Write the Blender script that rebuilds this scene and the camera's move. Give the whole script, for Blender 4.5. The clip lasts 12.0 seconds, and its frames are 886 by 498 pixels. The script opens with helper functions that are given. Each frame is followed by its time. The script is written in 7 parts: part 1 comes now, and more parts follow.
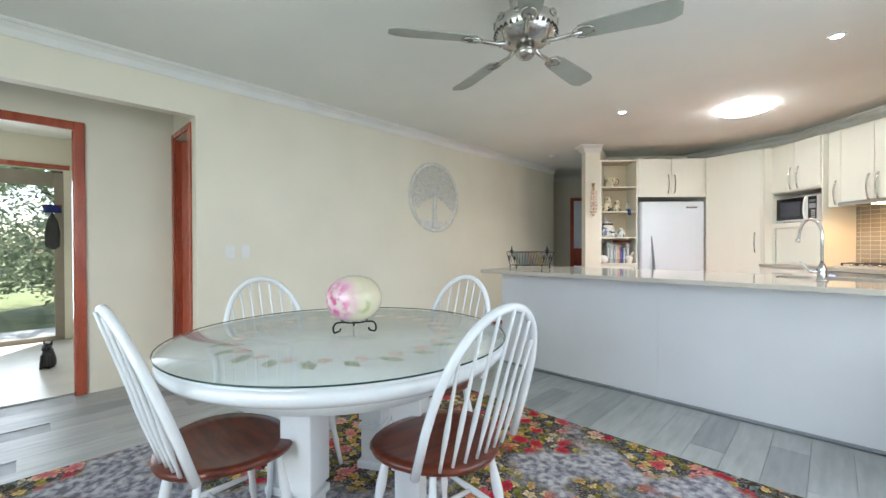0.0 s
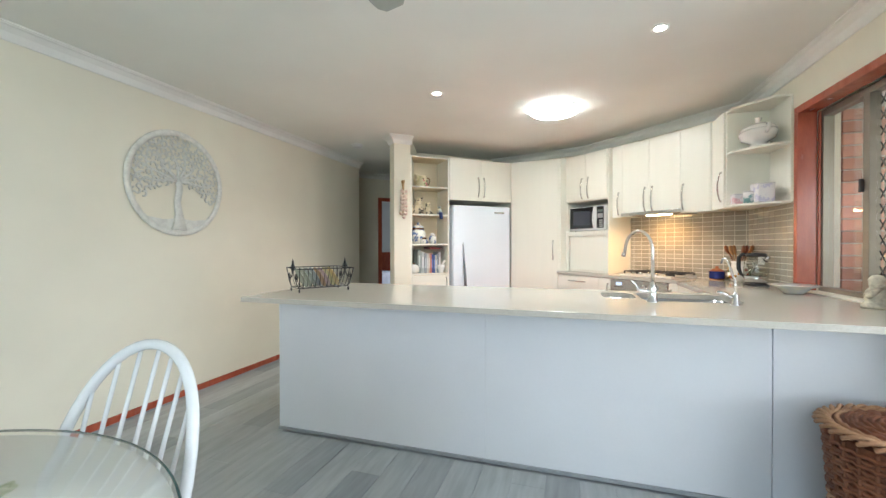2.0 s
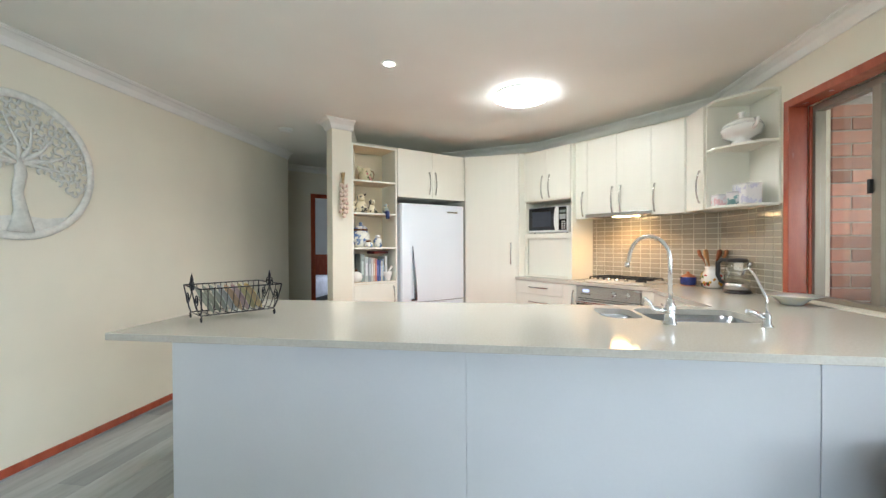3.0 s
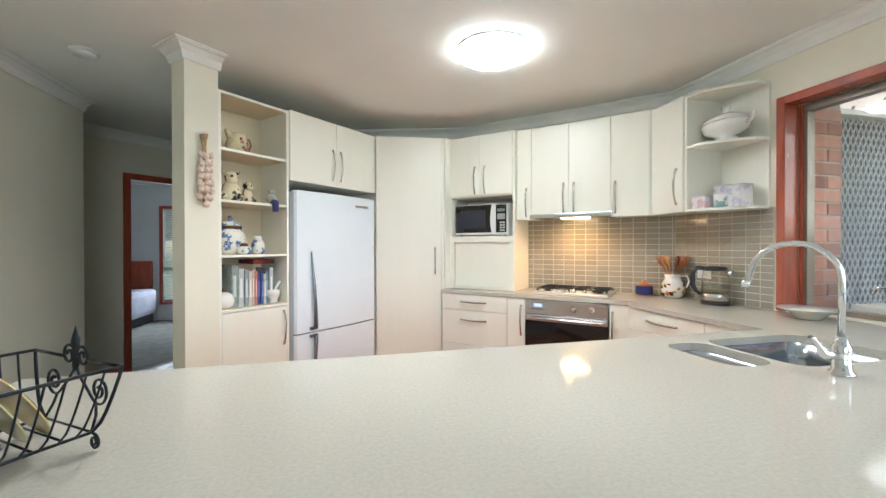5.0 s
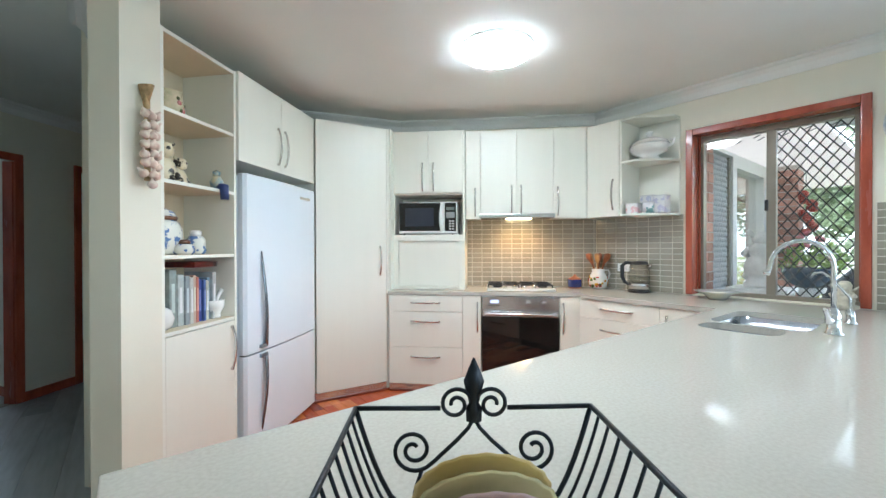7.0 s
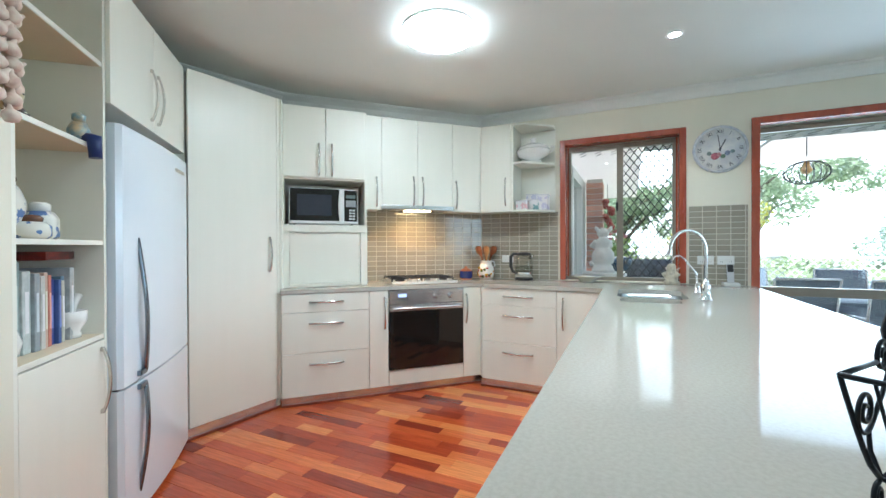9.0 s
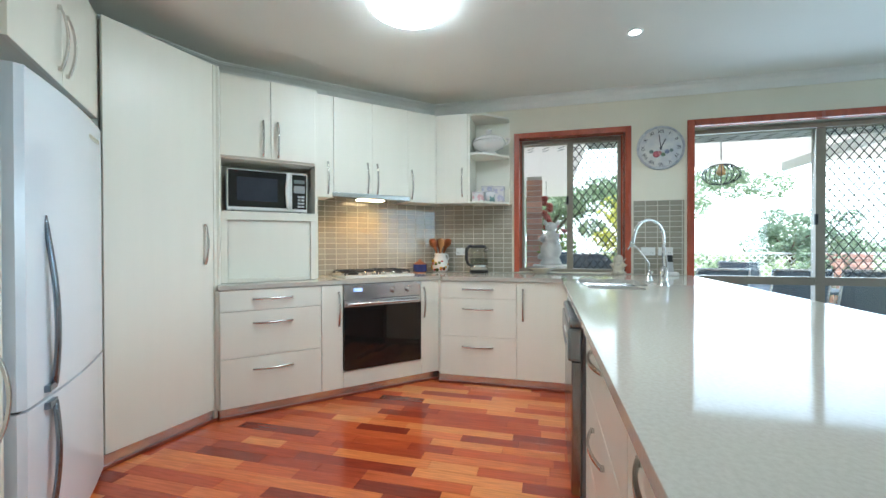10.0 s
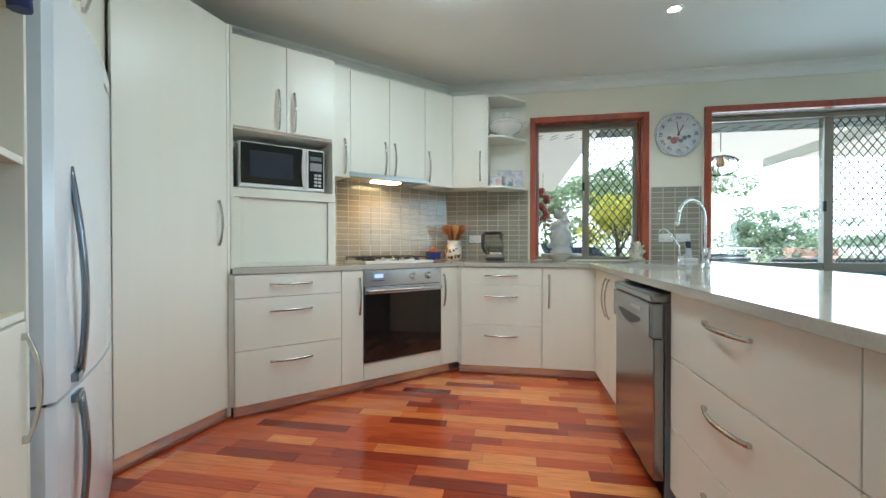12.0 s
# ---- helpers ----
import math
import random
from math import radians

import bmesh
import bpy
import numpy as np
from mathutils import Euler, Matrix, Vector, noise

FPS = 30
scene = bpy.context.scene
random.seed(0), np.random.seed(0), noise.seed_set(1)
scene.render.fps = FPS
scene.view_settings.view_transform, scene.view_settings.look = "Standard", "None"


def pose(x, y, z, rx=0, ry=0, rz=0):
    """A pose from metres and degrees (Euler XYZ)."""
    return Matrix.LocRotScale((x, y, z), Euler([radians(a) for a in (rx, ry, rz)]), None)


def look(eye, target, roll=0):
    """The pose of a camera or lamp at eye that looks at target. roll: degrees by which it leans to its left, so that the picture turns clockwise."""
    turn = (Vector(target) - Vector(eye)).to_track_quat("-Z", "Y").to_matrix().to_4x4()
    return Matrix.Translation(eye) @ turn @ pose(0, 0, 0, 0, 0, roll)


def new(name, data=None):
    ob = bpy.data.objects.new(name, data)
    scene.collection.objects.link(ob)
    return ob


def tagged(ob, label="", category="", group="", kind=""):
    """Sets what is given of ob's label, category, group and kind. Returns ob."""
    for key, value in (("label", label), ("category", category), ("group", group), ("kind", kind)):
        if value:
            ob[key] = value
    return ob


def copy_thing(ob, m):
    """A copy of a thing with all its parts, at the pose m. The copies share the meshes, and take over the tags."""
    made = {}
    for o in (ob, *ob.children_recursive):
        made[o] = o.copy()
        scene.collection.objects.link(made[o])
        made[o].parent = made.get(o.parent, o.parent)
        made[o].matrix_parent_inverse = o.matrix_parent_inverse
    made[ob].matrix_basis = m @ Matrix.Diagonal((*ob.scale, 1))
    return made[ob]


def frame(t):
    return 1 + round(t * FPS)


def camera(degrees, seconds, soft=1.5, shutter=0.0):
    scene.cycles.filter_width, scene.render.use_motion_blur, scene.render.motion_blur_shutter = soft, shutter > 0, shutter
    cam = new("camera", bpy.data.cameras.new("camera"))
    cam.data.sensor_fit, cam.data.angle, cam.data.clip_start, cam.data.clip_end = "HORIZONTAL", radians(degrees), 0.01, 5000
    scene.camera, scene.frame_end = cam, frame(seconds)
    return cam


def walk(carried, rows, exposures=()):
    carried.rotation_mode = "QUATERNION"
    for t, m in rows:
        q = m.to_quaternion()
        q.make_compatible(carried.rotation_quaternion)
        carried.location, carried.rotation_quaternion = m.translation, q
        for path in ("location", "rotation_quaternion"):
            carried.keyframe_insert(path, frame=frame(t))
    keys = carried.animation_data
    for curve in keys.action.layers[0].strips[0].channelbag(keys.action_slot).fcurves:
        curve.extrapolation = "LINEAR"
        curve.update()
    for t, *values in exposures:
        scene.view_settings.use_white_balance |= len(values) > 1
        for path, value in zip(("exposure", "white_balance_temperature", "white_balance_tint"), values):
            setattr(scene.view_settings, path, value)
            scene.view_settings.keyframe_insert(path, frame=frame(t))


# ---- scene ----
cam = camera(95.7, 12.0, 1.45)
METRES, EYE, TILT, LEAN, TURN = 5.9, 1.14, 0.0, 0.0, 44.1
ROWS = [
    (0.0, 0.0, 0.0, 0.0, -0.0, -0.49, 0.12),
    (0.5, 0.0169, 0.041, 0.0062, -6.69, -0.6, 0.09),
    (1.0, 0.0324, 0.0858, 0.0087, -14.42, -0.63, 0.13),
    (1.5, 0.0471, 0.1339, 0.0104, -20.87, -0.58, 0.09),
    (2.0, 0.066, 0.19, 0.0152, -26.55, -0.48, 0.09),
    (2.5, 0.0767, 0.244, 0.0192, -30.86, -0.43, 0.21),
    (3.0, 0.0926, 0.2975, 0.023, -35.92, -0.56, 0.23),
    (5.0, 0.1304, 0.5167, 0.028, -58.12, -0.32, 0.09),
    (5.5, 0.1183, 0.5624, 0.0292, -63.0, -0.34, 0.11),
    (6.0, 0.1008, 0.6089, 0.0281, -69.3, -0.41, 0.1),
    (6.5, 0.0932, 0.6542, 0.0289, -75.57, -0.4, 0.16),
    (7.0, 0.0892, 0.6988, 0.026, -82.42, -0.33, 0.14),
    (9.0, 0.1286, 0.8325, 0.0146, -109.13, -0.37, 0.19),
    (9.5, 0.1472, 0.8497, 0.0084, -114.77, -0.54, 0.12),
    (10.0, 0.1697, 0.8645, 0.0033, -119.67, -0.48, 0.12),
    (10.5, 0.1877, 0.8751, -0.0023, -121.98, -0.38, 0.08),
    (11.0, 0.2065, 0.8922, -0.0083, -123.16, -0.6, 0.01),
    (11.5, 0.2207, 0.904, -0.0119, -123.83, -0.53, 0.03),
    (12.0, 0.2301, 0.9118, -0.017, -124.1, -0.52, 0.05),
]
walk(cam, [(t, pose(0, 0, EYE, TILT, LEAN, TURN) @ pose(METRES * x, METRES * y, METRES * z, 90 + pitch, roll, yaw)) for t, x, y, z, yaw, pitch, roll in ROWS], exposures=[(0.0, 1.60, 6150, 11), (1.5, 1.74, 6200, 10), (3.0, 1.68, 6050, 9), (5.5, 1.62, 5820, 7), (6.5, 1.62, 5420, 5), (7.2, 1.61, 5350, 4), (9.0, 1.50, 5280, 2), (12.0, 1.16, 5400, -2)])

# world: soft daylight with a sun high in the north-west
SUN_EL, SUN_AZ = 50.0, -55.0
world = bpy.data.worlds.new("sky")
scene.world = world
world.use_nodes = True
wn = world.node_tree
sky = wn.nodes.new("ShaderNodeTexSky")
sky.sky_type, sky.sun_disc = "NISHITA", False
sky.sun_elevation, sky.sun_rotation = radians(SUN_EL), radians(SUN_AZ)
wn.links.new(sky.outputs[0], wn.nodes["Background"].inputs[0])
wn.nodes["Background"].inputs[1].default_value = 0.15
sun = new("sun", bpy.data.lights.new("sun", "SUN"))
sun.data.energy, sun.data.angle, sun.data.color = 5.0, radians(0.6), (1.0, 0.95, 0.87)
sun.matrix_world = look((0, 0, 0), (-math.sin(radians(SUN_AZ)), -math.cos(radians(SUN_AZ)), -math.tan(radians(SUN_EL))))


def window_light(eye, target, w, h, watts, colour=(0.86, 0.93, 1.0)):
    ob = new("window_daylight", bpy.data.lights.new("window_daylight", "AREA"))
    ob.data.shape, ob.data.size, ob.data.size_y, ob.data.energy, ob.data.color = "RECTANGLE", w, h, watts, colour
    ob.data.spread = radians(155)
    ob.matrix_world = look(eye, target)
    return ob


window_light((-1.2, -2.05, 1.62), (-1.2, 3, 0.35), 3.0, 1.4, 13, (0.80, 0.90, 1.0))
window_light((1.335, 1.91, 1.15), (-3, 2.05, 0.75), 2.34, 2.0, 15, (0.80, 0.90, 1.0))
window_light((-4.49, 11.33, 1.2), (-4.49, 5, 1.0), 0.75, 1.6, 8)
window_light((-7.15, -0.6, 1.1), (0, -0.6, 1.0), 1.5, 1.8, 9)


def glow_spot(name, x, y, z, watts, colour, size=0.05, angle=100):
    ob = new(name, bpy.data.lights.new(name, "SPOT"))
    ob.data.energy, ob.data.color, ob.data.shadow_soft_size, ob.data.spot_size, ob.data.spot_blend = watts, colour, size, radians(angle), 0.6
    ob.matrix_world = look((x, y, z), (x, y + 0.001, z - 1))
    return ob


glow_spot("downlight_beam", -1.60, 4.38, 2.53, 25, (1.0, 0.96, 0.9), 0.05, 142)
glow_spot("downlight_beam", 0.02, 3.80, 2.53, 13, (1.0, 0.96, 0.9), 0.05, 142)
glow_spot("hood_beam", 0.33, 5.772, 1.54, 6.5, (1.0, 0.50, 0.17), 0.09, 172)

# ---------------------------------------------------------------- materials


def mat(name, col, rough=0.5, metal=0.0, var=0.06, scale=6.0, bump=0.0, bscale=60.0, col2=None, rand=0.0, stretch=(1, 1, 1), coat=0.0, spec=0.5, sharp=False):
    """A painted, wooden or stony surface: two scales of colour noise, fine bump, and variation from piece to piece."""
    m = bpy.data.materials.new(name)
    m.use_nodes = True
    t = m.node_tree
    b = t.nodes["Principled BSDF"]
    n, l = t.nodes.new, t.links.new
    tc = n("ShaderNodeTexCoord")
    mp = n("ShaderNodeMapping")
    mp.inputs["Scale"].default_value = stretch
    l(tc.outputs["Object"], mp.inputs["Vector"])
    a = n("ShaderNodeTexNoise")
    a.inputs["Scale"].default_value, a.inputs["Detail"].default_value = scale, 6
    l(mp.outputs[0], a.inputs["Vector"])
    f = n("ShaderNodeTexNoise")
    f.inputs["Scale"].default_value, f.inputs["Detail"].default_value = bscale, 4
    l(mp.outputs[0], f.inputs["Vector"])
    mix = n("ShaderNodeMix")
    mix.data_type = "RGBA"
    c2 = col2 or tuple(max(0, c * (1 - 2.2 * var)) for c in col)
    mix.inputs["A"].default_value = (*col, 1)
    mix.inputs["B"].default_value = (*c2, 1)
    ramp = n("ShaderNodeMapRange")
    ramp.inputs["From Min"].default_value, ramp.inputs["From Max"].default_value = (0.53, 0.56) if sharp else (0.35, 0.68)
    add = n("ShaderNodeMath")
    add.operation = "MULTIPLY_ADD"
    l(f.outputs[0], add.inputs[0])
    add.inputs[1].default_value = 0.3
    l(a.outputs[0], add.inputs[2])
    sub = n("ShaderNodeMath")
    sub.operation = "SUBTRACT"
    l(add.outputs[0], sub.inputs[0])
    sub.inputs[1].default_value = 0.15
    l(sub.outputs[0], ramp.inputs["Value"])
    l(ramp.outputs[0], mix.inputs["Factor"])
    out = mix.outputs["Result"]
    if rand:
        info = n("ShaderNodeObjectInfo")
        hsv = n("ShaderNodeHueSaturation")
        mr = n("ShaderNodeMapRange")
        mr.inputs["To Min"].default_value, mr.inputs["To Max"].default_value = 1 - rand, 1 + rand
        l(info.outputs["Random"], mr.inputs["Value"])
        l(mr.outputs[0], hsv.inputs["Value"])
        l(out, hsv.inputs["Color"])
        out = hsv.outputs[0]
    l(out, b.inputs["Base Color"])
    rr = n("ShaderNodeMapRange")
    rr.inputs["To Min"].default_value, rr.inputs["To Max"].default_value = max(0.02, rough * 0.85), min(1, rough * 1.15)
    l(a.outputs[0], rr.inputs["Value"])
    l(rr.outputs[0], b.inputs["Roughness"])
    b.inputs["Metallic"].default_value = metal
    b.inputs["Coat Weight"].default_value = coat
    b.inputs["Specular IOR Level"].default_value = spec
    if bump:
        bp = n("ShaderNodeBump")
        bp.inputs["Strength"].default_value, bp.inputs["Distance"].default_value = bump, 0.004
        l(f.outputs[0], bp.inputs["Height"])
        l(bp.outputs[0], b.inputs["Normal"])
    return m


def glow(name, col, strength):
    m = bpy.data.materials.new(name)
    m.use_nodes = True
    b = m.node_tree.nodes["Principled BSDF"]
    b.inputs["Base Color"].default_value = (0.9, 0.9, 0.9, 1)
    b.inputs["Emission Color"].default_value = (*col, 1)
    b.inputs["Emission Strength"].default_value = strength
    return m


def clear(name, tint=(1, 1, 1), rough=0.0, gloss=0.75):
    """Thin clear glass: mostly see-through, with a glossy reflection."""
    m = bpy.data.materials.new(name)
    m.use_nodes = True
    t = m.node_tree
    t.nodes.remove(t.nodes["Principled BSDF"])
    tr, gl, mx = t.nodes.new("ShaderNodeBsdfTransparent"), t.nodes.new("ShaderNodeBsdfGlossy"), t.nodes.new("ShaderNodeMixShader")
    lw, pw, ml = t.nodes.new("ShaderNodeLayerWeight"), t.nodes.new("ShaderNodeMath"), t.nodes.new("ShaderNodeMath")
    pw.operation, pw.inputs[1].default_value = "POWER", 4.0
    ml.operation, ml.inputs[1].default_value, ml.inputs[2].default_value = "MULTIPLY_ADD", gloss, 0.055
    t.links.new(lw.outputs["Facing"], pw.inputs[0])
    t.links.new(pw.outputs[0], ml.inputs[0])
    tr.inputs[0].default_value = (*tint, 1)
    gl.inputs["Roughness"].default_value = rough
    t.links.new(ml.outputs[0], mx.inputs[0])
    t.links.new(tr.outputs[0], mx.inputs[1])
    t.links.new(gl.outputs[0], mx.inputs[2])
    t.links.new(mx.outputs[0], t.nodes["Material Output"].inputs[0])
    return m


def ramp_pieces(name, stops, rough, gscale, gstretch, grain=0.18, bump=0.1, coat=0.0):
    """Wood pieces: colour picked per object from a ramp, with a long grain."""
    m = bpy.data.materials.new(name)
    m.use_nodes = True
    t = m.node_tree
    b, n, l = t.nodes["Principled BSDF"], t.nodes.new, t.links.new
    info, cr = n("ShaderNodeObjectInfo"), n("ShaderNodeValToRGB")
    e = cr.color_ramp.elements
    e[0].position, e[0].color = stops[0][0], (*stops[0][1], 1)
    e[1].position, e[1].color = stops[-1][0], (*stops[-1][1], 1)
    for p, c in stops[1:-1]:
        k = e.new(p)
        k.color = (*c, 1)
    l(info.outputs["Random"], cr.inputs[0])
    tc, mp, nz = n("ShaderNodeTexCoord"), n("ShaderNodeMapping"), n("ShaderNodeTexNoise")
    geo = n("ShaderNodeNewGeometry")
    mp.inputs["Scale"].default_value = gstretch
    l(geo.outputs["Position"], mp.inputs["Vector"])
    nz.inputs["Scale"].default_value, nz.inputs["Detail"].default_value = gscale, 8
    l(mp.outputs[0], nz.inputs["Vector"])
    mr = n("ShaderNodeMapRange")
    mr.inputs["From Min"].default_value, mr.inputs["From Max"].default_value = 0.3, 0.7
    mr.inputs["To Min"].default_value, mr.inputs["To Max"].default_value = 1 - grain, 1 + grain
    l(nz.outputs[0], mr.inputs["Value"])
    hsv = n("ShaderNodeHueSaturation")
    l(mr.outputs[0], hsv.inputs["Value"])
    l(cr.outputs[0], hsv.inputs["Color"])
    l(hsv.outputs[0], b.inputs["Base Color"])
    b.inputs["Roughness"].default_value, b.inputs["Coat Weight"].default_value = rough, coat
    b.inputs["Coat Roughness"].default_value = 0.12
    b.inputs["Specular IOR Level"].default_value = 0.35
    bp = n("ShaderNodeBump")
    bp.inputs["Strength"].default_value, bp.inputs["Distance"].default_value = bump, 0.002
    l(nz.outputs[0], bp.inputs["Height"])
    l(bp.outputs[0], b.inputs["Normal"])
    return m


WALL = mat("cream_wall_paint", (0.80, 0.76, 0.635), 0.6, var=0.03, scale=1.5, bump=0.05, bscale=220)
WHITE_CEIL = mat("ceiling_paint", (0.85, 0.86, 0.81), 0.75, var=0.03, scale=1.0, bump=0.04, bscale=180)
CORNICE = mat("cornice_plaster", (0.82, 0.815, 0.78), 0.6, var=0.03, scale=3)
CREAM = mat("cream_vinyl_wrap", (0.83, 0.815, 0.72), 0.35, var=0.008, scale=2.5, bump=0.02, bscale=160, stretch=(6, 6, 0.4))
CARCASS = mat("cream_melamine", (0.80, 0.76, 0.66), 0.45, var=0.03, scale=3)
SHELFIN = mat("beige_melamine", (0.74, 0.63, 0.45), 0.5, var=0.03, scale=3)
PANELW = mat("white_panel_paint", (0.72, 0.735, 0.755), 0.32, var=0.02, scale=2)
STONE = mat("cream_engineered_stone", (0.525, 0.50, 0.44), 0.075, var=0.04, spec=0.22, scale=110, col2=(0.475, 0.445, 0.385), bscale=420)
REDWOOD = mat("red_stained_timber", (0.43, 0.095, 0.048), 0.26, var=0.25, scale=5, col2=(0.31, 0.058, 0.03), bump=0.05, stretch=(3, 3, 0.6), coat=0.3)
STEEL = mat("brushed_steel", (0.66, 0.66, 0.66), 0.26, 1.0, var=0.03, scale=4)
SINKSTEEL = mat("worn_sink_steel", (0.42, 0.45, 0.49), 0.22, 1.0, var=0.06, scale=6)
KICKM = mat("satin_kickboard", (0.74, 0.73, 0.70), 0.22, 0.85, var=0.03, scale=3)
NICKEL = mat("satin_nickel", (0.62, 0.60, 0.56), 0.25, 1.0, var=0.08, scale=20)
CHROME = mat("chrome", (0.78, 0.79, 0.80), 0.06, 1.0, var=0.02, scale=4)
FRIDGEW = mat("white_enamel", (0.77, 0.83, 0.90), 0.14, var=0.01, scale=3, coat=0.3)
ALU = mat("bronze_aluminium", (0.30, 0.265, 0.215), 0.4, 0.5, var=0.05, scale=6)
DARKGLASS = mat("oven_glass", (0.012, 0.011, 0.010), 0.04, var=0.02, scale=2)
BLACK = mat("black_plastic", (0.02, 0.02, 0.022), 0.35, var=0.1, scale=10)
IRON = mat("black_wrought_iron", (0.018, 0.022, 0.028), 0.42, 0.6, var=0.2, scale=30, bump=0.15, bscale=150)
WHITEPAINT = mat("white_gloss_paint", (0.80, 0.83, 0.84), 0.22, var=0.03, scale=5, coat=0.2)
SEATWOOD = mat("mahogany_seat", (0.17, 0.032, 0.012), 0.32, var=0.3, scale=7, col2=(0.08, 0.018, 0.009), stretch=(1, 6, 6), coat=0.15)
WHITEPLASTIC = mat("white_plastic", (0.78, 0.78, 0.76), 0.35, var=0.02, scale=10)
CHINA = mat("white_glazed_china", (0.82, 0.80, 0.76), 0.15, var=0.03, scale=12, coat=0.4)
GLASS = clear("window_glass")
SCREEN = mat("screen_aluminium", (0.025, 0.028, 0.03), 0.5, var=0.1, scale=30)
GREYQUAD = mat("grey_vinyl_trim", (0.34, 0.36, 0.37), 0.45, var=0.1, scale=10)
GROUT = mat("tile_grout", (0.64, 0.59, 0.49), 0.8, var=0.05, scale=30)
TILE = mat("glazed_taupe_tile", (0.34, 0.31, 0.25), 0.12, var=0.08, scale=10, rand=0.10, coat=0.3)
PLANK = ramp_pieces("grey_vinyl_plank", [(0.0, (0.29, 0.31, 0.315)), (0.2, (0.38, 0.40, 0.395)), (0.75, (0.44, 0.465, 0.455)), (1.0, (0.33, 0.35, 0.345))], 0.33, 4, (7, 0.9, 1), 0.13, 0.05)
TIMBER = ramp_pieces("red_parquet_strip", [(0.0, (0.17, 0.022, 0.012)), (0.12, (0.29, 0.038, 0.014)), (0.4, (0.44, 0.07, 0.021)), (0.70, (0.54, 0.11, 0.028)), (0.90, (0.65, 0.19, 0.05)), (1.0, (0.70, 0.26, 0.075))], 0.17, 6, (14, 1.0, 1), 0.2, 0.03, 0.42)

# ---------------------------------------------------------------- building blocks


def bx(bm, x0, x1, y0, y1, z0, z1, bevel=0.0):
    """Adds a box, with worn edges where bevel is given."""
    vs = [bm.verts.new((x, y, z)) for z in (z0, z1) for x, y in ((x0, y0), (x1, y0), (x1, y1), (x0, y1))]
    fs = [bm.faces.new([vs[i] for i in q]) for q in ((3, 2, 1, 0), (4, 5, 6, 7), (0, 1, 5, 4), (1, 2, 6, 5), (2, 3, 7, 6), (3, 0, 4, 7))]
    if bevel:
        es = {e for f in fs for e in f.edges}
        bmesh.ops.bevel(bm, geom=list(es), offset=bevel, segments=2, profile=0.6, affect="EDGES")
    return bm


def box(x0, x1, y0, y1, z0, z1, bevel=0.0):
    return bx(bmesh.new(), x0, x1, y0, y1, z0, z1, bevel)


def poly(pts, z0, z1, bevel=0.0):
    """A prism over a plan outline given anticlockwise."""
    bm = bmesh.new()
    lo = [bm.verts.new((x, y, z0)) for x, y in pts]
    hi = [bm.verts.new((x, y, z1)) for x, y in pts]
    n = len(pts)
    bm.faces.new(lo[::-1])
    bm.faces.new(hi)
    for i in range(n):
        bm.faces.new([lo[i], lo[(i + 1) % n], hi[(i + 1) % n], hi[i]])
    if bevel:
        bmesh.ops.bevel(bm, geom=list(bm.edges), offset=bevel, segments=2, profile=0.6, affect="EDGES")
    return bm


def tube(bm, pts, r, sides=8, closed=False, flat=1.0):
    """Sweeps a round bar along points; r is one radius or one per point."""
    pts = [Vector(p) for p in pts]
    n = len(pts)
    rs = r if isinstance(r, (list, tuple)) else [r] * n
    up, rings = None, []
    for i in range(n):
        a = pts[(i - 1) % n] if closed or i else pts[0]
        c = pts[(i + 1) % n] if closed or i < n - 1 else pts[-1]
        d = (c - a).normalized()
        if up is None:
            up = Vector((0, 0, 1)) if abs(d.z) < 0.9 else Vector((1, 0, 0))
        s = d.cross(up).normalized()
        up = s.cross(d).normalized()
        rings.append([bm.verts.new(pts[i] + rs[i] * (math.cos(t) * s + flat * math.sin(t) * up)) for t in [2 * math.pi * k / sides for k in range(sides)]])
    for i in range(n if closed else n - 1):
        p, q = rings[i], rings[(i + 1) % n]
        for k in range(sides):
            f = bm.faces.new([p[k], p[(k + 1) % sides], q[(k + 1) % sides], q[k]])
            f.smooth = True
    if not closed:
        bm.faces.new(rings[0][::-1])
        bm.faces.new(rings[-1])
    return bm


def lathe(profile, sides=24, sx=1.0, sy=1.0, bm=None, c=(0, 0, 0), ring=False):
    """Turns a profile of (radius, height) round the z axis."""
    bm = bm or bmesh.new()
    rings = []
    for r, z in profile:
        rings.append([bm.verts.new((c[0] + sx * max(r, 1e-4) * math.cos(2 * math.pi * k / sides), c[1] + sy * max(r, 1e-4) * math.sin(2 * math.pi * k / sides), c[2] + z)) for k in range(sides)])
    for p, q in zip(rings, rings[1:] + rings[:1] if ring else rings[1:]):
        for k in range(sides):
            f = bm.faces.new([p[k], p[(k + 1) % sides], q[(k + 1) % sides], q[k]])
            f.smooth = True
    if not ring:
        bm.faces.new(rings[0][::-1])
        bm.faces.new(rings[-1])
    return bm


def mesh_of(name, bm, material):
    bmesh.ops.recalc_face_normals(bm, faces=bm.faces)
    me = bpy.data.meshes.new(name)
    bm.to_mesh(me)
    bm.free()
    me.materials.append(material)
    return me


def part(name, bm, material, parent, label="", at=None):
    ob = new(name, mesh_of(name, bm, material))
    ob.parent = parent
    if at is not None:
        ob.matrix_basis = at
    return tagged(ob, label)


def share(name, me, parent, at, label=""):
    ob = new(name, me)
    ob.parent, ob.matrix_basis = parent, at
    return tagged(ob, label)


def thing(name, m, label, category, group=""):
    ob = new(name)
    ob.empty_display_size = 0.1
    ob.matrix_basis = m
    return tagged(ob, label, category, group)


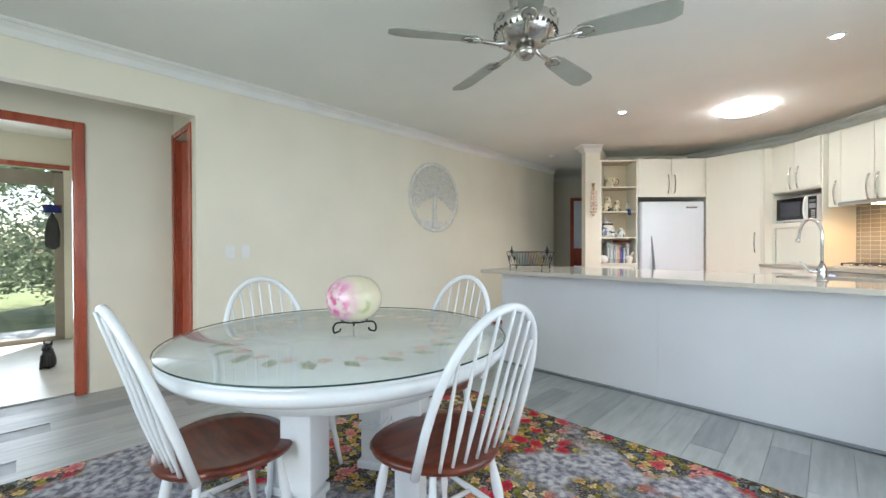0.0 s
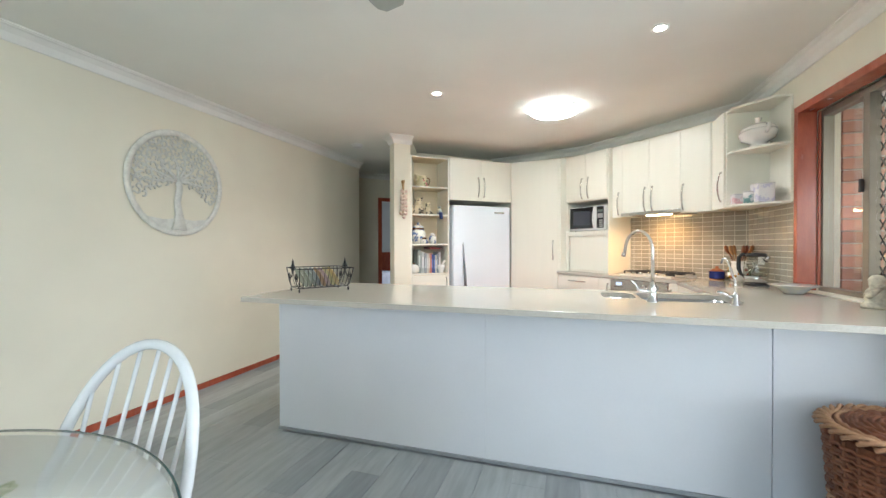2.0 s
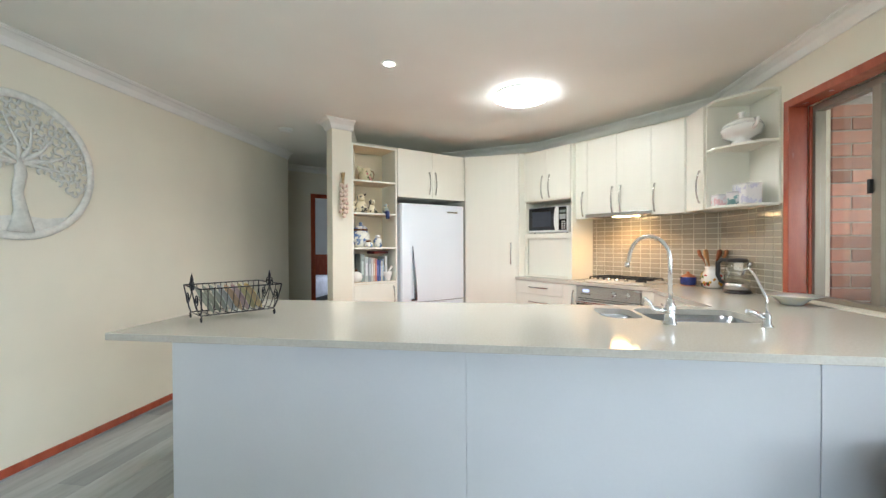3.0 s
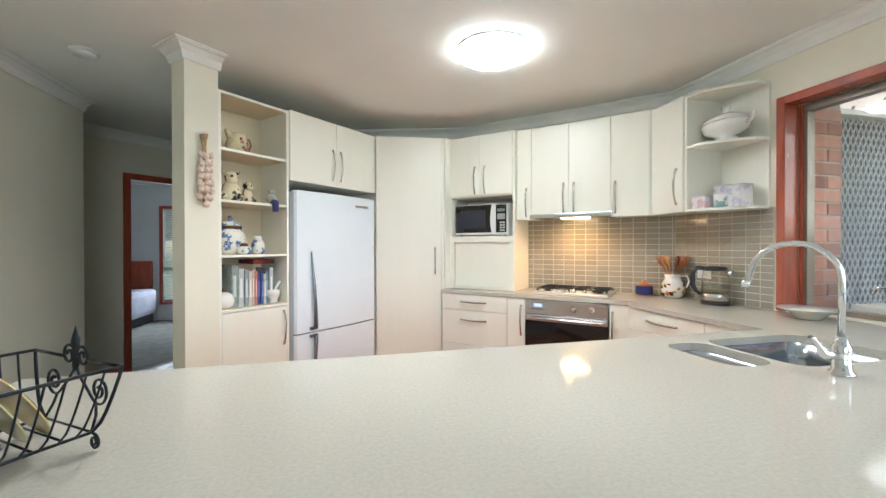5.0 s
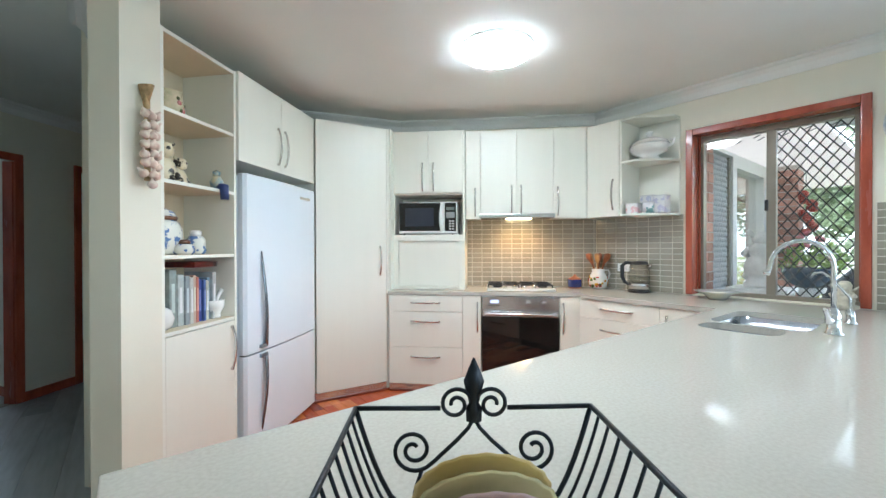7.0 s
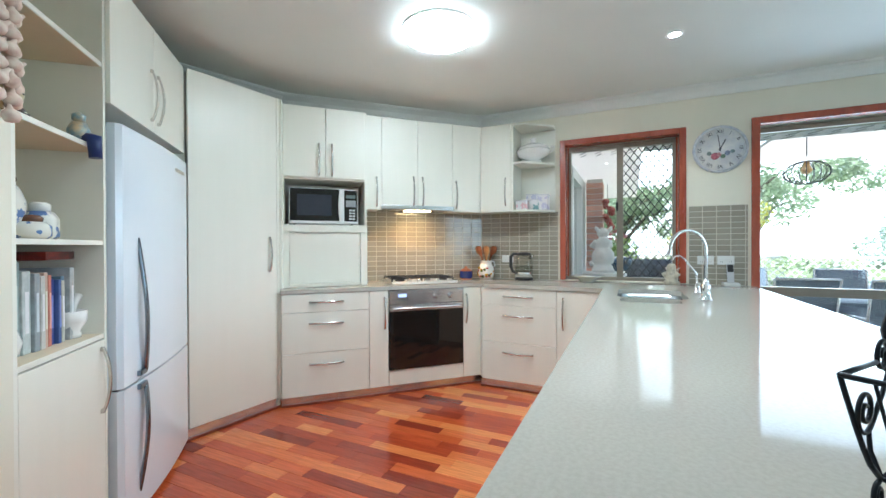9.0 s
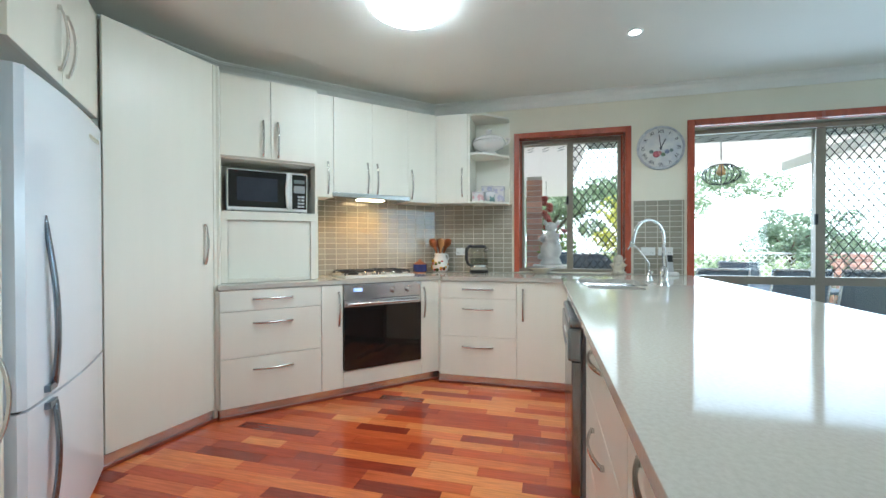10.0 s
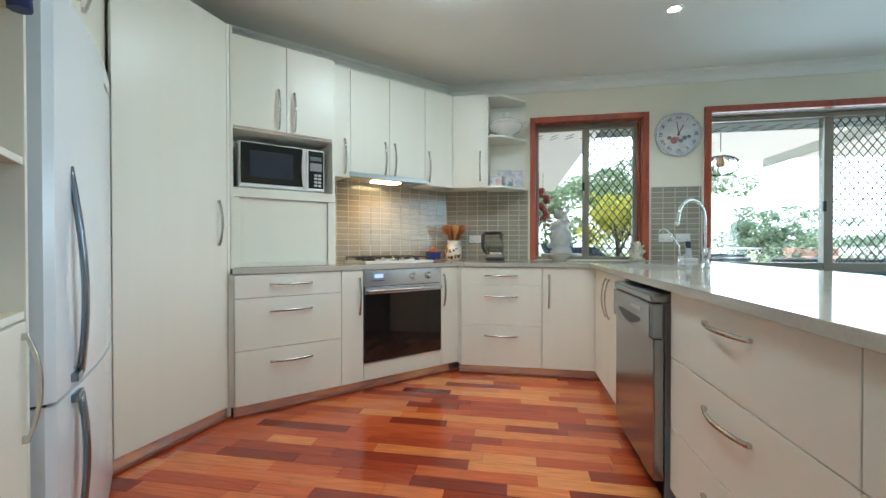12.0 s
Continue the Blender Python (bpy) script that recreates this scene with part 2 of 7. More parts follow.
def solid(name, bm, material, m, label, category, group="", kind=""):
    ob = new(name, mesh_of(name, bm, material))
    ob.matrix_basis = m
    return tagged(ob, label, category, group, kind)


def setting(name, bm, material, label, m=None):
    return solid(name, bm, material, m or Matrix(), label, name.rstrip("_0123456789").replace("_", " "), kind="structure")


def wall(name, p0, p1, thick, z0, z1, label, openings=(), material=None):
    """A wall from p0 to p1 with its thickness on the left side; openings are (from, to, bottom, top) along it."""
    d = Vector((p1[0] - p0[0], p1[1] - p0[1]))
    ln = d.length
    bm = bmesh.new()
    at = 0.0
    for a, b, lo, hi in sorted(openings):
        if a > at:
            bx(bm, at, a, 0, thick, z0, z1)
        if lo > z0:
            bx(bm, a, b, 0, thick, z0, lo)
        if hi < z1:
            bx(bm, a, b, 0, thick, hi, z1)
        at = b
    if at < ln:
        bx(bm, at, ln, 0, thick, z0, z1)
    return setting(name, bm, material or WALL, label, pose(p0[0], p0[1], 0, 0, 0, math.degrees(math.atan2(d.y, d.x))))


def casing(name, parent, a, b, lo, hi, w, y0, y1, sill=False):
    """Door or window casing in a wall's frame: two jambs and a head (and a sill), each a part."""
    part("jamb", box(a - w, a, y0, y1, lo, hi + w, 0.006), REDWOOD, parent)
    part("jamb", box(b, b + w, y0, y1, lo, hi + w, 0.006), REDWOOD, parent)
    part("head", box(a, b, y0, y1, hi, hi + w, 0.006), REDWOOD, parent)
    if sill:
        part("sill", box(a, b, y0, y1, lo - w * 0.5, lo, 0.004), REDWOOD, parent)


def cornice(name, pts, drop=0.09):
    """A coved cornice along plan points, room on the right-hand side of the way."""
    prof = [(0, 0), (0, -drop), (0.012, -drop), (0.018, -drop * 0.86), (0.03, -drop * 0.5), (0.06, -drop * 0.22), (drop * 0.88, -0.016), (drop * 0.88, -0.012), (drop, -0.010), (drop, 0)]
    bm = bmesh.new()
    rows = []
    n = len(pts)
    V = [Vector(p) for p in pts]
    for i, p in enumerate(V):
        d0 = (V[i] - V[i - 1]).normalized() if i else (V[1] - V[0]).normalized()
        d1 = (V[i + 1] - V[i]).normalized() if i < n - 1 else d0
        n0, n1 = Vector((d0.y, -d0.x)), Vector((d1.y, -d1.x))
        mit = (n0 + n1).normalized()
        mit /= max(0.3, mit.dot(n0))
        rows.append([bm.verts.new((p.x + mit.x * o, p.y + mit.y * o, CEIL + z)) for o, z in prof])
    for a, b in zip(rows, rows[1:]):
        for k in range(len(prof) - 1):
            bm.faces.new([a[k], a[k + 1], b[k + 1], b[k]])
    bm.faces.new(rows[0])
    bm.faces.new(rows[-1][::-1])
    return setting(name, bm, CORNICE, "white coved plaster cornice under the ceiling")


CEIL, LOW = 2.55, -0.088     # ceiling; the dining floor lies a little under the kitchen's
BENCH = 0.90
WEST, EAST = -3.72, 1.08

# ---------------------------------------------------------------- the large structure
# east wall with the kitchen window and the glazed sliding door
wall("wall_east", (EAST, -2.2), (EAST, 5.455), -0.24, LOW, CEIL, "cream painted east wall with red timber window casings", [(0.70 + 2.2, 3.13 + 2.2, LOW, 2.20), (3.66 + 2.2, 4.62 + 2.2, 0.905, 2.19)])
wall("wall_hob", (EAST, 5.455), (-0.28, 6.815), -0.12, LOW, CEIL, "cream diagonal wall behind the hob")
wall("wall_pantry", (-0.28, 6.815), (-1.62, 7.25), -0.12, LOW, CEIL, "cream wall behind the corner pantry")
wall("wall_fridge", (-1.62, 7.25), (-2.62, 6.35), -0.10, LOW, CEIL, "cream wall behind the fridge")
wall("wall_south", (WEST, -2.2), (EAST, -2.2), -0.2, LOW, CEIL, "cream south wall with a wide glazed opening", [(0.9, 4.2, 0.15, 2.3)])
wall("wall_west", (WEST, 6.80), (WEST, -2.2), -0.10, LOW, CEIL, "cream west wall with an open passage to the laundry", [(6.80 - 0.95, 6.80 + 1.2, LOW, 2.20)])
setting("wall_nib", poly([(-2.36, 5.64), (-2.56, 6.36), (-2.64, 6.30), (-2.615, 5.60), (-2.51, 5.495)], LOW, CEIL), WALL, "cream wall end beside the open shelves")
setting("ceiling", box(-8.5, EAST + 0.24, -2.4, 12.5, CEIL, CEIL + 0.12), WHITE_CEIL, "flat white painted ceiling")
setting("floor", box(-8.5, EAST + 0.24, -2.4, 12.5, LOW - 0.2, LOW - 0.006), GREYQUAD, "grey underlay under the vinyl planks")
# kitchen floor slab, a little higher
setting("floor_kitchen", poly([(-2.42, 3.50), (EAST, 3.50), (EAST, 5.45), (-0.28, 6.81), (-1.62, 7.2), (-2.58, 6.3), (-2.42, 5.5)], LOW, -0.005), REDWOOD, "red timber kitchen sub-floor")
cornice("cornice_west", [(WEST, -2.2), (WEST, 6.80)])
cornice("cornice_east", [(-1.62, 7.25), (-0.28, 6.815), (EAST, 5.455), (EAST, -2.2)])
cornice("cornice_nib", [(-2.64, 6.36), (-2.615, 5.60), (-2.51, 5.495), (-2.352, 5.648)])
# skirting of the west wall
sk = setting("baseboard_west", box(0, 5.85, 0.0005, 0.016, LOW + 0.004, LOW + 0.060, 0.003), REDWOOD, "red stained timber skirting board", pose(WEST, 6.80, 0, 0, 0, -90))
setting("trim_west", box(0, 5.85, 0.0165, 0.030, LOW, LOW + 0.010, 0.003), GREYQUAD, "grey quad bead at the floor edge", pose(WEST, 6.80, 0, 0, 0, -90))

# ---------------------------------------------------------------- handles and fronts


def bow_mesh(length, name="handle"):
    """An arched flat bar handle along z, standing off towards -y."""
    bm = bmesh.new()
    n = 12
    rows = []
    for i in range(n + 1):
        s = i / n
        z = (s - 0.5) * length
        o = -0.006 - 0.026 * math.sin(math.pi * s) ** 0.8
        w = 0.0065
        rows.append([bm.verts.new(v) for v in ((-w, o - 0.004, z), (w, o - 0.004, z), (w, o + 0.004, z), (-w, o + 0.004, z))])
    for a, b in zip(rows, rows[1:]):
        for k in range(4):
            f = bm.faces.new([a[k], a[(k + 1) % 4], b[(k + 1) % 4], b[k]])
            f.smooth = k in (0, 2)
    bm.faces.new(rows[0][::-1])
    bm.faces.new(rows[-1])
    for z in (-length / 2 + 0.008, length / 2 - 0.008):
        bx(bm, -0.006, 0.006, -0.012, 0, z - 0.008, z + 0.008)
    return mesh_of(name, bm, NICKEL)


BOW = bow_mesh(0.262)
UP, SIDE = 0, 90


def front(unit, name, x0, x1, z0, z1, hx=None, hz=None, turn=UP, y=0.0, th=0.018):
    """A door or drawer front with its bow handle; the front's face lies at y - th."""
    g = 0.0015
    f = part(name, box(x0 + g, x1 - g, y - th, y, z0 + g, z1 - g, 0.0025), CREAM, unit)
    if hx is not None:
        share("handle", BOW, f, pose(hx, y - th, hz, 0, turn, 0), "arched satin nickel handle")
    return f


def carcass(unit, x0, x1, y0, y1, z0, z1):
    return part("body", box(x0, x1, y0, y1, z0, z1, 0.001), CARCASS, unit)


TOP = BENCH - 0.032
D1, D2 = 0.72, 0.405
KICK = 0.075


def drawers(unit, x0, x1):
    mid = (x0 + x1) / 2
    front(unit, "drawer", x0, x1, D1, TOP - 0.004, mid, (D1 + TOP) / 2 + 0.005, SIDE)
    front(unit, "drawer", x0, x1, D2, D1, mid, D1 - 0.085, SIDE)
    front(unit, "drawer", x0, x1, KICK, D2, mid, D2 - 0.085, SIDE)


# ---- diagonal run with the oven; its frame starts beside the pantry
HOB = pose(-0.64, 6.45, 0, 0, 0, -45)


def kick(name, m, x0, x1):
    k = solid(name, box(x0, x1, 0.012, 0.03, 0.0, KICK - 0.003), KICKM, m, "brushed metal kickboard under the base cabinets", "kickboard", "kickboards")
    return k


u = thing("base_cabinet", HOB, "cream three-drawer base cabinet with arched handles beside the pantry", "cabinet", "base cabinets")
carcass(u, 0.0, 0.66, 0.001, 0.50, KICK, TOP - 0.002)
drawers(u, 0.002, 0.66)
u = thing("narrow_cabinet", HOB, "narrow cream pull-out cabinet beside the oven", "cabinet", "base cabinets")
carcass(u, 0.661, 0.822, 0.001, 0.50, KICK, TOP - 0.002)
front(u, "door", 0.661, 0.822, KICK, TOP - 0.004, 0.79, 0.68)
u = thing("oven_cabinet", HOB, "cream cabinet housing the built-in oven", "cabinet", "base cabinets")
carcass(u, 0.823, 1.489, 0.03, 0.50, KICK, 0.19)
part("front_panel", box(0.8245, 1.4875, -0.018, 0.0, KICK + 0.0015, 0.20, 0.002), CREAM, u)
u = thing("narrow_cabinet", HOB, "narrow cream cabinet on the corner side of the oven", "cabinet", "base cabinets")
carcass(u, 1.49, 1.66, 0.001, 0.50, KICK, TOP - 0.002)
front(u, "door", 1.49, 1.66, KICK, TOP - 0.004, 1.515, 0.68)
kick("kickboard", HOB, 0.0, 1.70)

# oven
u = thing("oven", HOB, "built-in stainless steel oven with a dark glass door", "oven")
OX0, OX1 = 0.828, 1.484
part("body", box(OX0 + 0.01, OX1 - 0.01, 0.0, 0.48, 0.21, TOP - 0.01), STEEL, u)
pan = part("control_panel", box(OX0, OX1, -0.026, 0.0, 0.745, TOP - 0.006, 0.003), STEEL, u, "stainless control panel")
part("display", box(OX0 + 0.075, OX0 + 0.145, -0.0285, -0.026, 0.805, 0.832), glow("blue_display", (0.05, 0.25, 0.9), 0.35), pan, "lit blue clock display")
for k in range(5):
    part("button", lathe([(0.006, 0), (0.006, 0.004), (0.004, 0.006)], 10), BLACK, pan, "", pose(OX0 + 0.06 + 0.022 * k, -0.026, 0.785, 90))
for kx in (0.40, 0.535):
    part("knob", lathe([(0.026, 0), (0.026, 0.004), (0.019, 0.007), (0.018, 0.026), (0.015, 0.029)], 20), STEEL, pan, "round steel knob", pose(OX0 + kx, -0.026, 0.806, 90))
dr = part("door", box(OX0, OX1, -0.03, 0.0, 0.205, 0.742, 0.004), DARKGLASS, u, "dark reflective glass door")
part("trim", box(OX0, OX1, -0.033, -0.0302, 0.69, 0.742, 0.001), STEEL, dr)
bm = tube(bmesh.new(), [(OX0 + 0.03, -0.03, 0.712), (OX0 + 0.03, -0.07, 0.714), (OX0 + 0.06, -0.078, 0.716), (OX1 - 0.06, -0.078, 0.716), (OX1 - 0.03, -0.07, 0.714), (OX1 - 0.03, -0.03, 0.712)], 0.011, 10)
part("handle", bm, STEEL, dr, "steel bar handle")

# gas hob
u = thing("gas_hob", HOB @ pose(0, 0, BENCH), "stainless steel gas hob with four black trivets on the benchtop", "hob")
part("tray", box(0.87, 1.47, 0.055, 0.475, 0.0005, 0.022, 0.008), mat("bright_hob_steel", (0.80, 0.80, 0.79), 0.36, 0.8, var=0.03, scale=5), u)
for kx in range(4):
    part("knob", lathe([(0.021, 0), (0.019, 0.022), (0.013, 0.026)], 14), CHROME, u, "", pose(1.03 + 0.085 * kx, 0.092, 0.022))
for bxx in (0.97, 1.17, 1.37):
    for byy in (0.19, 0.37):
        if bxx != 1.17:
            part("burner", lathe([(0.042, 0), (0.042, 0.012), (0.03, 0.016), (0.03, 0.022), (0.01, 0.024)], 18), BLACK, u, "", pose(bxx, byy, 0.022))
for x0 in (0.885, 1.18):
    bm = tube(bmesh.new(), [(x0, 0.13, 0.047), (x0 + 0.27, 0.13, 0.047), (x0 + 0.27, 0.455, 0.047), (x0, 0.455, 0.047)], 0.006, 6, True)
    tv = part("trivet", bm, BLACK, u, "black cast-iron trivet")
    part("bar", box(x0 + 0.002, x0 + 0.268, 0.286, 0.294, 0.042, 0.053, 0.001), BLACK, tv)
    for yy in (0.21, 0.375):
        for sx in (0.004, 0.165):
            part("prong", box(x0 + sx, x0 + sx + 0.101, yy - 0.004, yy + 0.004, 0.044, 0.055, 0.001), BLACK, tv)
    part("bar", box(x0 + 0.131, x0 + 0.139, 0.134, 0.452, 0.043, 0.054, 0.001), BLACK, tv)
    for xx in (x0, x0 + 0.27):
        for yy in (0.13, 0.455):
            part("foot", box(xx - 0.006, xx + 0.006, yy - 0.006, yy + 0.006, 0.0222, 0.043, 0.001), BLACK, tv)

# microwave tower standing on the bench
TV = 0.134
u = thing("microwave_tower", HOB, "tall cream wall unit with a microwave niche and a tambour door", "cabinet")
T0, T1 = 0.003, 0.672
part("side", box(T0, T0 + 0.018, TV, 0.508, BENCH + 0.001, 2.355, 0.001), CREAM, u)
part("side", box(T1 - 0.018, T1, TV, 0.508, BENCH + 0.001, 2.355, 0.001), CREAM, u)
part("back", box(T0 + 0.018, T1 - 0.018, 0.49, 0.507, BENCH + 0.001, 2.355), CARCASS, u)
for z in (1.388, 1.772, 2.337):
    part("shelf", box(T0 + 0.018, T1 - 0.018, TV, 0.489, z, z + 0.018, 0.001), CARCASS, u)
mid = (T0 + T1) / 2
front(u, "door", T0 + 0.01, mid, 1.785, 2.352, mid - 0.05, 1.93, UP, TV)
front(u, "door", mid, T1 - 0.018, 1.785, 2.352, mid + 0.05, 1.93, UP, TV)
fr = part("tambour_frame", box(T0, T1, TV - 0.012, TV - 0.0005, 1.345, 1.405, 0.002), CREAM, u)
part("frame_side", box(T0, T0 + 0.055, TV - 0.012, TV - 0.0005, BENCH + 0.002, 1.344, 0.002), CREAM, u)
part("frame_side", box(T1 - 0.055, T1, TV - 0.012, TV - 0.0005, BENCH + 0.002, 1.344, 0.002), CREAM, u)
part("tambour_door", box(T0 + 0.056, T1 - 0.056, TV + 0.004, TV + 0.014, BENCH + 0.03, 1.343, 0.002), CREAM, u, "cream roll-up shutter panel")
part("rail", box(T0 + 0.056, T1 - 0.056, TV - 0.004, TV + 0.012, BENCH + 0.002, BENCH + 0.029, 0.003), CARCASS, u)

u = thing("microwave_oven", HOB @ pose(0.055, TV + 0.015, 1.4065), "white microwave oven with a black glass door in the niche", "microwave")
part("body", box(0.0, 0.545, 0.012, 0.33, 0.008, 0.30, 0.006), WHITEPLASTIC, u)
dr = part("door", box(0.003, 0.418, -0.006, 0.0115, 0.012, 0.297, 0.004), WHITEPLASTIC, u)
part("window", box(0.008, 0.392, -0.0075, -0.0062, 0.032, 0.292, 0.001), DARKGLASS, dr, "black door glass")
part("inner_window", box(0.062, 0.33, -0.0085, -0.0077, 0.075, 0.245), mat("dim_oven_window", (0.035, 0.04, 0.055), 0.12), dr)
part("handle", tube(bmesh.new(), [(0.404 - 0.012 * math.sin(math.pi * i / 10), -0.012 - 0.012 * math.sin(math.pi * i / 10), 0.022 + 0.026 * i) for i in range(11)], 0.011, 8), WHITEPLASTIC, dr, "curved white handle")
pn = part("control_panel", box(0.421, 0.542, -0.006, 0.0115, 0.012, 0.297, 0.004), WHITEPLASTIC, u)
part("panel_inset", box(0.432, 0.536, -0.0072, -0.0062, 0.03, 0.288), DARKGLASS, pn, "black control panel")
part("display", box(0.445, 0.522, -0.0085, -0.0073, 0.222, 0.25), mat("lcd_grey", (0.16, 0.19, 0.18), 0.3), pn, "grey display")
KEYM = mesh_of("key", box(-0.011, 0.011, -0.0012, 0, -0.0075, 0.0075, 0.001), mat("grey_key", (0.5, 0.5, 0.48), 0.5))
part("keypad", box(0.444, 0.524, -0.0085, -0.0073, 0.15, 0.205), mat("grey_keypad", (0.30, 0.31, 0.31), 0.5), pn, "grey keypad")
for i in range(2):
    for j in range(4):
        share("key", KEYM, pn, pose(0.482 + 0.027 * i, -0.0073, 0.05 + 0.024 * j))
for x in (0.04, 0.5):
    part("foot", lathe([(0.012, 0), (0.012, 0.009)], 10), BLACK, u, "", pose(x, 0.06, 0))

# wall cupboards over the hob
UV = 0.205
for k, (a, b, lo, hx) in enumerate([(0.676, 0.812, 1.545, 0.765), (0.812, 1.137, 1.592, 1.095), (1.137, 1.470, 1.592, 1.18), (1.470, 1.752, 1.545, 1.505)]):
    u = thing("wall_cupboard", HOB, "cream wall cupboard with one door beside the rangehood" if k in (0, 3) else "cream wall cupboard over the rangehood", "cabinet", "wall cupboards")
    carcass(u, a, b - 0.001, UV + 0.001, 0.508, lo + 0.012, 2.352)
    front(u, "door", a, b, lo, 2.355, hx, 1.70 if lo < 1.56 else 1.72, UP, UV)
u = thing("rangehood", HOB, "slim stainless pull-out rangehood with a lit lamp", "rangehood")
part("body", box(0.815, 1.467, UV + 0.002, 0.508, 1.556, 1.591), STEEL, u)
part("visor", box(0.80, 1.482, UV - 0.035, UV + 0.001, 1.553, 1.590, 0.004), STEEL, u, "brushed steel visor")
part("lamp", box(1.05, 1.28, 0.26, 0.36, 1.549, 1.5555), glow("hood_lamp", (1.0, 0.66, 0.3), 8), u, "warm lit lamp lens")

# corner cupboard and open end shelves on the window wall
EASTRUN = pose(0.46, 5.225, 0, 0, 0, -90)
u = thing("corner_cupboard", pose(0.762, 5.352, 0, 0, 0, -90), "cream corner wall cupboard with one door", "cabinet", "wall cupboards")
carcass(u, 0.0, 0.304, 0.001, 0.316, 1.557, 2.352)
front(u, "door", 0.012, 0.304, 1.545, 2.355, 0.255, 1.73)
u = thing("end_shelf_unit", pose(0.762, 5.047, 0, 0, 0, -90), "cream open end shelves with chamfered corners", "shelf")


def end_shelf(z0, z1):
    return poly([(0.0, 0.0), (0.13, 0.0), (0.345, 0.20), (0.345, 0.317), (0.0, 0.317)], z0, z1, 0.002)


for z in (1.545, 1.985, 2.337):
    part("shelf", end_shelf(z, z + 0.018), CREAM, u)
part("side", box(-0.0005, 0.016, 0.001, 0.3165, 1.5635, 2.336), CREAM, u)
part("back", box(0.017, 0.345, 0.302, 0.3165, 1.5635, 1.9845), CREAM, u)
part("back", box(0.017, 0.345, 0.302, 0.3165, 2.0035, 2.3365), CREAM, u)

# window run of base cabinets
u = thing("base_cabinet", EASTRUN, "cream three-drawer base cabinet under the window bench", "cabinet", "base cabinets")
carcass(u, 0.0, 0.634, 0.001, 0.60, KICK, TOP - 0.002)
drawers(u, 0.0, 0.634)
u = thing("base_cabinet", EASTRUN, "cream single-door base cabinet in the inner corner", "cabinet", "base cabinets")
carcass(u, 0.635, 1.044, 0.001, 0.60, KICK, TOP - 0.002)
front(u, "door", 0.635, 1.036, KICK, TOP - 0.004, 0.685, 0.68)
kick("kickboard", EASTRUN, -0.02, 1.08)
solid("corner_post", poly([(0.4425, 5.2245), (0.46, 5.2245), (0.56, 5.30), (0.545, 5.262), (0.535, 5.255)], KICK, TOP - 0.003), CREAM, Matrix(), "cream corner filler post between base cabinets", "cabinet")

# ---- peninsula; its kitchen fronts face north
PEN = pose(0.46, 4.18, 0, 0, 0, 180)
u = thing("base_cabinet", PEN, "cream two-door cabinet under the sink", "cabinet", "base cabinets")
carcass(u, -0.60, 0.875, 0.04, 0.60, KICK, 0.66)
front(u, "door", 0.03, 0.455, KICK, TOP - 0.004, 0.41, 0.69)
front(u, "door", 0.455, 0.875, KICK, TOP - 0.004, 0.50, 0.69)
for a, b, w in ((1.517, 2.40, "wide"), (2.40, 2.94, "end")):
    u = thing("base_cabinet", PEN, "cream deep-drawer cabinet in the peninsula", "cabinet", "base cabinets")
    carcass(u, a, b - 0.001, 0.001, 0.60, KICK, TOP - 0.002)
    m_ = (a + b) / 2 - (0.02 if w == "wide" else 0)
    front(u, "drawer", a, b, 0.60, TOP - 0.004, m_, 0.79, SIDE)
    front(u, "drawer", a, b, 0.33, 0.60, m_, 0.515, SIDE)
    front(u, "drawer", a, b, KICK, 0.33, m_, 0.23, SIDE)
kick("kickboard", PEN, 0.0, 2.93)

u = thing("dishwasher", PEN @ pose(0.90, 0, 0), "freestanding silver dishwasher standing under the benchtop", "dishwasher")
SILVER = mat("silver_enamel", (0.36, 0.38, 0.39), 0.25, 0.75, var=0.05, scale=6)
part("body", box(0.0, 0.60, -0.03, 0.55, 0.012, 0.805, 0.004), mat("grey_enamel", (0.24, 0.25, 0.26), 0.4), u)
part("lid", box(-0.002, 0.602, -0.085, 0.55, 0.808, 0.845, 0.012), SILVER, u, "silver top cover")
dr = part("door", box(0.0, 0.60, -0.075, -0.032, 0.09, 0.66, 0.006), mat("dark_brushed_steel", (0.34, 0.34, 0.335), 0.2, 1.0, var=0.04, scale=5), u, "stainless door")
cp = part("control_panel", box(0.0, 0.60, -0.09, -0.032, 0.662, 0.805, 0.012), SILVER, u)
bm = bmesh.new()
pts = [(0.12 + 0.36 * i / 12, 0.715 - 0.035 * math.sin(math.pi * i / 12)) for i in range(13)]
f1 = [bm.verts.new((x, -0.0915, z)) for x, z in pts]
f1.append(bm.verts.new((0.47, -0.0915, 0.727)))
f1.append(bm.verts.new((0.13, -0.0915, 0.727)))
r = bmesh.ops.extrude_face_region(bm, geom=[bm.faces.new(f1)])
for v in r["geom"]:
    if isinstance(v, bmesh.types.BMVert):
        v.co.y += 0.004
part("grip", bm, BLACK, cp, "dark recessed grip")
for k in range(4):
    part("button", lathe([(0.008, 0), (0.008, 0.004), (0.006, 0.005)], 12), WHITEPLASTIC, cp, "", pose(0.36 + 0.035 * k, -0.09, 0.765, 90))
part("plinth", box(0.01, 0.59, -0.03, 0.0, 0.013, 0.088), BLACK, u)

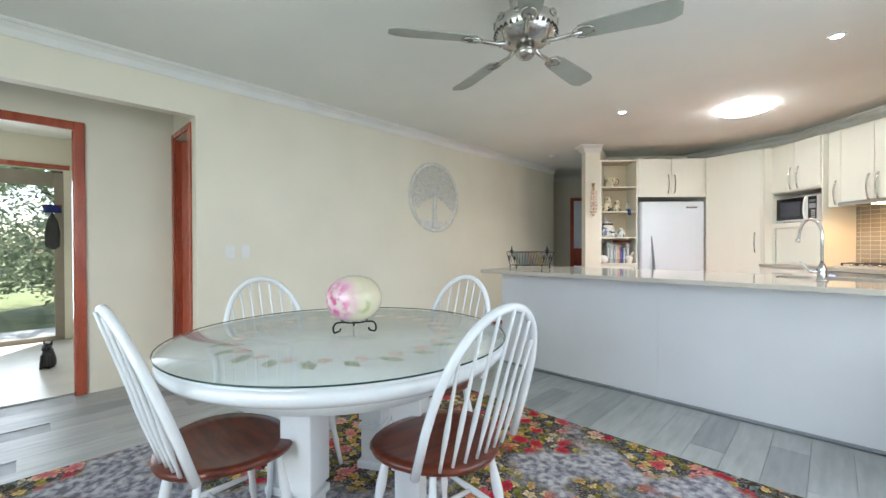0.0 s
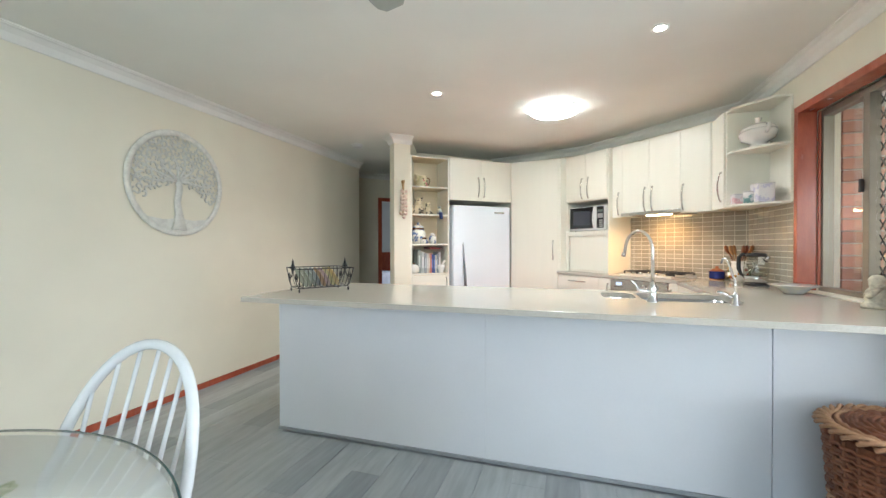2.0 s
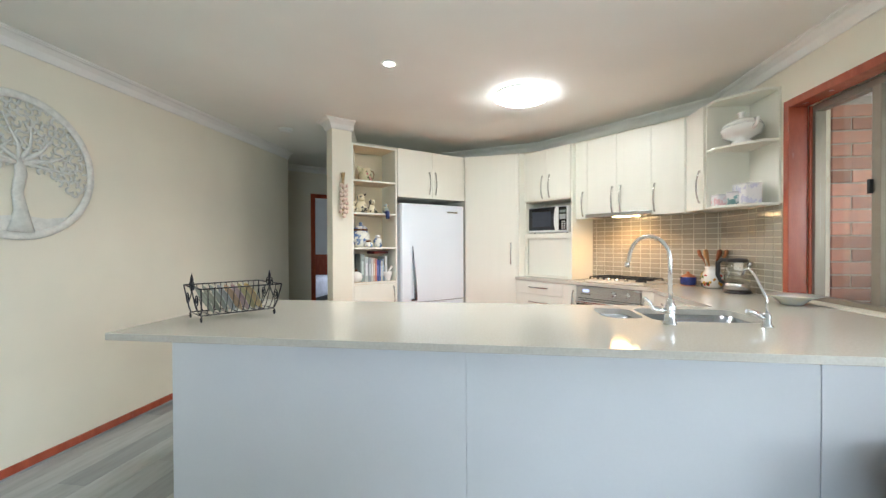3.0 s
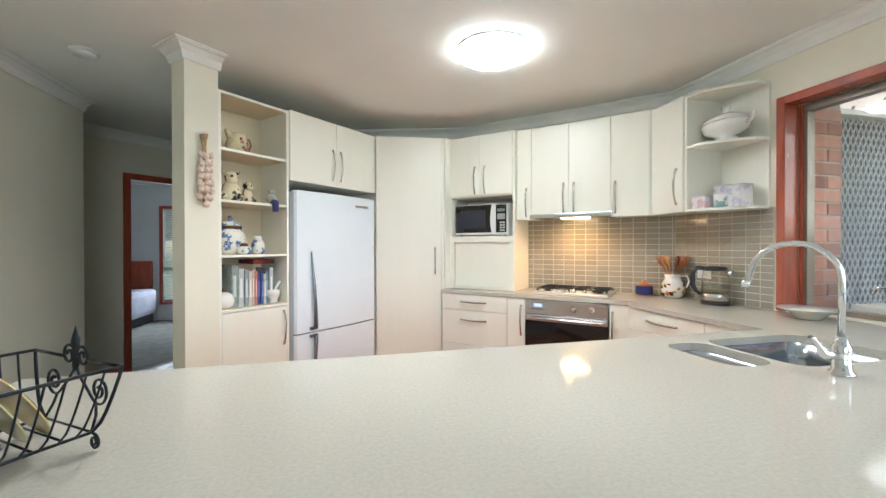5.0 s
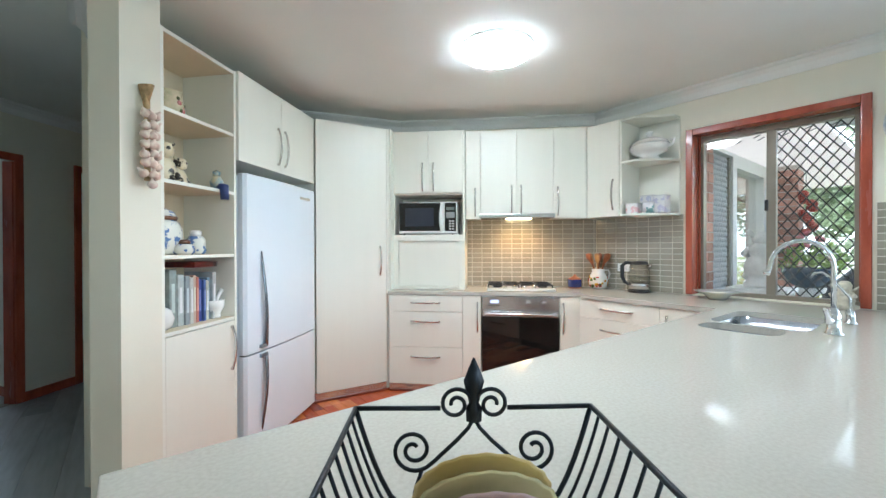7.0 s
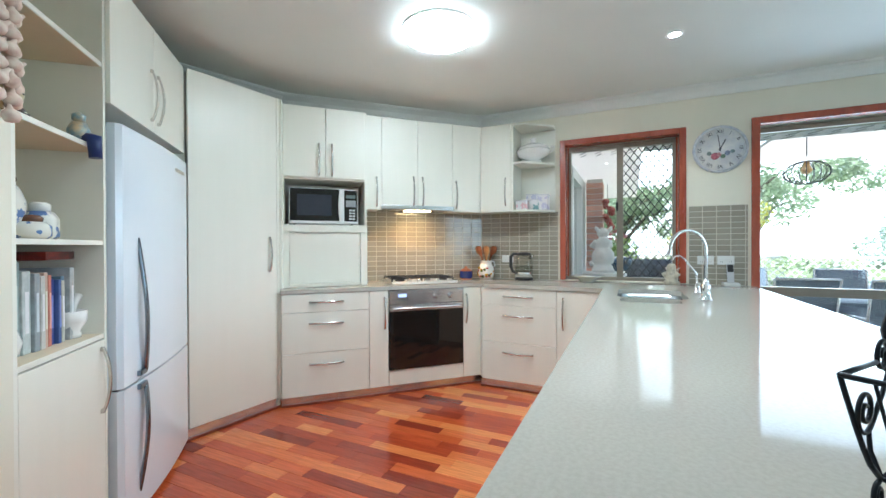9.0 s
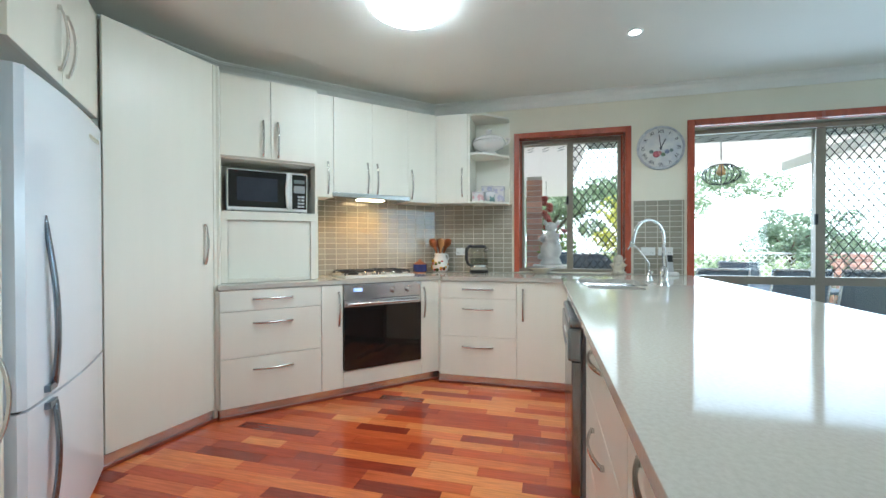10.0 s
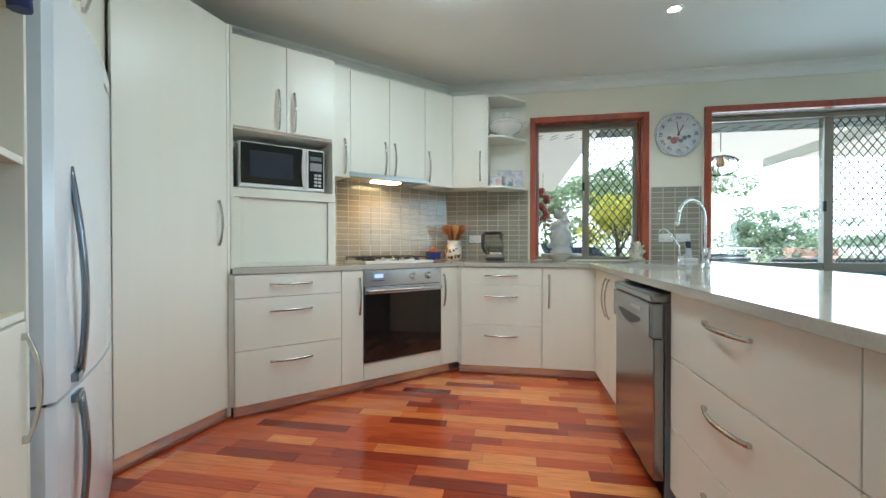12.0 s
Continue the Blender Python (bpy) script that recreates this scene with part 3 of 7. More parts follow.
# dining side panels of the peninsula
PS = 3.475
panel = thing("peninsula_panel", pose(-2.50, PS, 0), "white sheet panelling on the dining side of the peninsula", "panel")
for a, b in ((0.0, 1.512), (1.512, 2.964), (2.967, 3.578)):
    part("sheet", box(a + 0.0004, b - 0.0004, 0.0, 0.018, LOW + 0.004, TOP - 0.002, 0.0015), PANELW, panel)
part("end_sheet", box(0.0, 0.018, 0.019, 0.755, LOW + 0.004, TOP - 0.002, 0.0015), PANELW, panel)
part("bead", box(0.0, 3.578, -0.014, -0.0005, LOW, LOW + 0.02, 0.003), GREYQUAD, panel, "grey quad bead")

# sink cut-outs and benchtop
SX0, SX1, SY0, SY1 = -0.30, 0.45, 3.725, 4.13
bt = poly([(-2.53, 3.15), (EAST - 0.002, 3.15), (EAST - 0.002, 5.452), (-0.285, 6.808), (-0.662, 6.437), (0.528, 5.247), (0.43, 5.205), (0.43, 4.238), (-2.53, 4.238)], BENCH - 0.032, BENCH, 0.003)
bench = solid("benchtop", bt, STONE, Matrix(), "polished cream engineered-stone benchtop with fine flecks", "benchtop")


def rounded(x0, x1, y0, y1, r, n=6):
    pts = []
    for cx, cy, a0 in ((x1 - r, y1 - r, 0), (x0 + r, y1 - r, 90), (x0 + r, y0 + r, 180), (x1 - r, y0 + r, 270)):
        for k in range(n + 1):
            a = radians(a0 + 90 * k / n)
            pts.append((cx + r * math.cos(a), cy + r * math.sin(a)))
    return pts


BOWLS = [(SX0, SX0 + 0.20, SY0 + 0.06, SY1 - 0.02), (SX0 + 0.225, SX1, SY0, SY1)]
for bowl in BOWLS:
    cut = new("cutter", mesh_of("cutter", poly(rounded(*bowl, 0.07), BENCH - 0.1, BENCH + 0.1), STONE))
    md = bench.modifiers.new("cut", "BOOLEAN")
    md.operation, md.object, md.solver = "DIFFERENCE", cut, "EXACT"
    bpy.context.view_layer.update()
    dg = bpy.context.evaluated_depsgraph_get()
    me = bpy.data.meshes.new_from_object(bench.evaluated_get(dg))
    bench.modifiers.clear()
    bench.data = me
    bpy.data.objects.remove(cut)
u = thing("sink", pose(0, 0, BENCH), "undermounted double-bowl stainless steel sink", "sink")
for (x0, x1, y0, y1), dp in zip(BOWLS, (0.12, 0.17)):
    bm = bmesh.new()
    rings = []
    for grow, z in ((0.006, -0.0325), (0.0, -0.034), (-0.006, -dp * 0.6), (-0.02, -dp + 0.01), (-0.06, -dp)):
        rings.append([bm.verts.new((x, y, z)) for x, y in rounded(x0 - grow, x1 + grow, y0 - grow, y1 + grow, max(0.02, 0.07 + grow))])
    for p, q in zip(rings, rings[1:]):
        n = len(p)
        for k in range(n):
            bm.faces.new([p[k], p[(k + 1) % n], q[(k + 1) % n], q[k]]).smooth = True
    bm.faces.new(rings[-1])
    b_ = part("bowl", bm, SINKSTEEL, u, "steel bowl")
    part("waste", lathe([(0.035, 0), (0.035, 0.002), (0.02, 0.003)], 16), CHROME, b_, "", pose((x0 + x1) / 2, (y0 + y1) / 2, -dp + 0.0005))

# ---- fridge run on the other diagonal
FR = pose(-2.36, 5.64, 0, 0, 0, 42)
FL = 1.476
u = thing("shelf_unit", FR, "tall cream open shelf unit with a cupboard below", "shelf")
SW_ = 0.525
part("side", box(0.0, 0.018, 0.0, 0.36, 0.0, 2.345, 0.001), CREAM, u)
part("side", box(SW_ - 0.018, SW_, 0.0, 0.60, 0.0, 2.345, 0.001), CREAM, u)
part("back", box(0.018, SW_ - 0.018, 0.345, 0.36, 0.0, 2.345), SHELFIN, u, "beige back board")
for z in (0.862, 1.236, 1.606, 1.952, 2.327):
    part("shelf", box(0.0185, SW_ - 0.0185, 0.008, 0.3445, z, z + 0.018), SHELFIN, u)
    part("shelf_edge", box(0.0185, SW_ - 0.0185, 0.003, 0.0075, z, z + 0.018, 0.001), CREAM, u)
front(u, "door", 0.018, SW_ - 0.018, KICK, 0.858, SW_ - 0.05, 0.70, UP, 0.018, 0.018)
u = thing("fridge_cupboard", FR, "cream two-door cupboard over the fridge", "cabinet", "wall cupboards")
carcass(u, SW_ + 0.001, FL, 0.002, 0.60, 1.82, 2.352)
front(u, "door", SW_, (SW_ + FL) / 2 - 0.02, 1.815, 2.355, (SW_ + FL) / 2 - 0.065, 1.995)
front(u, "door", (SW_ + FL) / 2 - 0.02, FL - 0.02, 1.815, 2.355, (SW_ + FL) / 2 + 0.02, 1.995)
part("side", box(FL - 0.02, FL, -0.018, 0.60, 0.0, 1.8145), CREAM, u)
part("top_filler", box(FL - 0.0195, FL, -0.018, 0.0, 1.815, 2.355), CREAM, u)

u = thing("fridge", FR @ pose(SW_ + 0.028, -0.02, 0), "white two-door fridge freezer with curved silver handles", "fridge")
FW, FH = 0.875, 1.745


def bowed(x0, x1, z0, z1, deep, bulge, name, n=30):
    """A fridge door with a gently bowed face."""
    pts = [(x1, 0.0), (x1 - 0.0, -deep + 0.02), (x1 - 0.015, -deep)] + [(x1 - 0.015 - (x1 - x0 - 0.03) * i / n, -deep - bulge * math.sin(math.pi * i / n)) for i in range(1, n)] + [(x0 + 0.015, -deep), (x0, -deep + 0.02), (x0, 0.0)]
    return poly(pts[::-1], z0, z1)


part("body", box(0.0, FW, 0.032, 0.60, 0.02, FH - 0.01, 0.008), FRIDGEW, u)
d1 = part("door", bowed(0.0, FW, 0.63, FH, 0.05, 0.02, "d"), FRIDGEW, u, "white upper door", pose(0, 0.03, 0))
d2 = part("door", bowed(0.0, FW, 0.03, 0.62, 0.05, 0.02, "d"), FRIDGEW, u, "white freezer door", pose(0, 0.03, 0))
part("badge", box(0.60, 0.76, -0.066, -0.0625, 1.655, 1.675), NICKEL, d1, "plain silver badge")
part("gasket", box(0.01, FW - 0.01, 0.0, 0.031, 0.621, 0.629), BLACK, u)


BLADE = mat("blue_grey_handle", (0.26, 0.30, 0.36), 0.18, 0.9, var=0.03, scale=5)


def blade(z0, z1, flip):
    n = 16
    bm = bmesh.new()
    rows = []
    for i in range(n + 1):
        s = i / n
        z = z0 + (z1 - z0) * s
        k = s if not flip else 1 - s
        w = 0.004 + 0.017 * (1 - k) ** 0.6
        x = 0.165 - 0.035 * math.sin(math.pi * 0.5 * k) + 0.012
        o = -0.056 - 0.030 * math.sin(math.pi * min(1, 0.15 + 0.85 * k))
        rows.append([bm.verts.new(v) for v in ((x - w, o, z), (x + w * 0.4, o - 0.008, z), (x + w, o, z), (x, o + 0.010, z))])
    for a, b in zip(rows, rows[1:]):
        for k in range(4):
            bm.faces.new([a[k], a[(k + 1) % 4], b[(k + 1) % 4], b[k]]).smooth = True
    bm.faces.new(rows[0][::-1])
    bm.faces.new(rows[-1])
    zz = z0 if not flip else z1
    bx(bm, 0.12, 0.19, -0.075, -0.04, zz - 0.012, zz + 0.012, 0.003)
    return bm


part("handle", blade(0.66, 1.27, False), BLADE, d1, "curved silver blade handle")
part("handle", blade(0.12, 0.60, True), BLADE, d2, "curved silver blade handle")

# corner pantry
PAN = pose(-1.262, 6.575, 0, 0, 0, -8.5)
u = thing("pantry", PAN, "tall cream corner pantry with one full-height door", "cabinet")
PL = 0.645
carcass(u, 0.02, PL - 0.02, 0.02, 0.45, KICK, 2.352)
front(u, "door", 0.0, PL - 0.022, KICK, 2.355, PL - 0.085, 1.17, UP, 0.018)
part("filler", box(PL - 0.021, PL, 0.0, 0.03, 0.0, 2.355, 0.001), CREAM, u)
kick("kickboard", PAN, -0.02, PL)
solid("corner_filler", poly([(-0.6535, 6.4385), (-0.6035, 6.4885), (-0.615, 6.505), (-0.640, 6.480)], KICK, TOP - 0.003), CREAM, Matrix(), "cream filler post between the pantry and the drawers", "panel")
solid("corner_filler", poly([(0.731, 5.3425), (0.7435, 5.3395), (0.764, 5.353), (0.748, 5.360)], 1.546, 2.354), CREAM, Matrix(), "cream filler post between the wall cupboards", "panel")
solid("filler_panel", poly([(-0.622, 6.479), (-0.612, 6.468), (-0.534, 6.534), (-0.5445, 6.545)], BENCH + 0.001, 2.354), CREAM, Matrix(), "cream filler panel between the pantry and the microwave tower", "panel")

# ---------------------------------------------------------------- dining corner
TC, TZ = (-1.675, 1.055), 0.725


def floral(name):
    """A woven floral carpet: clusters of red, pink and yellow blooms and olive leaves on a grey ground."""
    m = bpy.data.materials.new(name)
    m.use_nodes = True
    t = m.node_tree
    b, n, l = t.nodes["Principled BSDF"], t.nodes.new, t.links.new
    tc = n("ShaderNodeTexCoord")
    wob = n("ShaderNodeTexNoise")
    wob.inputs["Scale"].default_value = 9
    l(tc.outputs["Object"], wob.inputs["Vector"])
    add = n("ShaderNodeMixRGB")
    add.blend_type, add.inputs[0].default_value = "ADD", 0.10
    l(tc.outputs["Object"], add.inputs[1])
    l(wob.outputs["Color"], add.inputs[2])

    def voro(scale, off):
        mp, v = n("ShaderNodeMapping"), n("ShaderNodeTexVoronoi")
        mp.inputs["Location"].default_value = (off, off * 0.7, 0)
        l(add.outputs[0], mp.inputs[0])
        v.voronoi_dimensions = "2D"
        v.inputs["Scale"].default_value = scale
        l(mp.outputs[0], v.inputs["Vector"])
        return v

    def step(sock, lo, hi):
        r = n("ShaderNodeMapRange")
        r.inputs["From Min"].default_value, r.inputs["From Max"].default_value = lo, hi
        l(sock, r.inputs["Value"])
        return r.outputs[0]

    def ramp(sock, stops):
        c = n("ShaderNodeValToRGB")
        c.color_ramp.interpolation = "CONSTANT"
        e = c.color_ramp.elements
        e[0].position, e[0].color = 0, (*stops[0][1], 1)
        e[1].position, e[1].color = stops[1][0], (*stops[1][1], 1)
        for p, q in stops[2:]:
            e.new(p).color = (*q, 1)
        l(sock, c.inputs[0])
        return c.outputs[0]

    def mix(f, a, bb):
        x = n("ShaderNodeMix")
        x.data_type = "RGBA"
        l(f, x.inputs["Factor"])
        l(a, x.inputs["A"])
        l(bb, x.inputs["B"])
        return x.outputs["Result"]

    def noise(scale, detail):
        x = n("ShaderNodeTexNoise")
        x.inputs["Scale"].default_value, x.inputs["Detail"].default_value = scale, detail
        l(tc.outputs["Object"], x.inputs["Vector"])
        return x.outputs[0]

    def calc(op, a, bb):
        x = n("ShaderNodeMath")
        x.operation = op
        for sock, v in zip(x.inputs, (a, bb)):
            if isinstance(v, (int, float)):
                sock.default_value = v
            else:
                l(v, sock)
        return x.outputs[0]

    big, mid, fine = noise(1.7, 2), noise(24, 4), noise(90, 3)
    garden = step(big, 0.57, 0.51)
    dark = ramp(fine, [(0, (0.030, 0.026, 0.024)), (0.42, (0.075, 0.065, 0.055)), (0.52, (0.16, 0.145, 0.135)), (0.62, (0.27, 0.26, 0.26))])
    pale = ramp(mid, [(0, (0.17, 0.165, 0.19)), (0.42, (0.28, 0.275, 0.31)), (0.50, (0.38, 0.375, 0.40)), (0.58, (0.50, 0.50, 0.50))])
    ground = mix(garden, pale, dark)

    def blooms(scale, off, petals, size, stops, thin, below):
        """Flower heads or leaves round scattered points, with lobed edges and shaded petals."""
        v = voro(scale, off)
        away = n("ShaderNodeVectorMath")
        away.operation = "SUBTRACT"
        l(v.inputs["Vector"].links[0].from_socket, away.inputs[0])
        l(v.outputs["Position"], away.inputs[1])
        xyz, col = n("ShaderNodeSeparateXYZ"), n("ShaderNodeSeparateColor")
        l(away.outputs[0], xyz.inputs[0])
        l(v.outputs["Color"], col.inputs[0])
        turn = calc("ADD", calc("ARCTAN2", xyz.outputs[1], xyz.outputs[0]), calc("MULTIPLY", col.outputs[2], 6.0))
        lobe = calc("SINE", calc("MULTIPLY", turn, petals), 0.0)
        edge = calc("MULTIPLY_ADD", lobe, 0.2 * size)
        edge.node.inputs[2].default_value = size
        cover = step(calc("SUBTRACT", v.outputs["Distance"], edge), 0.02, -0.02)
        cover = calc("MULTIPLY", calc("MULTIPLY", cover, garden), step(col.outputs[1], thin, thin + 0.02))
        hue = n("ShaderNodeHueSaturation")
        light = calc("ADD", calc("MULTIPLY", calc("DIVIDE", v.outputs["Distance"], size), 0.45), calc("MULTIPLY", lobe, 0.16))
        l(calc("ADD", calc("ADD", light, calc("MULTIPLY", fine, 1.1)), 0.12), hue.inputs["Value"])
        l(ramp(col.outputs[0], stops), hue.inputs["Color"])
        return mix(cover, below, hue.outputs[0])

    c1 = blooms(19, 3.1, 2, 0.40, [(0, (0.17, 0.15, 0.03)), (0.22, (0.06, 0.055, 0.03)), (0.42, (0.34, 0.27, 0.05)), (0.62, (0.15, 0.19, 0.19)), (0.74, (0.21, 0.19, 0.04)), (0.88, (0.44, 0.38, 0.26))], 0.12, ground)
    c1 = blooms(14, 7.7, 5, 0.33, [(0, (0.62, 0.42, 0.16)), (0.3, (0.58, 0.34, 0.10)), (0.55, (0.64, 0.50, 0.30)), (0.8, (0.60, 0.24, 0.14))], 0.45, c1)
    c2 = blooms(8.0, 0.0, 8, 0.34, [(0, (0.46, 0.03, 0.05)), (0.34, (0.62, 0.21, 0.20)), (0.62, (0.52, 0.08, 0.09)), (0.84, (0.66, 0.36, 0.28))], 0.42, c1)
    l(c2, b.inputs["Base Color"])
    b.inputs["Roughness"].default_value = 0.95
    b.inputs["Specular IOR Level"].default_value = 0.1
    bp = n("ShaderNodeBump")
    bp.inputs["Strength"].default_value, bp.inputs["Distance"].default_value = 0.5, 0.004
    pile = n("ShaderNodeTexNoise")
    pile.inputs["Scale"].default_value = 350
    l(tc.outputs["Object"], pile.inputs["Vector"])
    l(pile.outputs[0], bp.inputs["Height"])
    l(bp.outputs[0], b.inputs["Normal"])
    return m


rug = solid("rug", box(-3.04, 0.30, -0.75, 2.585, LOW + 0.0005, LOW + 0.012, 0.004), floral("floral_carpet"), Matrix(), "floral carpet rug in red, yellow and grey under the dining table", "rug")

tab = thing("dining_table", pose(TC[0], TC[1], LOW, 0, 0, -61), "round white painted pedestal table with a glass top", "table")
H = TZ - LOW
top_ = part("tabletop", lathe([(0.60, H - 0.085), (0.70, H - 0.085), (0.712, H - 0.078), (0.735, H - 0.072), (0.752, H - 0.052), (0.752, H - 0.030), (0.742, H - 0.020), (0.752, H - 0.014), (0.748, H - 0.006), (0.0, H - 0.006)], 96), WHITEPAINT, tab)
TGLASS = clear("table_glass", (0.98, 0.995, 0.985), 0.0, 0.38)
gs_ = part("glass_sheet", lathe([(0.0, H - 0.001), (0.755, H - 0.001), (0.757, H + 0.002), (0.755, H + 0.005), (0.0, H + 0.005)], 96), TGLASS, tab, "clear glass sheet with a dark edge")
gs_.visible_shadow = False
EDGE = mat("dark_glass_edge", (0.03, 0.08, 0.075), 0.15)
part("glass_edge", tube(bmesh.new(), [(0.7575 * math.cos(a), 0.7575 * math.sin(a), H + 0.002) for a in [2 * math.pi * k / 96 for k in range(96)]], 0.003, 6, True), EDGE, tab, "dark green glass edge")
# printed wreath of leaves and roses under the glass
LEAFM = mat("printed_leaf_green", (0.31, 0.37, 0.22), 0.7, var=0.3, scale=60, col2=(0.60, 0.62, 0.52))
ROSEM = mat("printed_rose_pink", (0.72, 0.42, 0.40), 0.7, var=0.3, scale=60, col2=(0.78, 0.72, 0.66))


def blot(lx, ly, name, material, lobes, phase):
    bm = bmesh.new()
    ring = []
    for k in range(20):
        a = 2 * math.pi * k / 20
        r = 1 + 0.14 * math.sin(lobes * a + phase)
        ring.append((0.5 * lx * r * math.cos(a), 0.5 * ly * r * math.sin(a)))
    return mesh_of(name, poly(ring, 0, 0.0012), material)


LEAF_A, LEAF_B, ROSE = blot(0.105, 0.05, "leaf", LEAFM, 5, 0.4), blot(0.085, 0.045, "leaf", LEAFM, 4, 1.1), blot(0.066, 0.055, "rose", ROSEM, 5, 0.2)
for k in range(22):
    a = 2 * math.pi * k / 22
    R = 0.50
    z = H - 0.0055
    share("printed_leaf", LEAF_A if k % 2 else LEAF_B, top_, pose((R + 0.02) * math.cos(a - 0.03), (R + 0.02) * math.sin(a - 0.03), z, 0, 0, math.degrees(a) + 28))
    share("printed_rose", ROSE, top_, pose((R - 0.03) * math.cos(a + 0.06), (R - 0.03) * math.sin(a + 0.06), z + 0.0015, 0, 0, math.degrees(a)))
# apron frame, posts and feet
part("apron", lathe([(0.56, H - 0.16), (0.58, H - 0.16), (0.585, H - 0.086), (0.555, H - 0.086)], 64, ring=True), WHITEPAINT, tab)


def leg_post():
    bm = bmesh.new()
    for z0, z1, w in ((0.0, 0.05, 0.075), (0.05, 0.22, 0.058), (0.22, 0.25, 0.07), (0.25, 0.27, 0.056), (0.27, H - 0.16, 0.068), (H - 0.16, H - 0.086, 0.075)):
        bx(bm, -w, w, -w, w, z0, z1, 0.006)
    return bm


for lx, ly in ((0.33, 0.0), (-0.33, 0.0), (0.0, 0.33), (0.0, -0.33)):
    part("leg", leg_post(), WHITEPAINT, tab, "", pose(lx * 1.0, ly * 1.0, 0))

# painted gourd on a wrought-iron stand
PAINTED = mat("painted_gourd", (0.76, 0.70, 0.50), 0.25, var=0.06, scale=3, coat=0.5)


def blossom():
    """Cream shell with pink blossom and green leaves painted on."""
    m = PAINTED
    t = m.node_tree
    n, l, b = t.nodes.new, t.links.new, t.nodes["Principled BSDF"]
    base = b.inputs["Base Color"].links[0].from_socket
    tc = n("ShaderNodeTexCoord")
    for col, scale, lo, hi, ax in (((0.74, 0.50, 0.56), 14, 0.30, 0.62, -2), ((0.66, 0.14, 0.30), 30, 0.30, 0.62, -1), ((0.26, 0.40, 0.08), 9, 0.33, 0.36, 1)):
        v = n("ShaderNodeTexNoise")
        v.inputs["Scale"].default_value, v.inputs["Detail"].default_value = scale, 4
        l(tc.outputs["Object"], v.inputs["Vector"])
        sp = n("ShaderNodeVectorMath")
        sp.operation = "DISTANCE"
        l(tc.outputs["Object"], sp.inputs[0])
        sp.inputs[1].default_value = (0.02, -0.13, 0.16) if ax < 0 else (0.125, -0.03, 0.15)
        mr = n("ShaderNodeMapRange")
        mr.inputs["From Min"].default_value, mr.inputs["From Max"].default_value = (0.135, 0.10) if ax == -2 else (0.12, 0.05) if ax < 0 else (0.055, 0.03)
        l(sp.outputs["Value"], mr.inputs["Value"])
        st = n("ShaderNodeMapRange")
        st.inputs["From Min"].default_value, st.inputs["From Max"].default_value = (0.2, 0.5) if ax == -2 else (0.44, 0.60)
        l(v.outputs[0], st.inputs["Value"])
        mu = n("ShaderNodeMath")
        mu.operation = "MULTIPLY"
        l(mr.outputs[0], mu.inputs[0])
        l(st.outputs[0], mu.inputs[1])
        mx = n("ShaderNodeMix")
        mx.data_type = "RGBA"
        l(mu.outputs[0], mx.inputs["Factor"])
        l(base, mx.inputs["A"])
        mx.inputs["B"].default_value = (*col, 1)
        base = mx.outputs["Result"]
    l(base, b.inputs["Base Color"])


blossom()
g = thing("painted_gourd", pose(-1.63, 1.075, TZ + 0.006), "round cream ornament painted with pink blossom on an iron stand", "ornament")
part("shell", lathe([(0.13 * math.sin(math.pi * i / 18) ** 0.82, 0.16 - 0.108 * math.cos(math.pi * i / 18)) for i in range(19)], 36), PAINTED, g)
bm = bmesh.new()
for k in range(3):
    a = 2 * math.pi * k / 3 + 0.5
    c, s = math.cos(a), math.sin(a)
    pts = [(0.055, 0.052)] + [(0.09 + 0.022 * math.sin(2.4 * q), 0.028 + 0.026 * math.cos(2.4 * q)) for q in [i / 8 for i in range(9)]] + [(0.078, 0.014), (0.074, 0.026)]
    tube(bm, [(r * c, r * s, z) for r, z in pts], 0.0045, 6)
tube(bm, [(0.06 * math.cos(q), 0.06 * math.sin(q), 0.053) for q in [2 * math.pi * i / 20 for i in range(20)]], 0.004, 6, True)
part("stand", bm, IRON, g, "black scrolled iron stand")


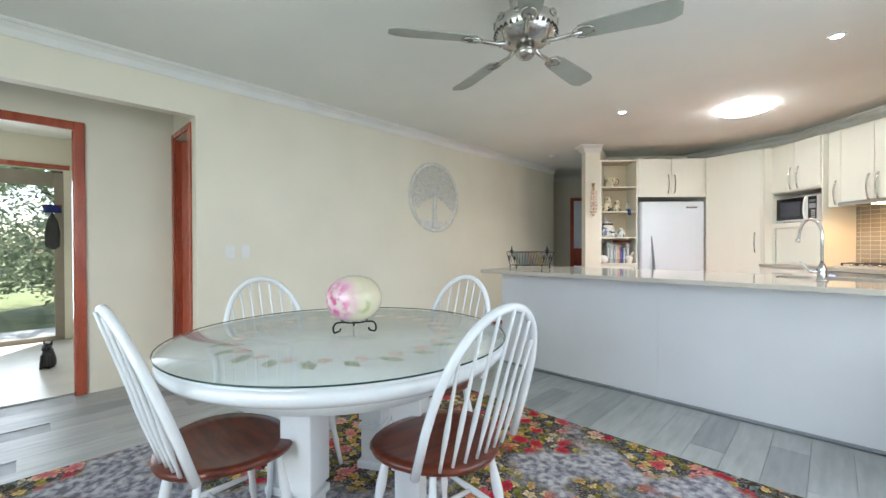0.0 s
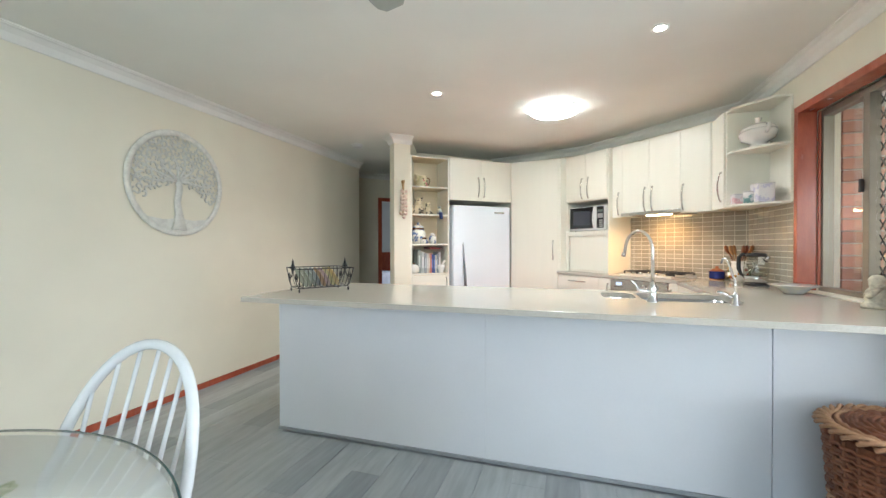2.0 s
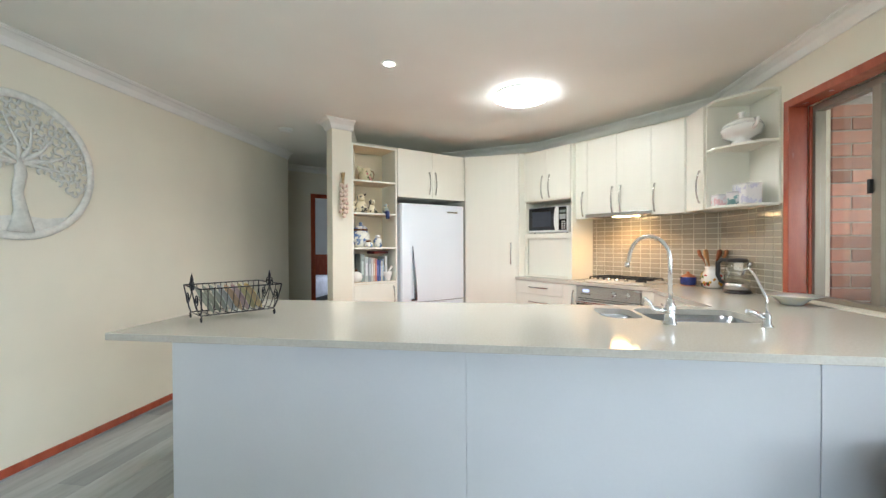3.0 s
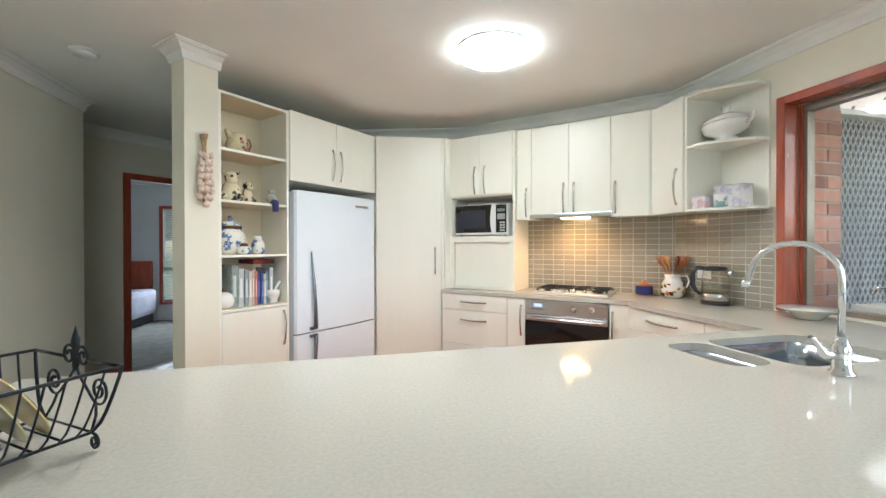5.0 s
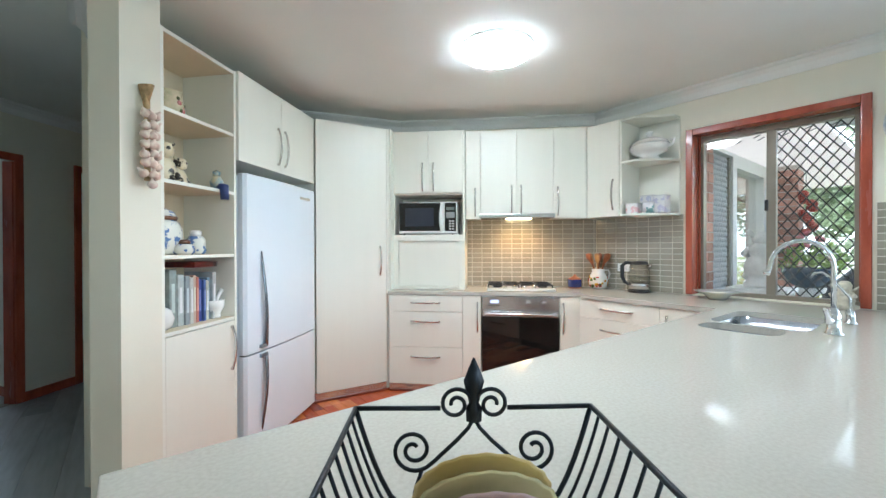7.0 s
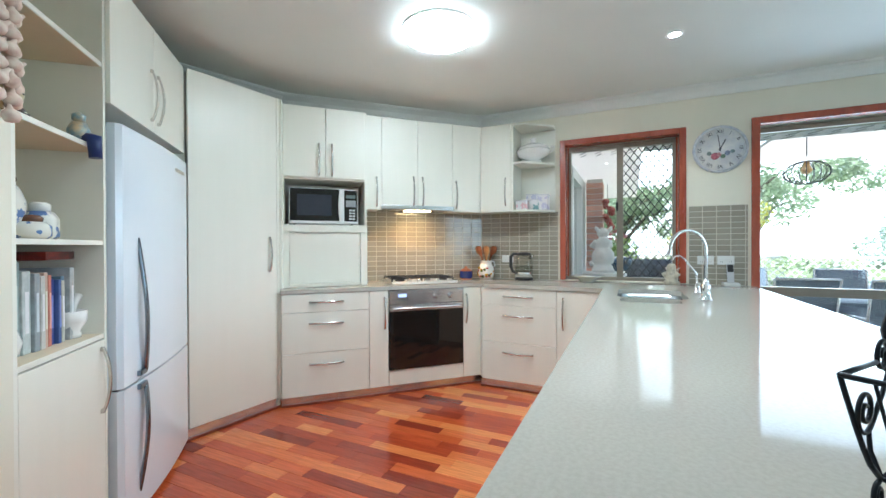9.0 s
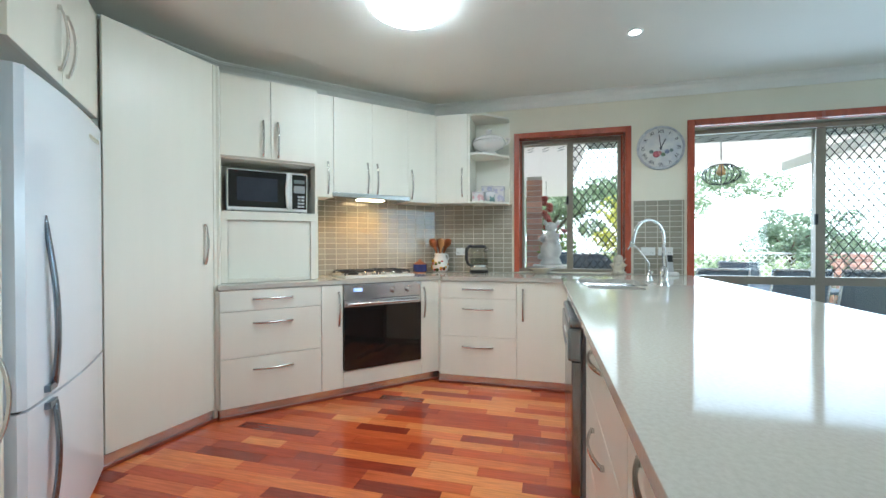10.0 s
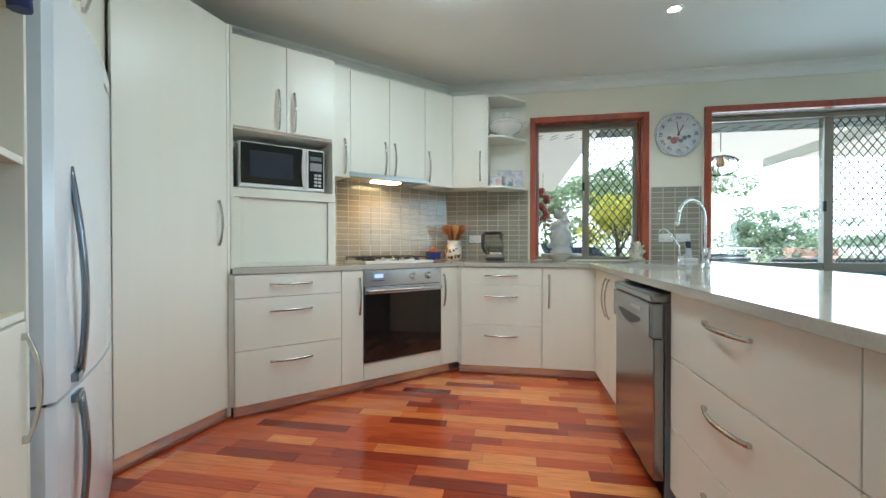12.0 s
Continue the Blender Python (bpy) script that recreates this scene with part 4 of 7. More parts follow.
def windsor():
    """A white hoop-back chair with a saddle seat; it faces +y, its origin under the seat's middle."""
    c = thing("dining_chair", Matrix(), "white spindle-back windsor chair with a polished mahogany seat", "chair", "chairs round the table")
    SH = 0.47
    seat = bmesh.new()
    n_ = 28
    rings = []
    for fac, z in ((0.86, SH - 0.035), (0.97, SH - 0.028), (1.0, SH - 0.012), (0.96, SH - 0.001), (0.8, SH - 0.004), (0.4, SH - 0.012), (0.02, SH - 0.013)):
        ring = []
        for k in range(n_):
            a = 2 * math.pi * k / n_
            x, y = 0.264 * math.cos(a), 0.236 * math.sin(a)
            y = y * (1.06 if y > 0 else 0.98)
            x *= 1 + 0.10 * math.sin(a)
            zz = z + (0.008 * math.cos(2 * a) if fac > 0.9 else 0)
            ring.append(seat.verts.new((x * fac, y * fac, zz)))
        rings.append(ring)
    for p, q in zip(rings, rings[1:]):
        for k in range(n_):
            seat.faces.new([p[k], p[(k + 1) % n_], q[(k + 1) % n_], q[k]]).smooth = True
    seat.faces.new(rings[0][::-1])
    seat.faces.new(rings[-1])
    part("seat", seat, SEATWOOD, c, "glossy mahogany saddle seat")
    hoop = []
    for i in range(25):
        s = i / 24
        a = math.pi * s
        x = -0.245 * math.cos(a)
        zz = 0.55 * math.sin(a) ** 0.62 if 0 < s < 1 else 0
        hoop.append((x, -0.165 - 0.29 * zz - 0.03 * math.sin(a), SH - 0.005 + zz))
    part("back_hoop", tube(bmesh.new(), hoop, 0.0155, 10), WHITEPAINT, c)
    for k in range(7):
        x0 = -0.156 + 0.052 * k
        xt = x0 * 1.16
        # height of the hoop over this spindle
        best = min(hoop[4:21], key=lambda p: abs(p[0] - xt))
        pts, rr = [], []
        for i in range(9):
            s = i / 8
            pts.append((x0 + (xt - x0) * s, -0.185 - (0.018 * (1 - abs(x0) / 0.15)) + (best[1] + 0.185) * s, SH - 0.006 + (best[2] - SH) * s))
            rr.append(0.0062 + 0.0045 * math.exp(-((s - 0.32) / 0.14) ** 2))
        part("spindle", tube(bmesh.new(), pts, rr, 8), WHITEPAINT, c)
    foot = {}
    for lx, ly in ((0.14, 0.14), (-0.14, 0.14), (0.14, -0.13), (-0.14, -0.13)):
        pts, rr = [], []
        for i in range(11):
            s = i / 10
            pts.append((lx * (1 + 0.45 * (1 - s)), ly * (1 + 0.45 * (1 - s)), 0.001 + (SH - 0.03) * s))
            rr.append(0.0125 + 0.009 * math.exp(-((s - 0.62) / 0.16) ** 2) + (0.004 if 0.27 < s < 0.33 else 0))
        part("leg", tube(bmesh.new(), pts, rr, 10), WHITEPAINT, c)
    for sx in (1, -1):
        part("stretcher", tube(bmesh.new(), [(sx * 0.178, 0.178, 0.19), (sx * 0.176, 0.0, 0.19), (sx * 0.178, -0.165, 0.19)], [0.009, 0.014, 0.009], 8), WHITEPAINT, c)
    part("stretcher", tube(bmesh.new(), [(-0.17, 0.0, 0.19), (0, 0, 0.19), (0.17, 0, 0.19)], [0.009, 0.013, 0.009], 8), WHITEPAINT, c)
    return c


RUGZ = LOW + 0.0125
chair = windsor()


def chair_at(bx_, by_, turn):
    """Pose with the back's top over (bx_, by_), facing `turn` degrees from +y."""
    a = radians(turn)
    return pose(bx_ - 0.315 * math.sin(a), by_ + 0.315 * math.cos(a), RUGZ, 0, 0, turn)


chair.matrix_basis = chair_at(-0.785, 1.085, 85)
for bxx, byy, tn in ((-1.67, 1.91, 183), (-2.47, 0.98, 272), (-1.665, 0.20, 2)):
    copy_thing(chair, chair_at(bxx, byy, tn))

# ceiling fan
FANB = mat("fan_blade_grey", (0.40, 0.42, 0.37), 0.45, var=0.06, scale=5)
fan = thing("ceiling_fan", pose(-1.225, 1.925, 0), "five-blade ceiling fan with an ornate nickel motor housing, at rest", "ceiling fan")
hs = part("motor_housing", lathe([(0.05, 2.245), (0.10, 2.255), (0.135, 2.285), (0.152, 2.33), (0.15, 2.375), (0.12, 2.40), (0.06, 2.415), (0.05, 2.43), (0.075, 2.46), (0.085, 2.549)], 40, 1.13, 1.13), NICKEL, fan, "polished nickel motor housing")
for k in range(30):
    a = 2 * math.pi * k / 30
    part("vent", box(-0.004, 0.004, -0.003, 0.003, -0.022, 0.022), BLACK, hs, "", pose(0.166 * math.cos(a), 0.166 * math.sin(a), 2.318, 0, 0, math.degrees(a)) @ pose(0, 0, 0, 0, -22, 0))
for k in range(10):
    a = 2 * math.pi * k / 10
    pts = [(0.174 * math.cos(a + 0.13 * math.cos(q)), 0.174 * math.sin(a + 0.13 * math.cos(q)), 2.366 + 0.016 * math.sin(q)) for q in [2 * math.pi * i / 10 for i in range(10)]]
    part("scroll", tube(bmesh.new(), pts, 0.005, 5, True), NICKEL, hs)
part("switch_cup", lathe([(0.012, 2.172), (0.035, 2.178), (0.052, 2.195), (0.056, 2.215), (0.05, 2.222), (0.052, 2.245)], 28), NICKEL, fan, "nickel cup under the motor")
for k in range(5):
    a = 18 + 72 * k
    root = pose(0, 0, 2.262, 0, 0, a)
    bm = poly([(0.28, -0.045), (0.34, -0.058), (0.66, -0.072), (0.715, -0.066), (0.755, -0.04), (0.755, 0.04), (0.715, 0.066), (0.66, 0.072), (0.34, 0.058), (0.28, 0.045)], -0.003, 0.003, 0.001)
    bl_ = part("blade", bm, FANB, fan, "grey blade", root @ pose(0, 0, 0, -12))
    bm = bmesh.new()
    tube(bm, [(0.09, 0, -0.005), (0.16, 0, -0.016), (0.23, 0.0, -0.012), (0.30, 0, -0.008)], [0.014, 0.011, 0.012, 0.008], 8)
    for sy in (1, -1):
        tube(bm, [(0.255 + 0.05 * (1 - math.cos(q)) / 1, sy * (0.008 + 0.03 * math.sin(q)), -0.008) for q in [math.pi * i / 9 for i in range(10)]], 0.007, 6)
    part("blade_iron", bm, NICKEL, fan, "ornate nickel blade bracket", root @ pose(0, 0, 0, -12))

# carved tree disc on the west wall
TREEW = mat("whitewashed_carving", (0.73, 0.73, 0.68), 0.6, var=0.08, scale=25, bump=0.2, bscale=80)
ty, tz, tr = 3.68, 1.765, 0.45
disc = thing("tree_wall_plaque", pose(WEST, ty, tz, 90, 0, 90), "round whitewashed carved tree-of-life plaque on the wall", "wall art")
part("ring", tube(bmesh.new(), [((tr - 0.026) * math.cos(a), (tr - 0.026) * math.sin(a), 0.0145) for a in [2 * math.pi * k / 72 for k in range(72)]], 0.026, 8, True, 0.5), TREEW, disc)
bm = bmesh.new()
tube(bm, [(0.0, -0.40, 0.013), (0.005, -0.27, 0.013), (-0.012, -0.16, 0.013), (0.008, -0.05, 0.013), (0.0, 0.05, 0.013)], [0.085, 0.04, 0.032, 0.034, 0.03], 8, False, 0.3)
part("trunk", bm, TREEW, disc)
hump = [(tr * 0.95 * math.cos(a), tr * 0.95 * math.sin(a)) for a in [radians(222 + 96 * k / 14) for k in range(15)]]
bm2 = poly(hump + [(0.14, -0.315), (0, -0.295), (-0.14, -0.315)], 0.002, 0.018, 0.003)
part("ground", bm2, TREEW, disc)
rng = random.Random(5)
bm = bmesh.new()
for ang in (25, 50, 75, 100, 128, 155, 5, 175):
    a = radians(ang)
    ln = 0.34
    pts = []
    for i in range(6):
        s = i / 5
        pts.append((ln * s * math.cos(a) + 0.02 * math.sin(5 * s + ang), 0.0 + ln * s * math.sin(a) * 0.95 + 0.02 * math.cos(4 * s), 0.013))
    tube(bm, pts, [0.016, 0.014, 0.012, 0.01, 0.008, 0.006], 6, False, 0.6)
part("tree_fretwork", bm, TREEW, disc)
bm = bmesh.new()
tries, placed = 0, []
while len(placed) < 240 and tries < 9000:
    tries += 1
    x, y = rng.uniform(-0.40, 0.40), rng.uniform(-0.13, 0.40)
    if x * x + y * y > 0.395 ** 2 or y < -0.03 - 0.20 * (abs(x) - 0.14) / 0.3 + (0.06 if abs(x) < 0.06 else 0) or any((x - p) ** 2 + (y - q) ** 2 < 0.036 ** 2 for p, q in placed):
        continue
    placed.append((x, y))
    a0, sw = rng.uniform(0, 6.28), rng.choice((-1, 1))
    r = 0.021
    pts = [(x + r * math.cos(a0 + sw * 4.2 * i / 7), y + r * math.sin(a0 + sw * 4.2 * i / 7), 0.011) for i in range(8)]
    tube(bm, pts, [0.006, 0.0075, 0.0085, 0.009, 0.009, 0.0085, 0.0075, 0.006], 5, False, 0.9)
lv = part("leaf_scroll", bm, TREEW, disc)
tagged(lv, kind="stuff")

# light switches
for yy in (1.205, 1.33):
    s = thing("light_switch", pose(WEST, yy, 1.09, 0, 0, 90), "white wall switch plate", "switch", "dining switches")
    part("plate", box(-0.037, 0.037, -0.009, -0.0005, -0.058, 0.058, 0.004), WHITEPLASTIC, s)
    part("rocker", box(-0.008, 0.008, -0.013, -0.009, -0.013, 0.013, 0.002), WHITEPLASTIC, s)

# wicker hamper
WICK = mat("brown_wicker", (0.27, 0.10, 0.045), 0.6, var=0.3, scale=12, col2=(0.14, 0.045, 0.02), bump=0.3, bscale=90, rand=0.1)
WICK2 = mat("straw_wicker", (0.50, 0.30, 0.16), 0.6, var=0.25, scale=12, col2=(0.34, 0.16, 0.08), bump=0.3, bscale=90)
ham = thing("wicker_hamper", pose(0.765, 3.10, LOW) @ Matrix.Scale(1.05, 4), "round brown wicker laundry hamper with a pale woven rim and lid", "basket")
HR = [(0.195, 0.0), (0.205, 0.10), (0.215, 0.25), (0.225, 0.40), (0.235, 0.52)]


def hr(z):
    for (r0, z0), (r1, z1) in zip(HR, HR[1:]):
        if z0 <= z <= z1:
            return r0 + (r1 - r0) * (z - z0) / (z1 - z0)
    return HR[-1][0]


part("liner", lathe([(r - 0.014, z + 0.002) for r, z in HR], 32), WICK, ham)
for j in range(26):
    z = 0.01 + 0.0195 * j
    pale = j in (12, 13)
    n_ = 56
    pts = [((hr(z) + 0.008 * (1 if (k + j) % 2 else -1)) * math.cos(2 * math.pi * k / n_), (hr(z) + 0.008 * (1 if (k + j) % 2 else -1)) * math.sin(2 * math.pi * k / n_), z) for k in range(n_)]
    part("strand", tube(bmesh.new(), pts, 0.0085, 5, True), WICK2 if pale else WICK, ham)
stake = mesh_of("stake", tube(bmesh.new(), [(0.196, 0, 0.0), (0.216, 0, 0.25), (0.236, 0, 0.52)], 0.007, 5), WICK)
for k in range(28):
    share("stake", stake, ham, pose(0, 0, 0, 0, 0, 360 / 28 * k))
rimt = mesh_of("rim_twist", tube(bmesh.new(), [(0.238 + 0.022 * math.cos(q), 0.10 * (q / 3.14 - 0.5) * 1.2, 0.545 + 0.022 * math.sin(q)) for q in [math.pi * 1.1 * i / 8 for i in range(9)]], 0.0085, 5), WICK2)
for k in range(34):
    share("rim_twist", rimt, ham, pose(0, 0, 0, 0, 0, 360 / 34 * k))
lid = part("lid", lathe([(0.0, 0.545), (0.222, 0.545), (0.224, 0.556), (0.15, 0.572), (0.0, 0.578)], 32), WICK, ham)
for j in range(9):
    R = 0.03 + 0.024 * j
    n_ = max(12, 6 * (j + 1))
    pts = [(R * math.cos(2 * math.pi * k / n_), R * math.sin(2 * math.pi * k / n_), 0.578 - 0.022 * (R / 0.22) ** 2 + 0.004 * (1 if (k + j) % 2 else -1)) for k in range(n_)]
    part("lid_strand", tube(bmesh.new(), pts, 0.0095, 5, True), WICK2 if j > 6 else WICK, lid)

# ---------------------------------------------------------------- windows and doors of the east wall
EW = pose(EAST, 0, 0, 0, 0, 90)      # local x runs along +y, local -y points out of doors, +y into the room


def diamond(bm, x0, x1, z0, z1, y, cw, ch, r):
    """A diamond lattice of thin bars clipped to a rectangle."""
    w, h = x1 - x0, z1 - z0
    k = ch / cw
    n = int((w * k + h) / ch) + 2
    for i in range(-n, n + 1):
        for sgn in (1, -1):
            # line z = z0 + i * ch + sgn * k * (x - x0)
            pts = []
            for x in (x0, x1):
                z = z0 + i * ch + sgn * k * (x - x0)
                pts.append((x, z))
            (xa, za), (xb, zb) = pts
            t0, t1 = 0.0, 1.0
            dz = zb - za
            for lim, side in ((z0, 1), (z1, -1)):
                fa, fb = side * (za - lim), side * (zb - lim)
                if fa < 0 and fb < 0:
                    t0, t1 = 1, 0
                elif fa < 0:
                    t0 = max(t0, fa / (fa - fb))
                elif fb < 0:
                    t1 = min(t1, fa / (fa - fb))
            if t1 - t0 > 0.01:
                a = (xa + (xb - xa) * t0, y + 0.0015 * sgn, za + dz * t0)
                b = (xa + (xb - xa) * t1, y + 0.0015 * sgn, za + dz * t1)
                tube(bm, [a, b], r, 4)
    return bm


win = setting("window_1", box(3.66, 4.62, -0.180, -0.115, 0.9055, 0.935, 0.003), ALU, "bronze aluminium sliding window with a red timber casing and a diamond security screen", EW)
casing("c", win, 3.672, 4.608, 0.9055, 2.178, 0.05, -0.10, 0.018)
part("reveal", box(3.673, 3.688, -0.115, -0.102, 0.936, 2.177), REDWOOD, win)
part("reveal", box(4.592, 4.607, -0.115, -0.102, 0.936, 2.177), REDWOOD, win)
part("frame_top", box(3.672, 4.608, -0.180, -0.117, 2.135, 2.178, 0.003), ALU, win)
part("frame_side", box(3.672, 3.712, -0.180, -0.117, 0.9355, 2.1345, 0.003), ALU, win)
part("frame_side", box(4.572, 4.608, -0.180, -0.117, 0.9355, 2.1345, 0.003), ALU, win)
part("mullion", box(4.11, 4.165, -0.170, -0.113, 0.9355, 2.1345, 0.003), ALU, win)
part("latch", box(4.152, 4.172, -0.113, -0.095, 1.55, 1.63, 0.003), BLACK, win, "black latch")
p_ = part("pane", box(4.166, 4.571, -0.150, -0.145, 0.936, 2.134), GLASS, win, "clear pane")
p_.visible_shadow = False
p_ = part("pane", box(3.713, 4.109, -0.150, -0.145, 0.936, 2.134), GLASS, win, "clear pane")
p_.visible_shadow = False
part("screen", diamond(bmesh.new(), 3.714, 4.108, 0.937, 2.133, -0.165, 0.068, 0.092, 0.0043), SCREEN, win, "dark diamond security screen")

dor = setting("door_1", box(0.70, 3.13, -0.235, -0.17, LOW, LOW + 0.03, 0.003), ALU, "bronze aluminium sliding glass door with diamond security screens and a red timber casing", EW)
casing("c", dor, 0.712, 3.118, LOW, 2.188, 0.055, -0.06, 0.018)
part("frame_top", box(0.712, 3.118, -0.235, -0.15, 2.15, 2.188, 0.003), ALU, dor)
for y0, y1 in ((3.078, 3.118), (2.08, 2.15), (1.28, 1.34), (0.712, 0.755)):
    part("stile", box(y0, y1, -0.23, -0.165, LOW + 0.031, 2.149, 0.003), ALU, dor)
part("latch", box(2.14, 2.163, -0.165, -0.148, 1.33, 1.42, 0.003), BLACK, dor, "black latch")
for y0, y1 in ((2.151, 3.077), (1.341, 2.079), (0.756, 1.279)):
    part("mid_rail", box(y0, y1, -0.225, -0.17, 0.815, 0.885, 0.003), ALU, dor)
    for z0, z1 in ((LOW + 0.031, 0.814), (0.886, 2.149)):
        p_ = part("pane", box(y0, y1, -0.205, -0.200, z0, z1), GLASS, dor, "clear pane")
        p_.visible_shadow = False
part("screen", diamond(bmesh.new(), 1.342, 2.078, 0.887, 2.148, -0.222, 0.068, 0.092, 0.0043), SCREEN, dor, "dark diamond security screen")

# ---------------------------------------------------------------- laundry passage to the west
wall("wall_passage_west", (-4.45, 0.95), (-4.45, -2.2), -0.09, LOW, CEIL, "cream passage wall with a red-cased door opening", [(0.95 - 0.265, 0.95 + 0.58, LOW, 2.095)])
wall("wall_passage_north", (WEST - 0.1, 0.95), (-4.45, 0.95), -0.09, LOW, CEIL, "cream passage wall with a red-cased door", [(0.06, 0.58, LOW, 2.13)])
wall("wall_laundry_north", (-4.54, 0.46), (-7.25, 0.46), -0.1, LOW, CEIL, "cream laundry wall")
wall("wall_laundry_south", (-7.25, -1.9), (-3.82, -1.9), -0.1, LOW, CEIL, "cream laundry wall")
wall("wall_laundry_west", (-7.25, 0.46), (-7.25, -1.9), -0.12, LOW, CEIL, "cream laundry wall with a glazed door", [(0.14, 1.9, LOW, 2.14)])
dw = setting("door_2", box(-0.004, 0.0, 0, 0.001, LOW, LOW + 0.01), REDWOOD, "red timber door casing in the passage", pose(-4.45, 0.95, 0, 0, 0, -90))
casing("c", dw, 0.692, 1.523, LOW, 2.088, 0.07, 0.0005, 0.018)
part("reveal", box(0.686, 0.70, -0.089, -0.001, LOW, 2.087), REDWOOD, dw)
dn = setting("door_3", box(-0.004, 0.0, 0, 0.001, LOW, LOW + 0.01), REDWOOD, "red timber door casing with a door standing ajar", pose(WEST - 0.1, 0.95, 0, 0, 0, 180))
casing("c", dn, 0.067, 0.573, LOW, 2.125, 0.05, 0.0005, 0.018)
lf_ = part("leaf", box(0.0, 0.50, 0.0, 0.036, LOW + 0.008, 2.12, 0.003), REDWOOD, dn, "red stained door leaf", pose(0.566, -0.05, 0, 0, 0, 205))
part("door_handle", tube(bmesh.new(), [(0.44, -0.002, 0.98), (0.44, -0.045, 0.98), (0.36, -0.05, 0.98)], 0.009, 8), mat("brass", (0.62, 0.40, 0.12), 0.25, 1.0), lf_, "brass lever handle")
part("reveal", box(0.566, 0.579, -0.089, -0.001, LOW, 2.124), REDWOOD, dn)
wall("wall_store_back", (-3.83, 2.1), (-5.2, 2.1), -0.1, LOW, CEIL, "plain store-room wall")
wall("wall_store_side", (-5.2, 2.1), (-5.2, 0.56), -0.1, LOW, CEIL, "plain store-room wall")
LAUNT = mat("pale_laundry_tile", (0.62, 0.60, 0.55), 0.25, var=0.05, scale=3)
setting("floor_laundry", box(-7.25, -4.54, -1.9, 0.46, LOW - 0.004, LOW + 0.006), LAUNT, "pale tiled laundry floor")
ld = setting("door_4", box(0.14, 1.9, -0.08, -0.02, LOW, LOW + 0.06, 0.003), ALU, "aluminium glazed laundry door to the garden", pose(-7.25, 0.46, 0, 0, 0, -90))
part("stile", box(0.14, 0.23, -0.08, -0.02, LOW + 0.061, 2.1, 0.003), ALU, ld)
part("stile", box(1.82, 1.9, -0.08, -0.02, LOW + 0.061, 2.1, 0.003), ALU, ld)
part("head", box(0.231, 1.819, -0.08, -0.02, 1.92, 2.1, 0.003), ALU, ld)
part("head_trim", box(0.08, 1.96, 0.001, 0.018, 2.141, 2.2, 0.003), REDWOOD, ld)
p_ = part("pane", box(0.231, 1.819, -0.055, -0.05, LOW + 0.061, 1.919), GLASS, ld, "clear pane")
p_.visible_shadow = False
bm = lathe([(0.06, 0.0), (0.085, 0.04), (0.085, 0.12), (0.065, 0.22), (0.05, 0.28)], 14, 1.0, 1.1)
lathe([(0.0, 0.0), (0.045, 0.02), (0.055, 0.06), (0.04, 0.10), (0.0, 0.115)], 12, 1.25, 1.0, bm, (0.03, 0, 0.25))
for sy in (1, -1):
    tube(bm, [(0.01, sy * 0.035, 0.33), (0.0, sy * 0.05, 0.40)], [0.02, 0.006], 6)
    tube(bm, [(0.07, sy * 0.04, 0.20), (0.09, sy * 0.045, 0.0)], 0.022, 8)
tube(bm, [(0.08, 0, 0.30), (0.13, 0, 0.29)], [0.03, 0.022], 8)
solid("dog_figure", bm, BLACK, pose(-5.68, 0.125, LOW + 0.0065, 0, 0, -25) @ Matrix.Scale(0.68, 4), "black sitting-dog doorstop figure on the laundry floor", "ornament")
hk = thing("coat_hooks", pose(-7.2495, 0.21, 1.52, 0, 0, 90), "hanging dark bags and a blue cap on wall hooks", "hooks")
part("bag", lathe([(0.03, -0.42), (0.07, -0.38), (0.075, -0.20), (0.05, -0.05), (0.012, 0.04), (0.012, 0.10)], 14, 1.0, 0.6), BLACK, hk, "dark hanging bag", pose(0, -0.062, 0))
part("cap", lathe([(0.085, 0.0), (0.085, 0.02), (0.08, 0.06), (0.05, 0.095), (0.0, 0.105)], 18, 1.0, 0.75), mat("navy_cloth", (0.02, 0.03, 0.16), 0.9), hk, "blue cap", pose(0, -0.08, 0.05))
part("rail", box(-0.09, 0.09, -0.012, -0.0005, 0.10, 0.16, 0.003), SEATWOOD, hk)
pc = solid("small_picture", box(-0.07, 0.07, -0.02, -0.0005, -0.10, 0.10, 0.004), IRON, pose(-5.9, 0.46, 1.80), "small dark framed picture on the laundry wall", "picture")

def leafmat(name, c1, c2):
    """Leaves that let some light through."""
    m = mat(name, c1, 0.6, var=0.3, scale=1.5, col2=c2)
    t = m.node_tree
    tl, mx = t.nodes.new("ShaderNodeBsdfTranslucent"), t.nodes.new("ShaderNodeMixShader")
    b = t.nodes["Principled BSDF"]
    t.links.new(b.inputs["Base Color"].links[0].from_socket, tl.inputs[0])
    mx.inputs[0].default_value = 0.5
    t.links.new(b.outputs[0], mx.inputs[1])
    t.links.new(tl.outputs[0], mx.inputs[2])
    t.links.new(mx.outputs[0], t.nodes["Material Output"].inputs[0])
    return m


# ---------------------------------------------------------------- hall and bedroom to the north
DIAG = pose(-5.9, 5.8, 0, 0, 0, 45)     # wall line y - x = 11.7; local +y is the bedroom side


def diag_s(x):
    return (x + 5.9) * math.sqrt(2)


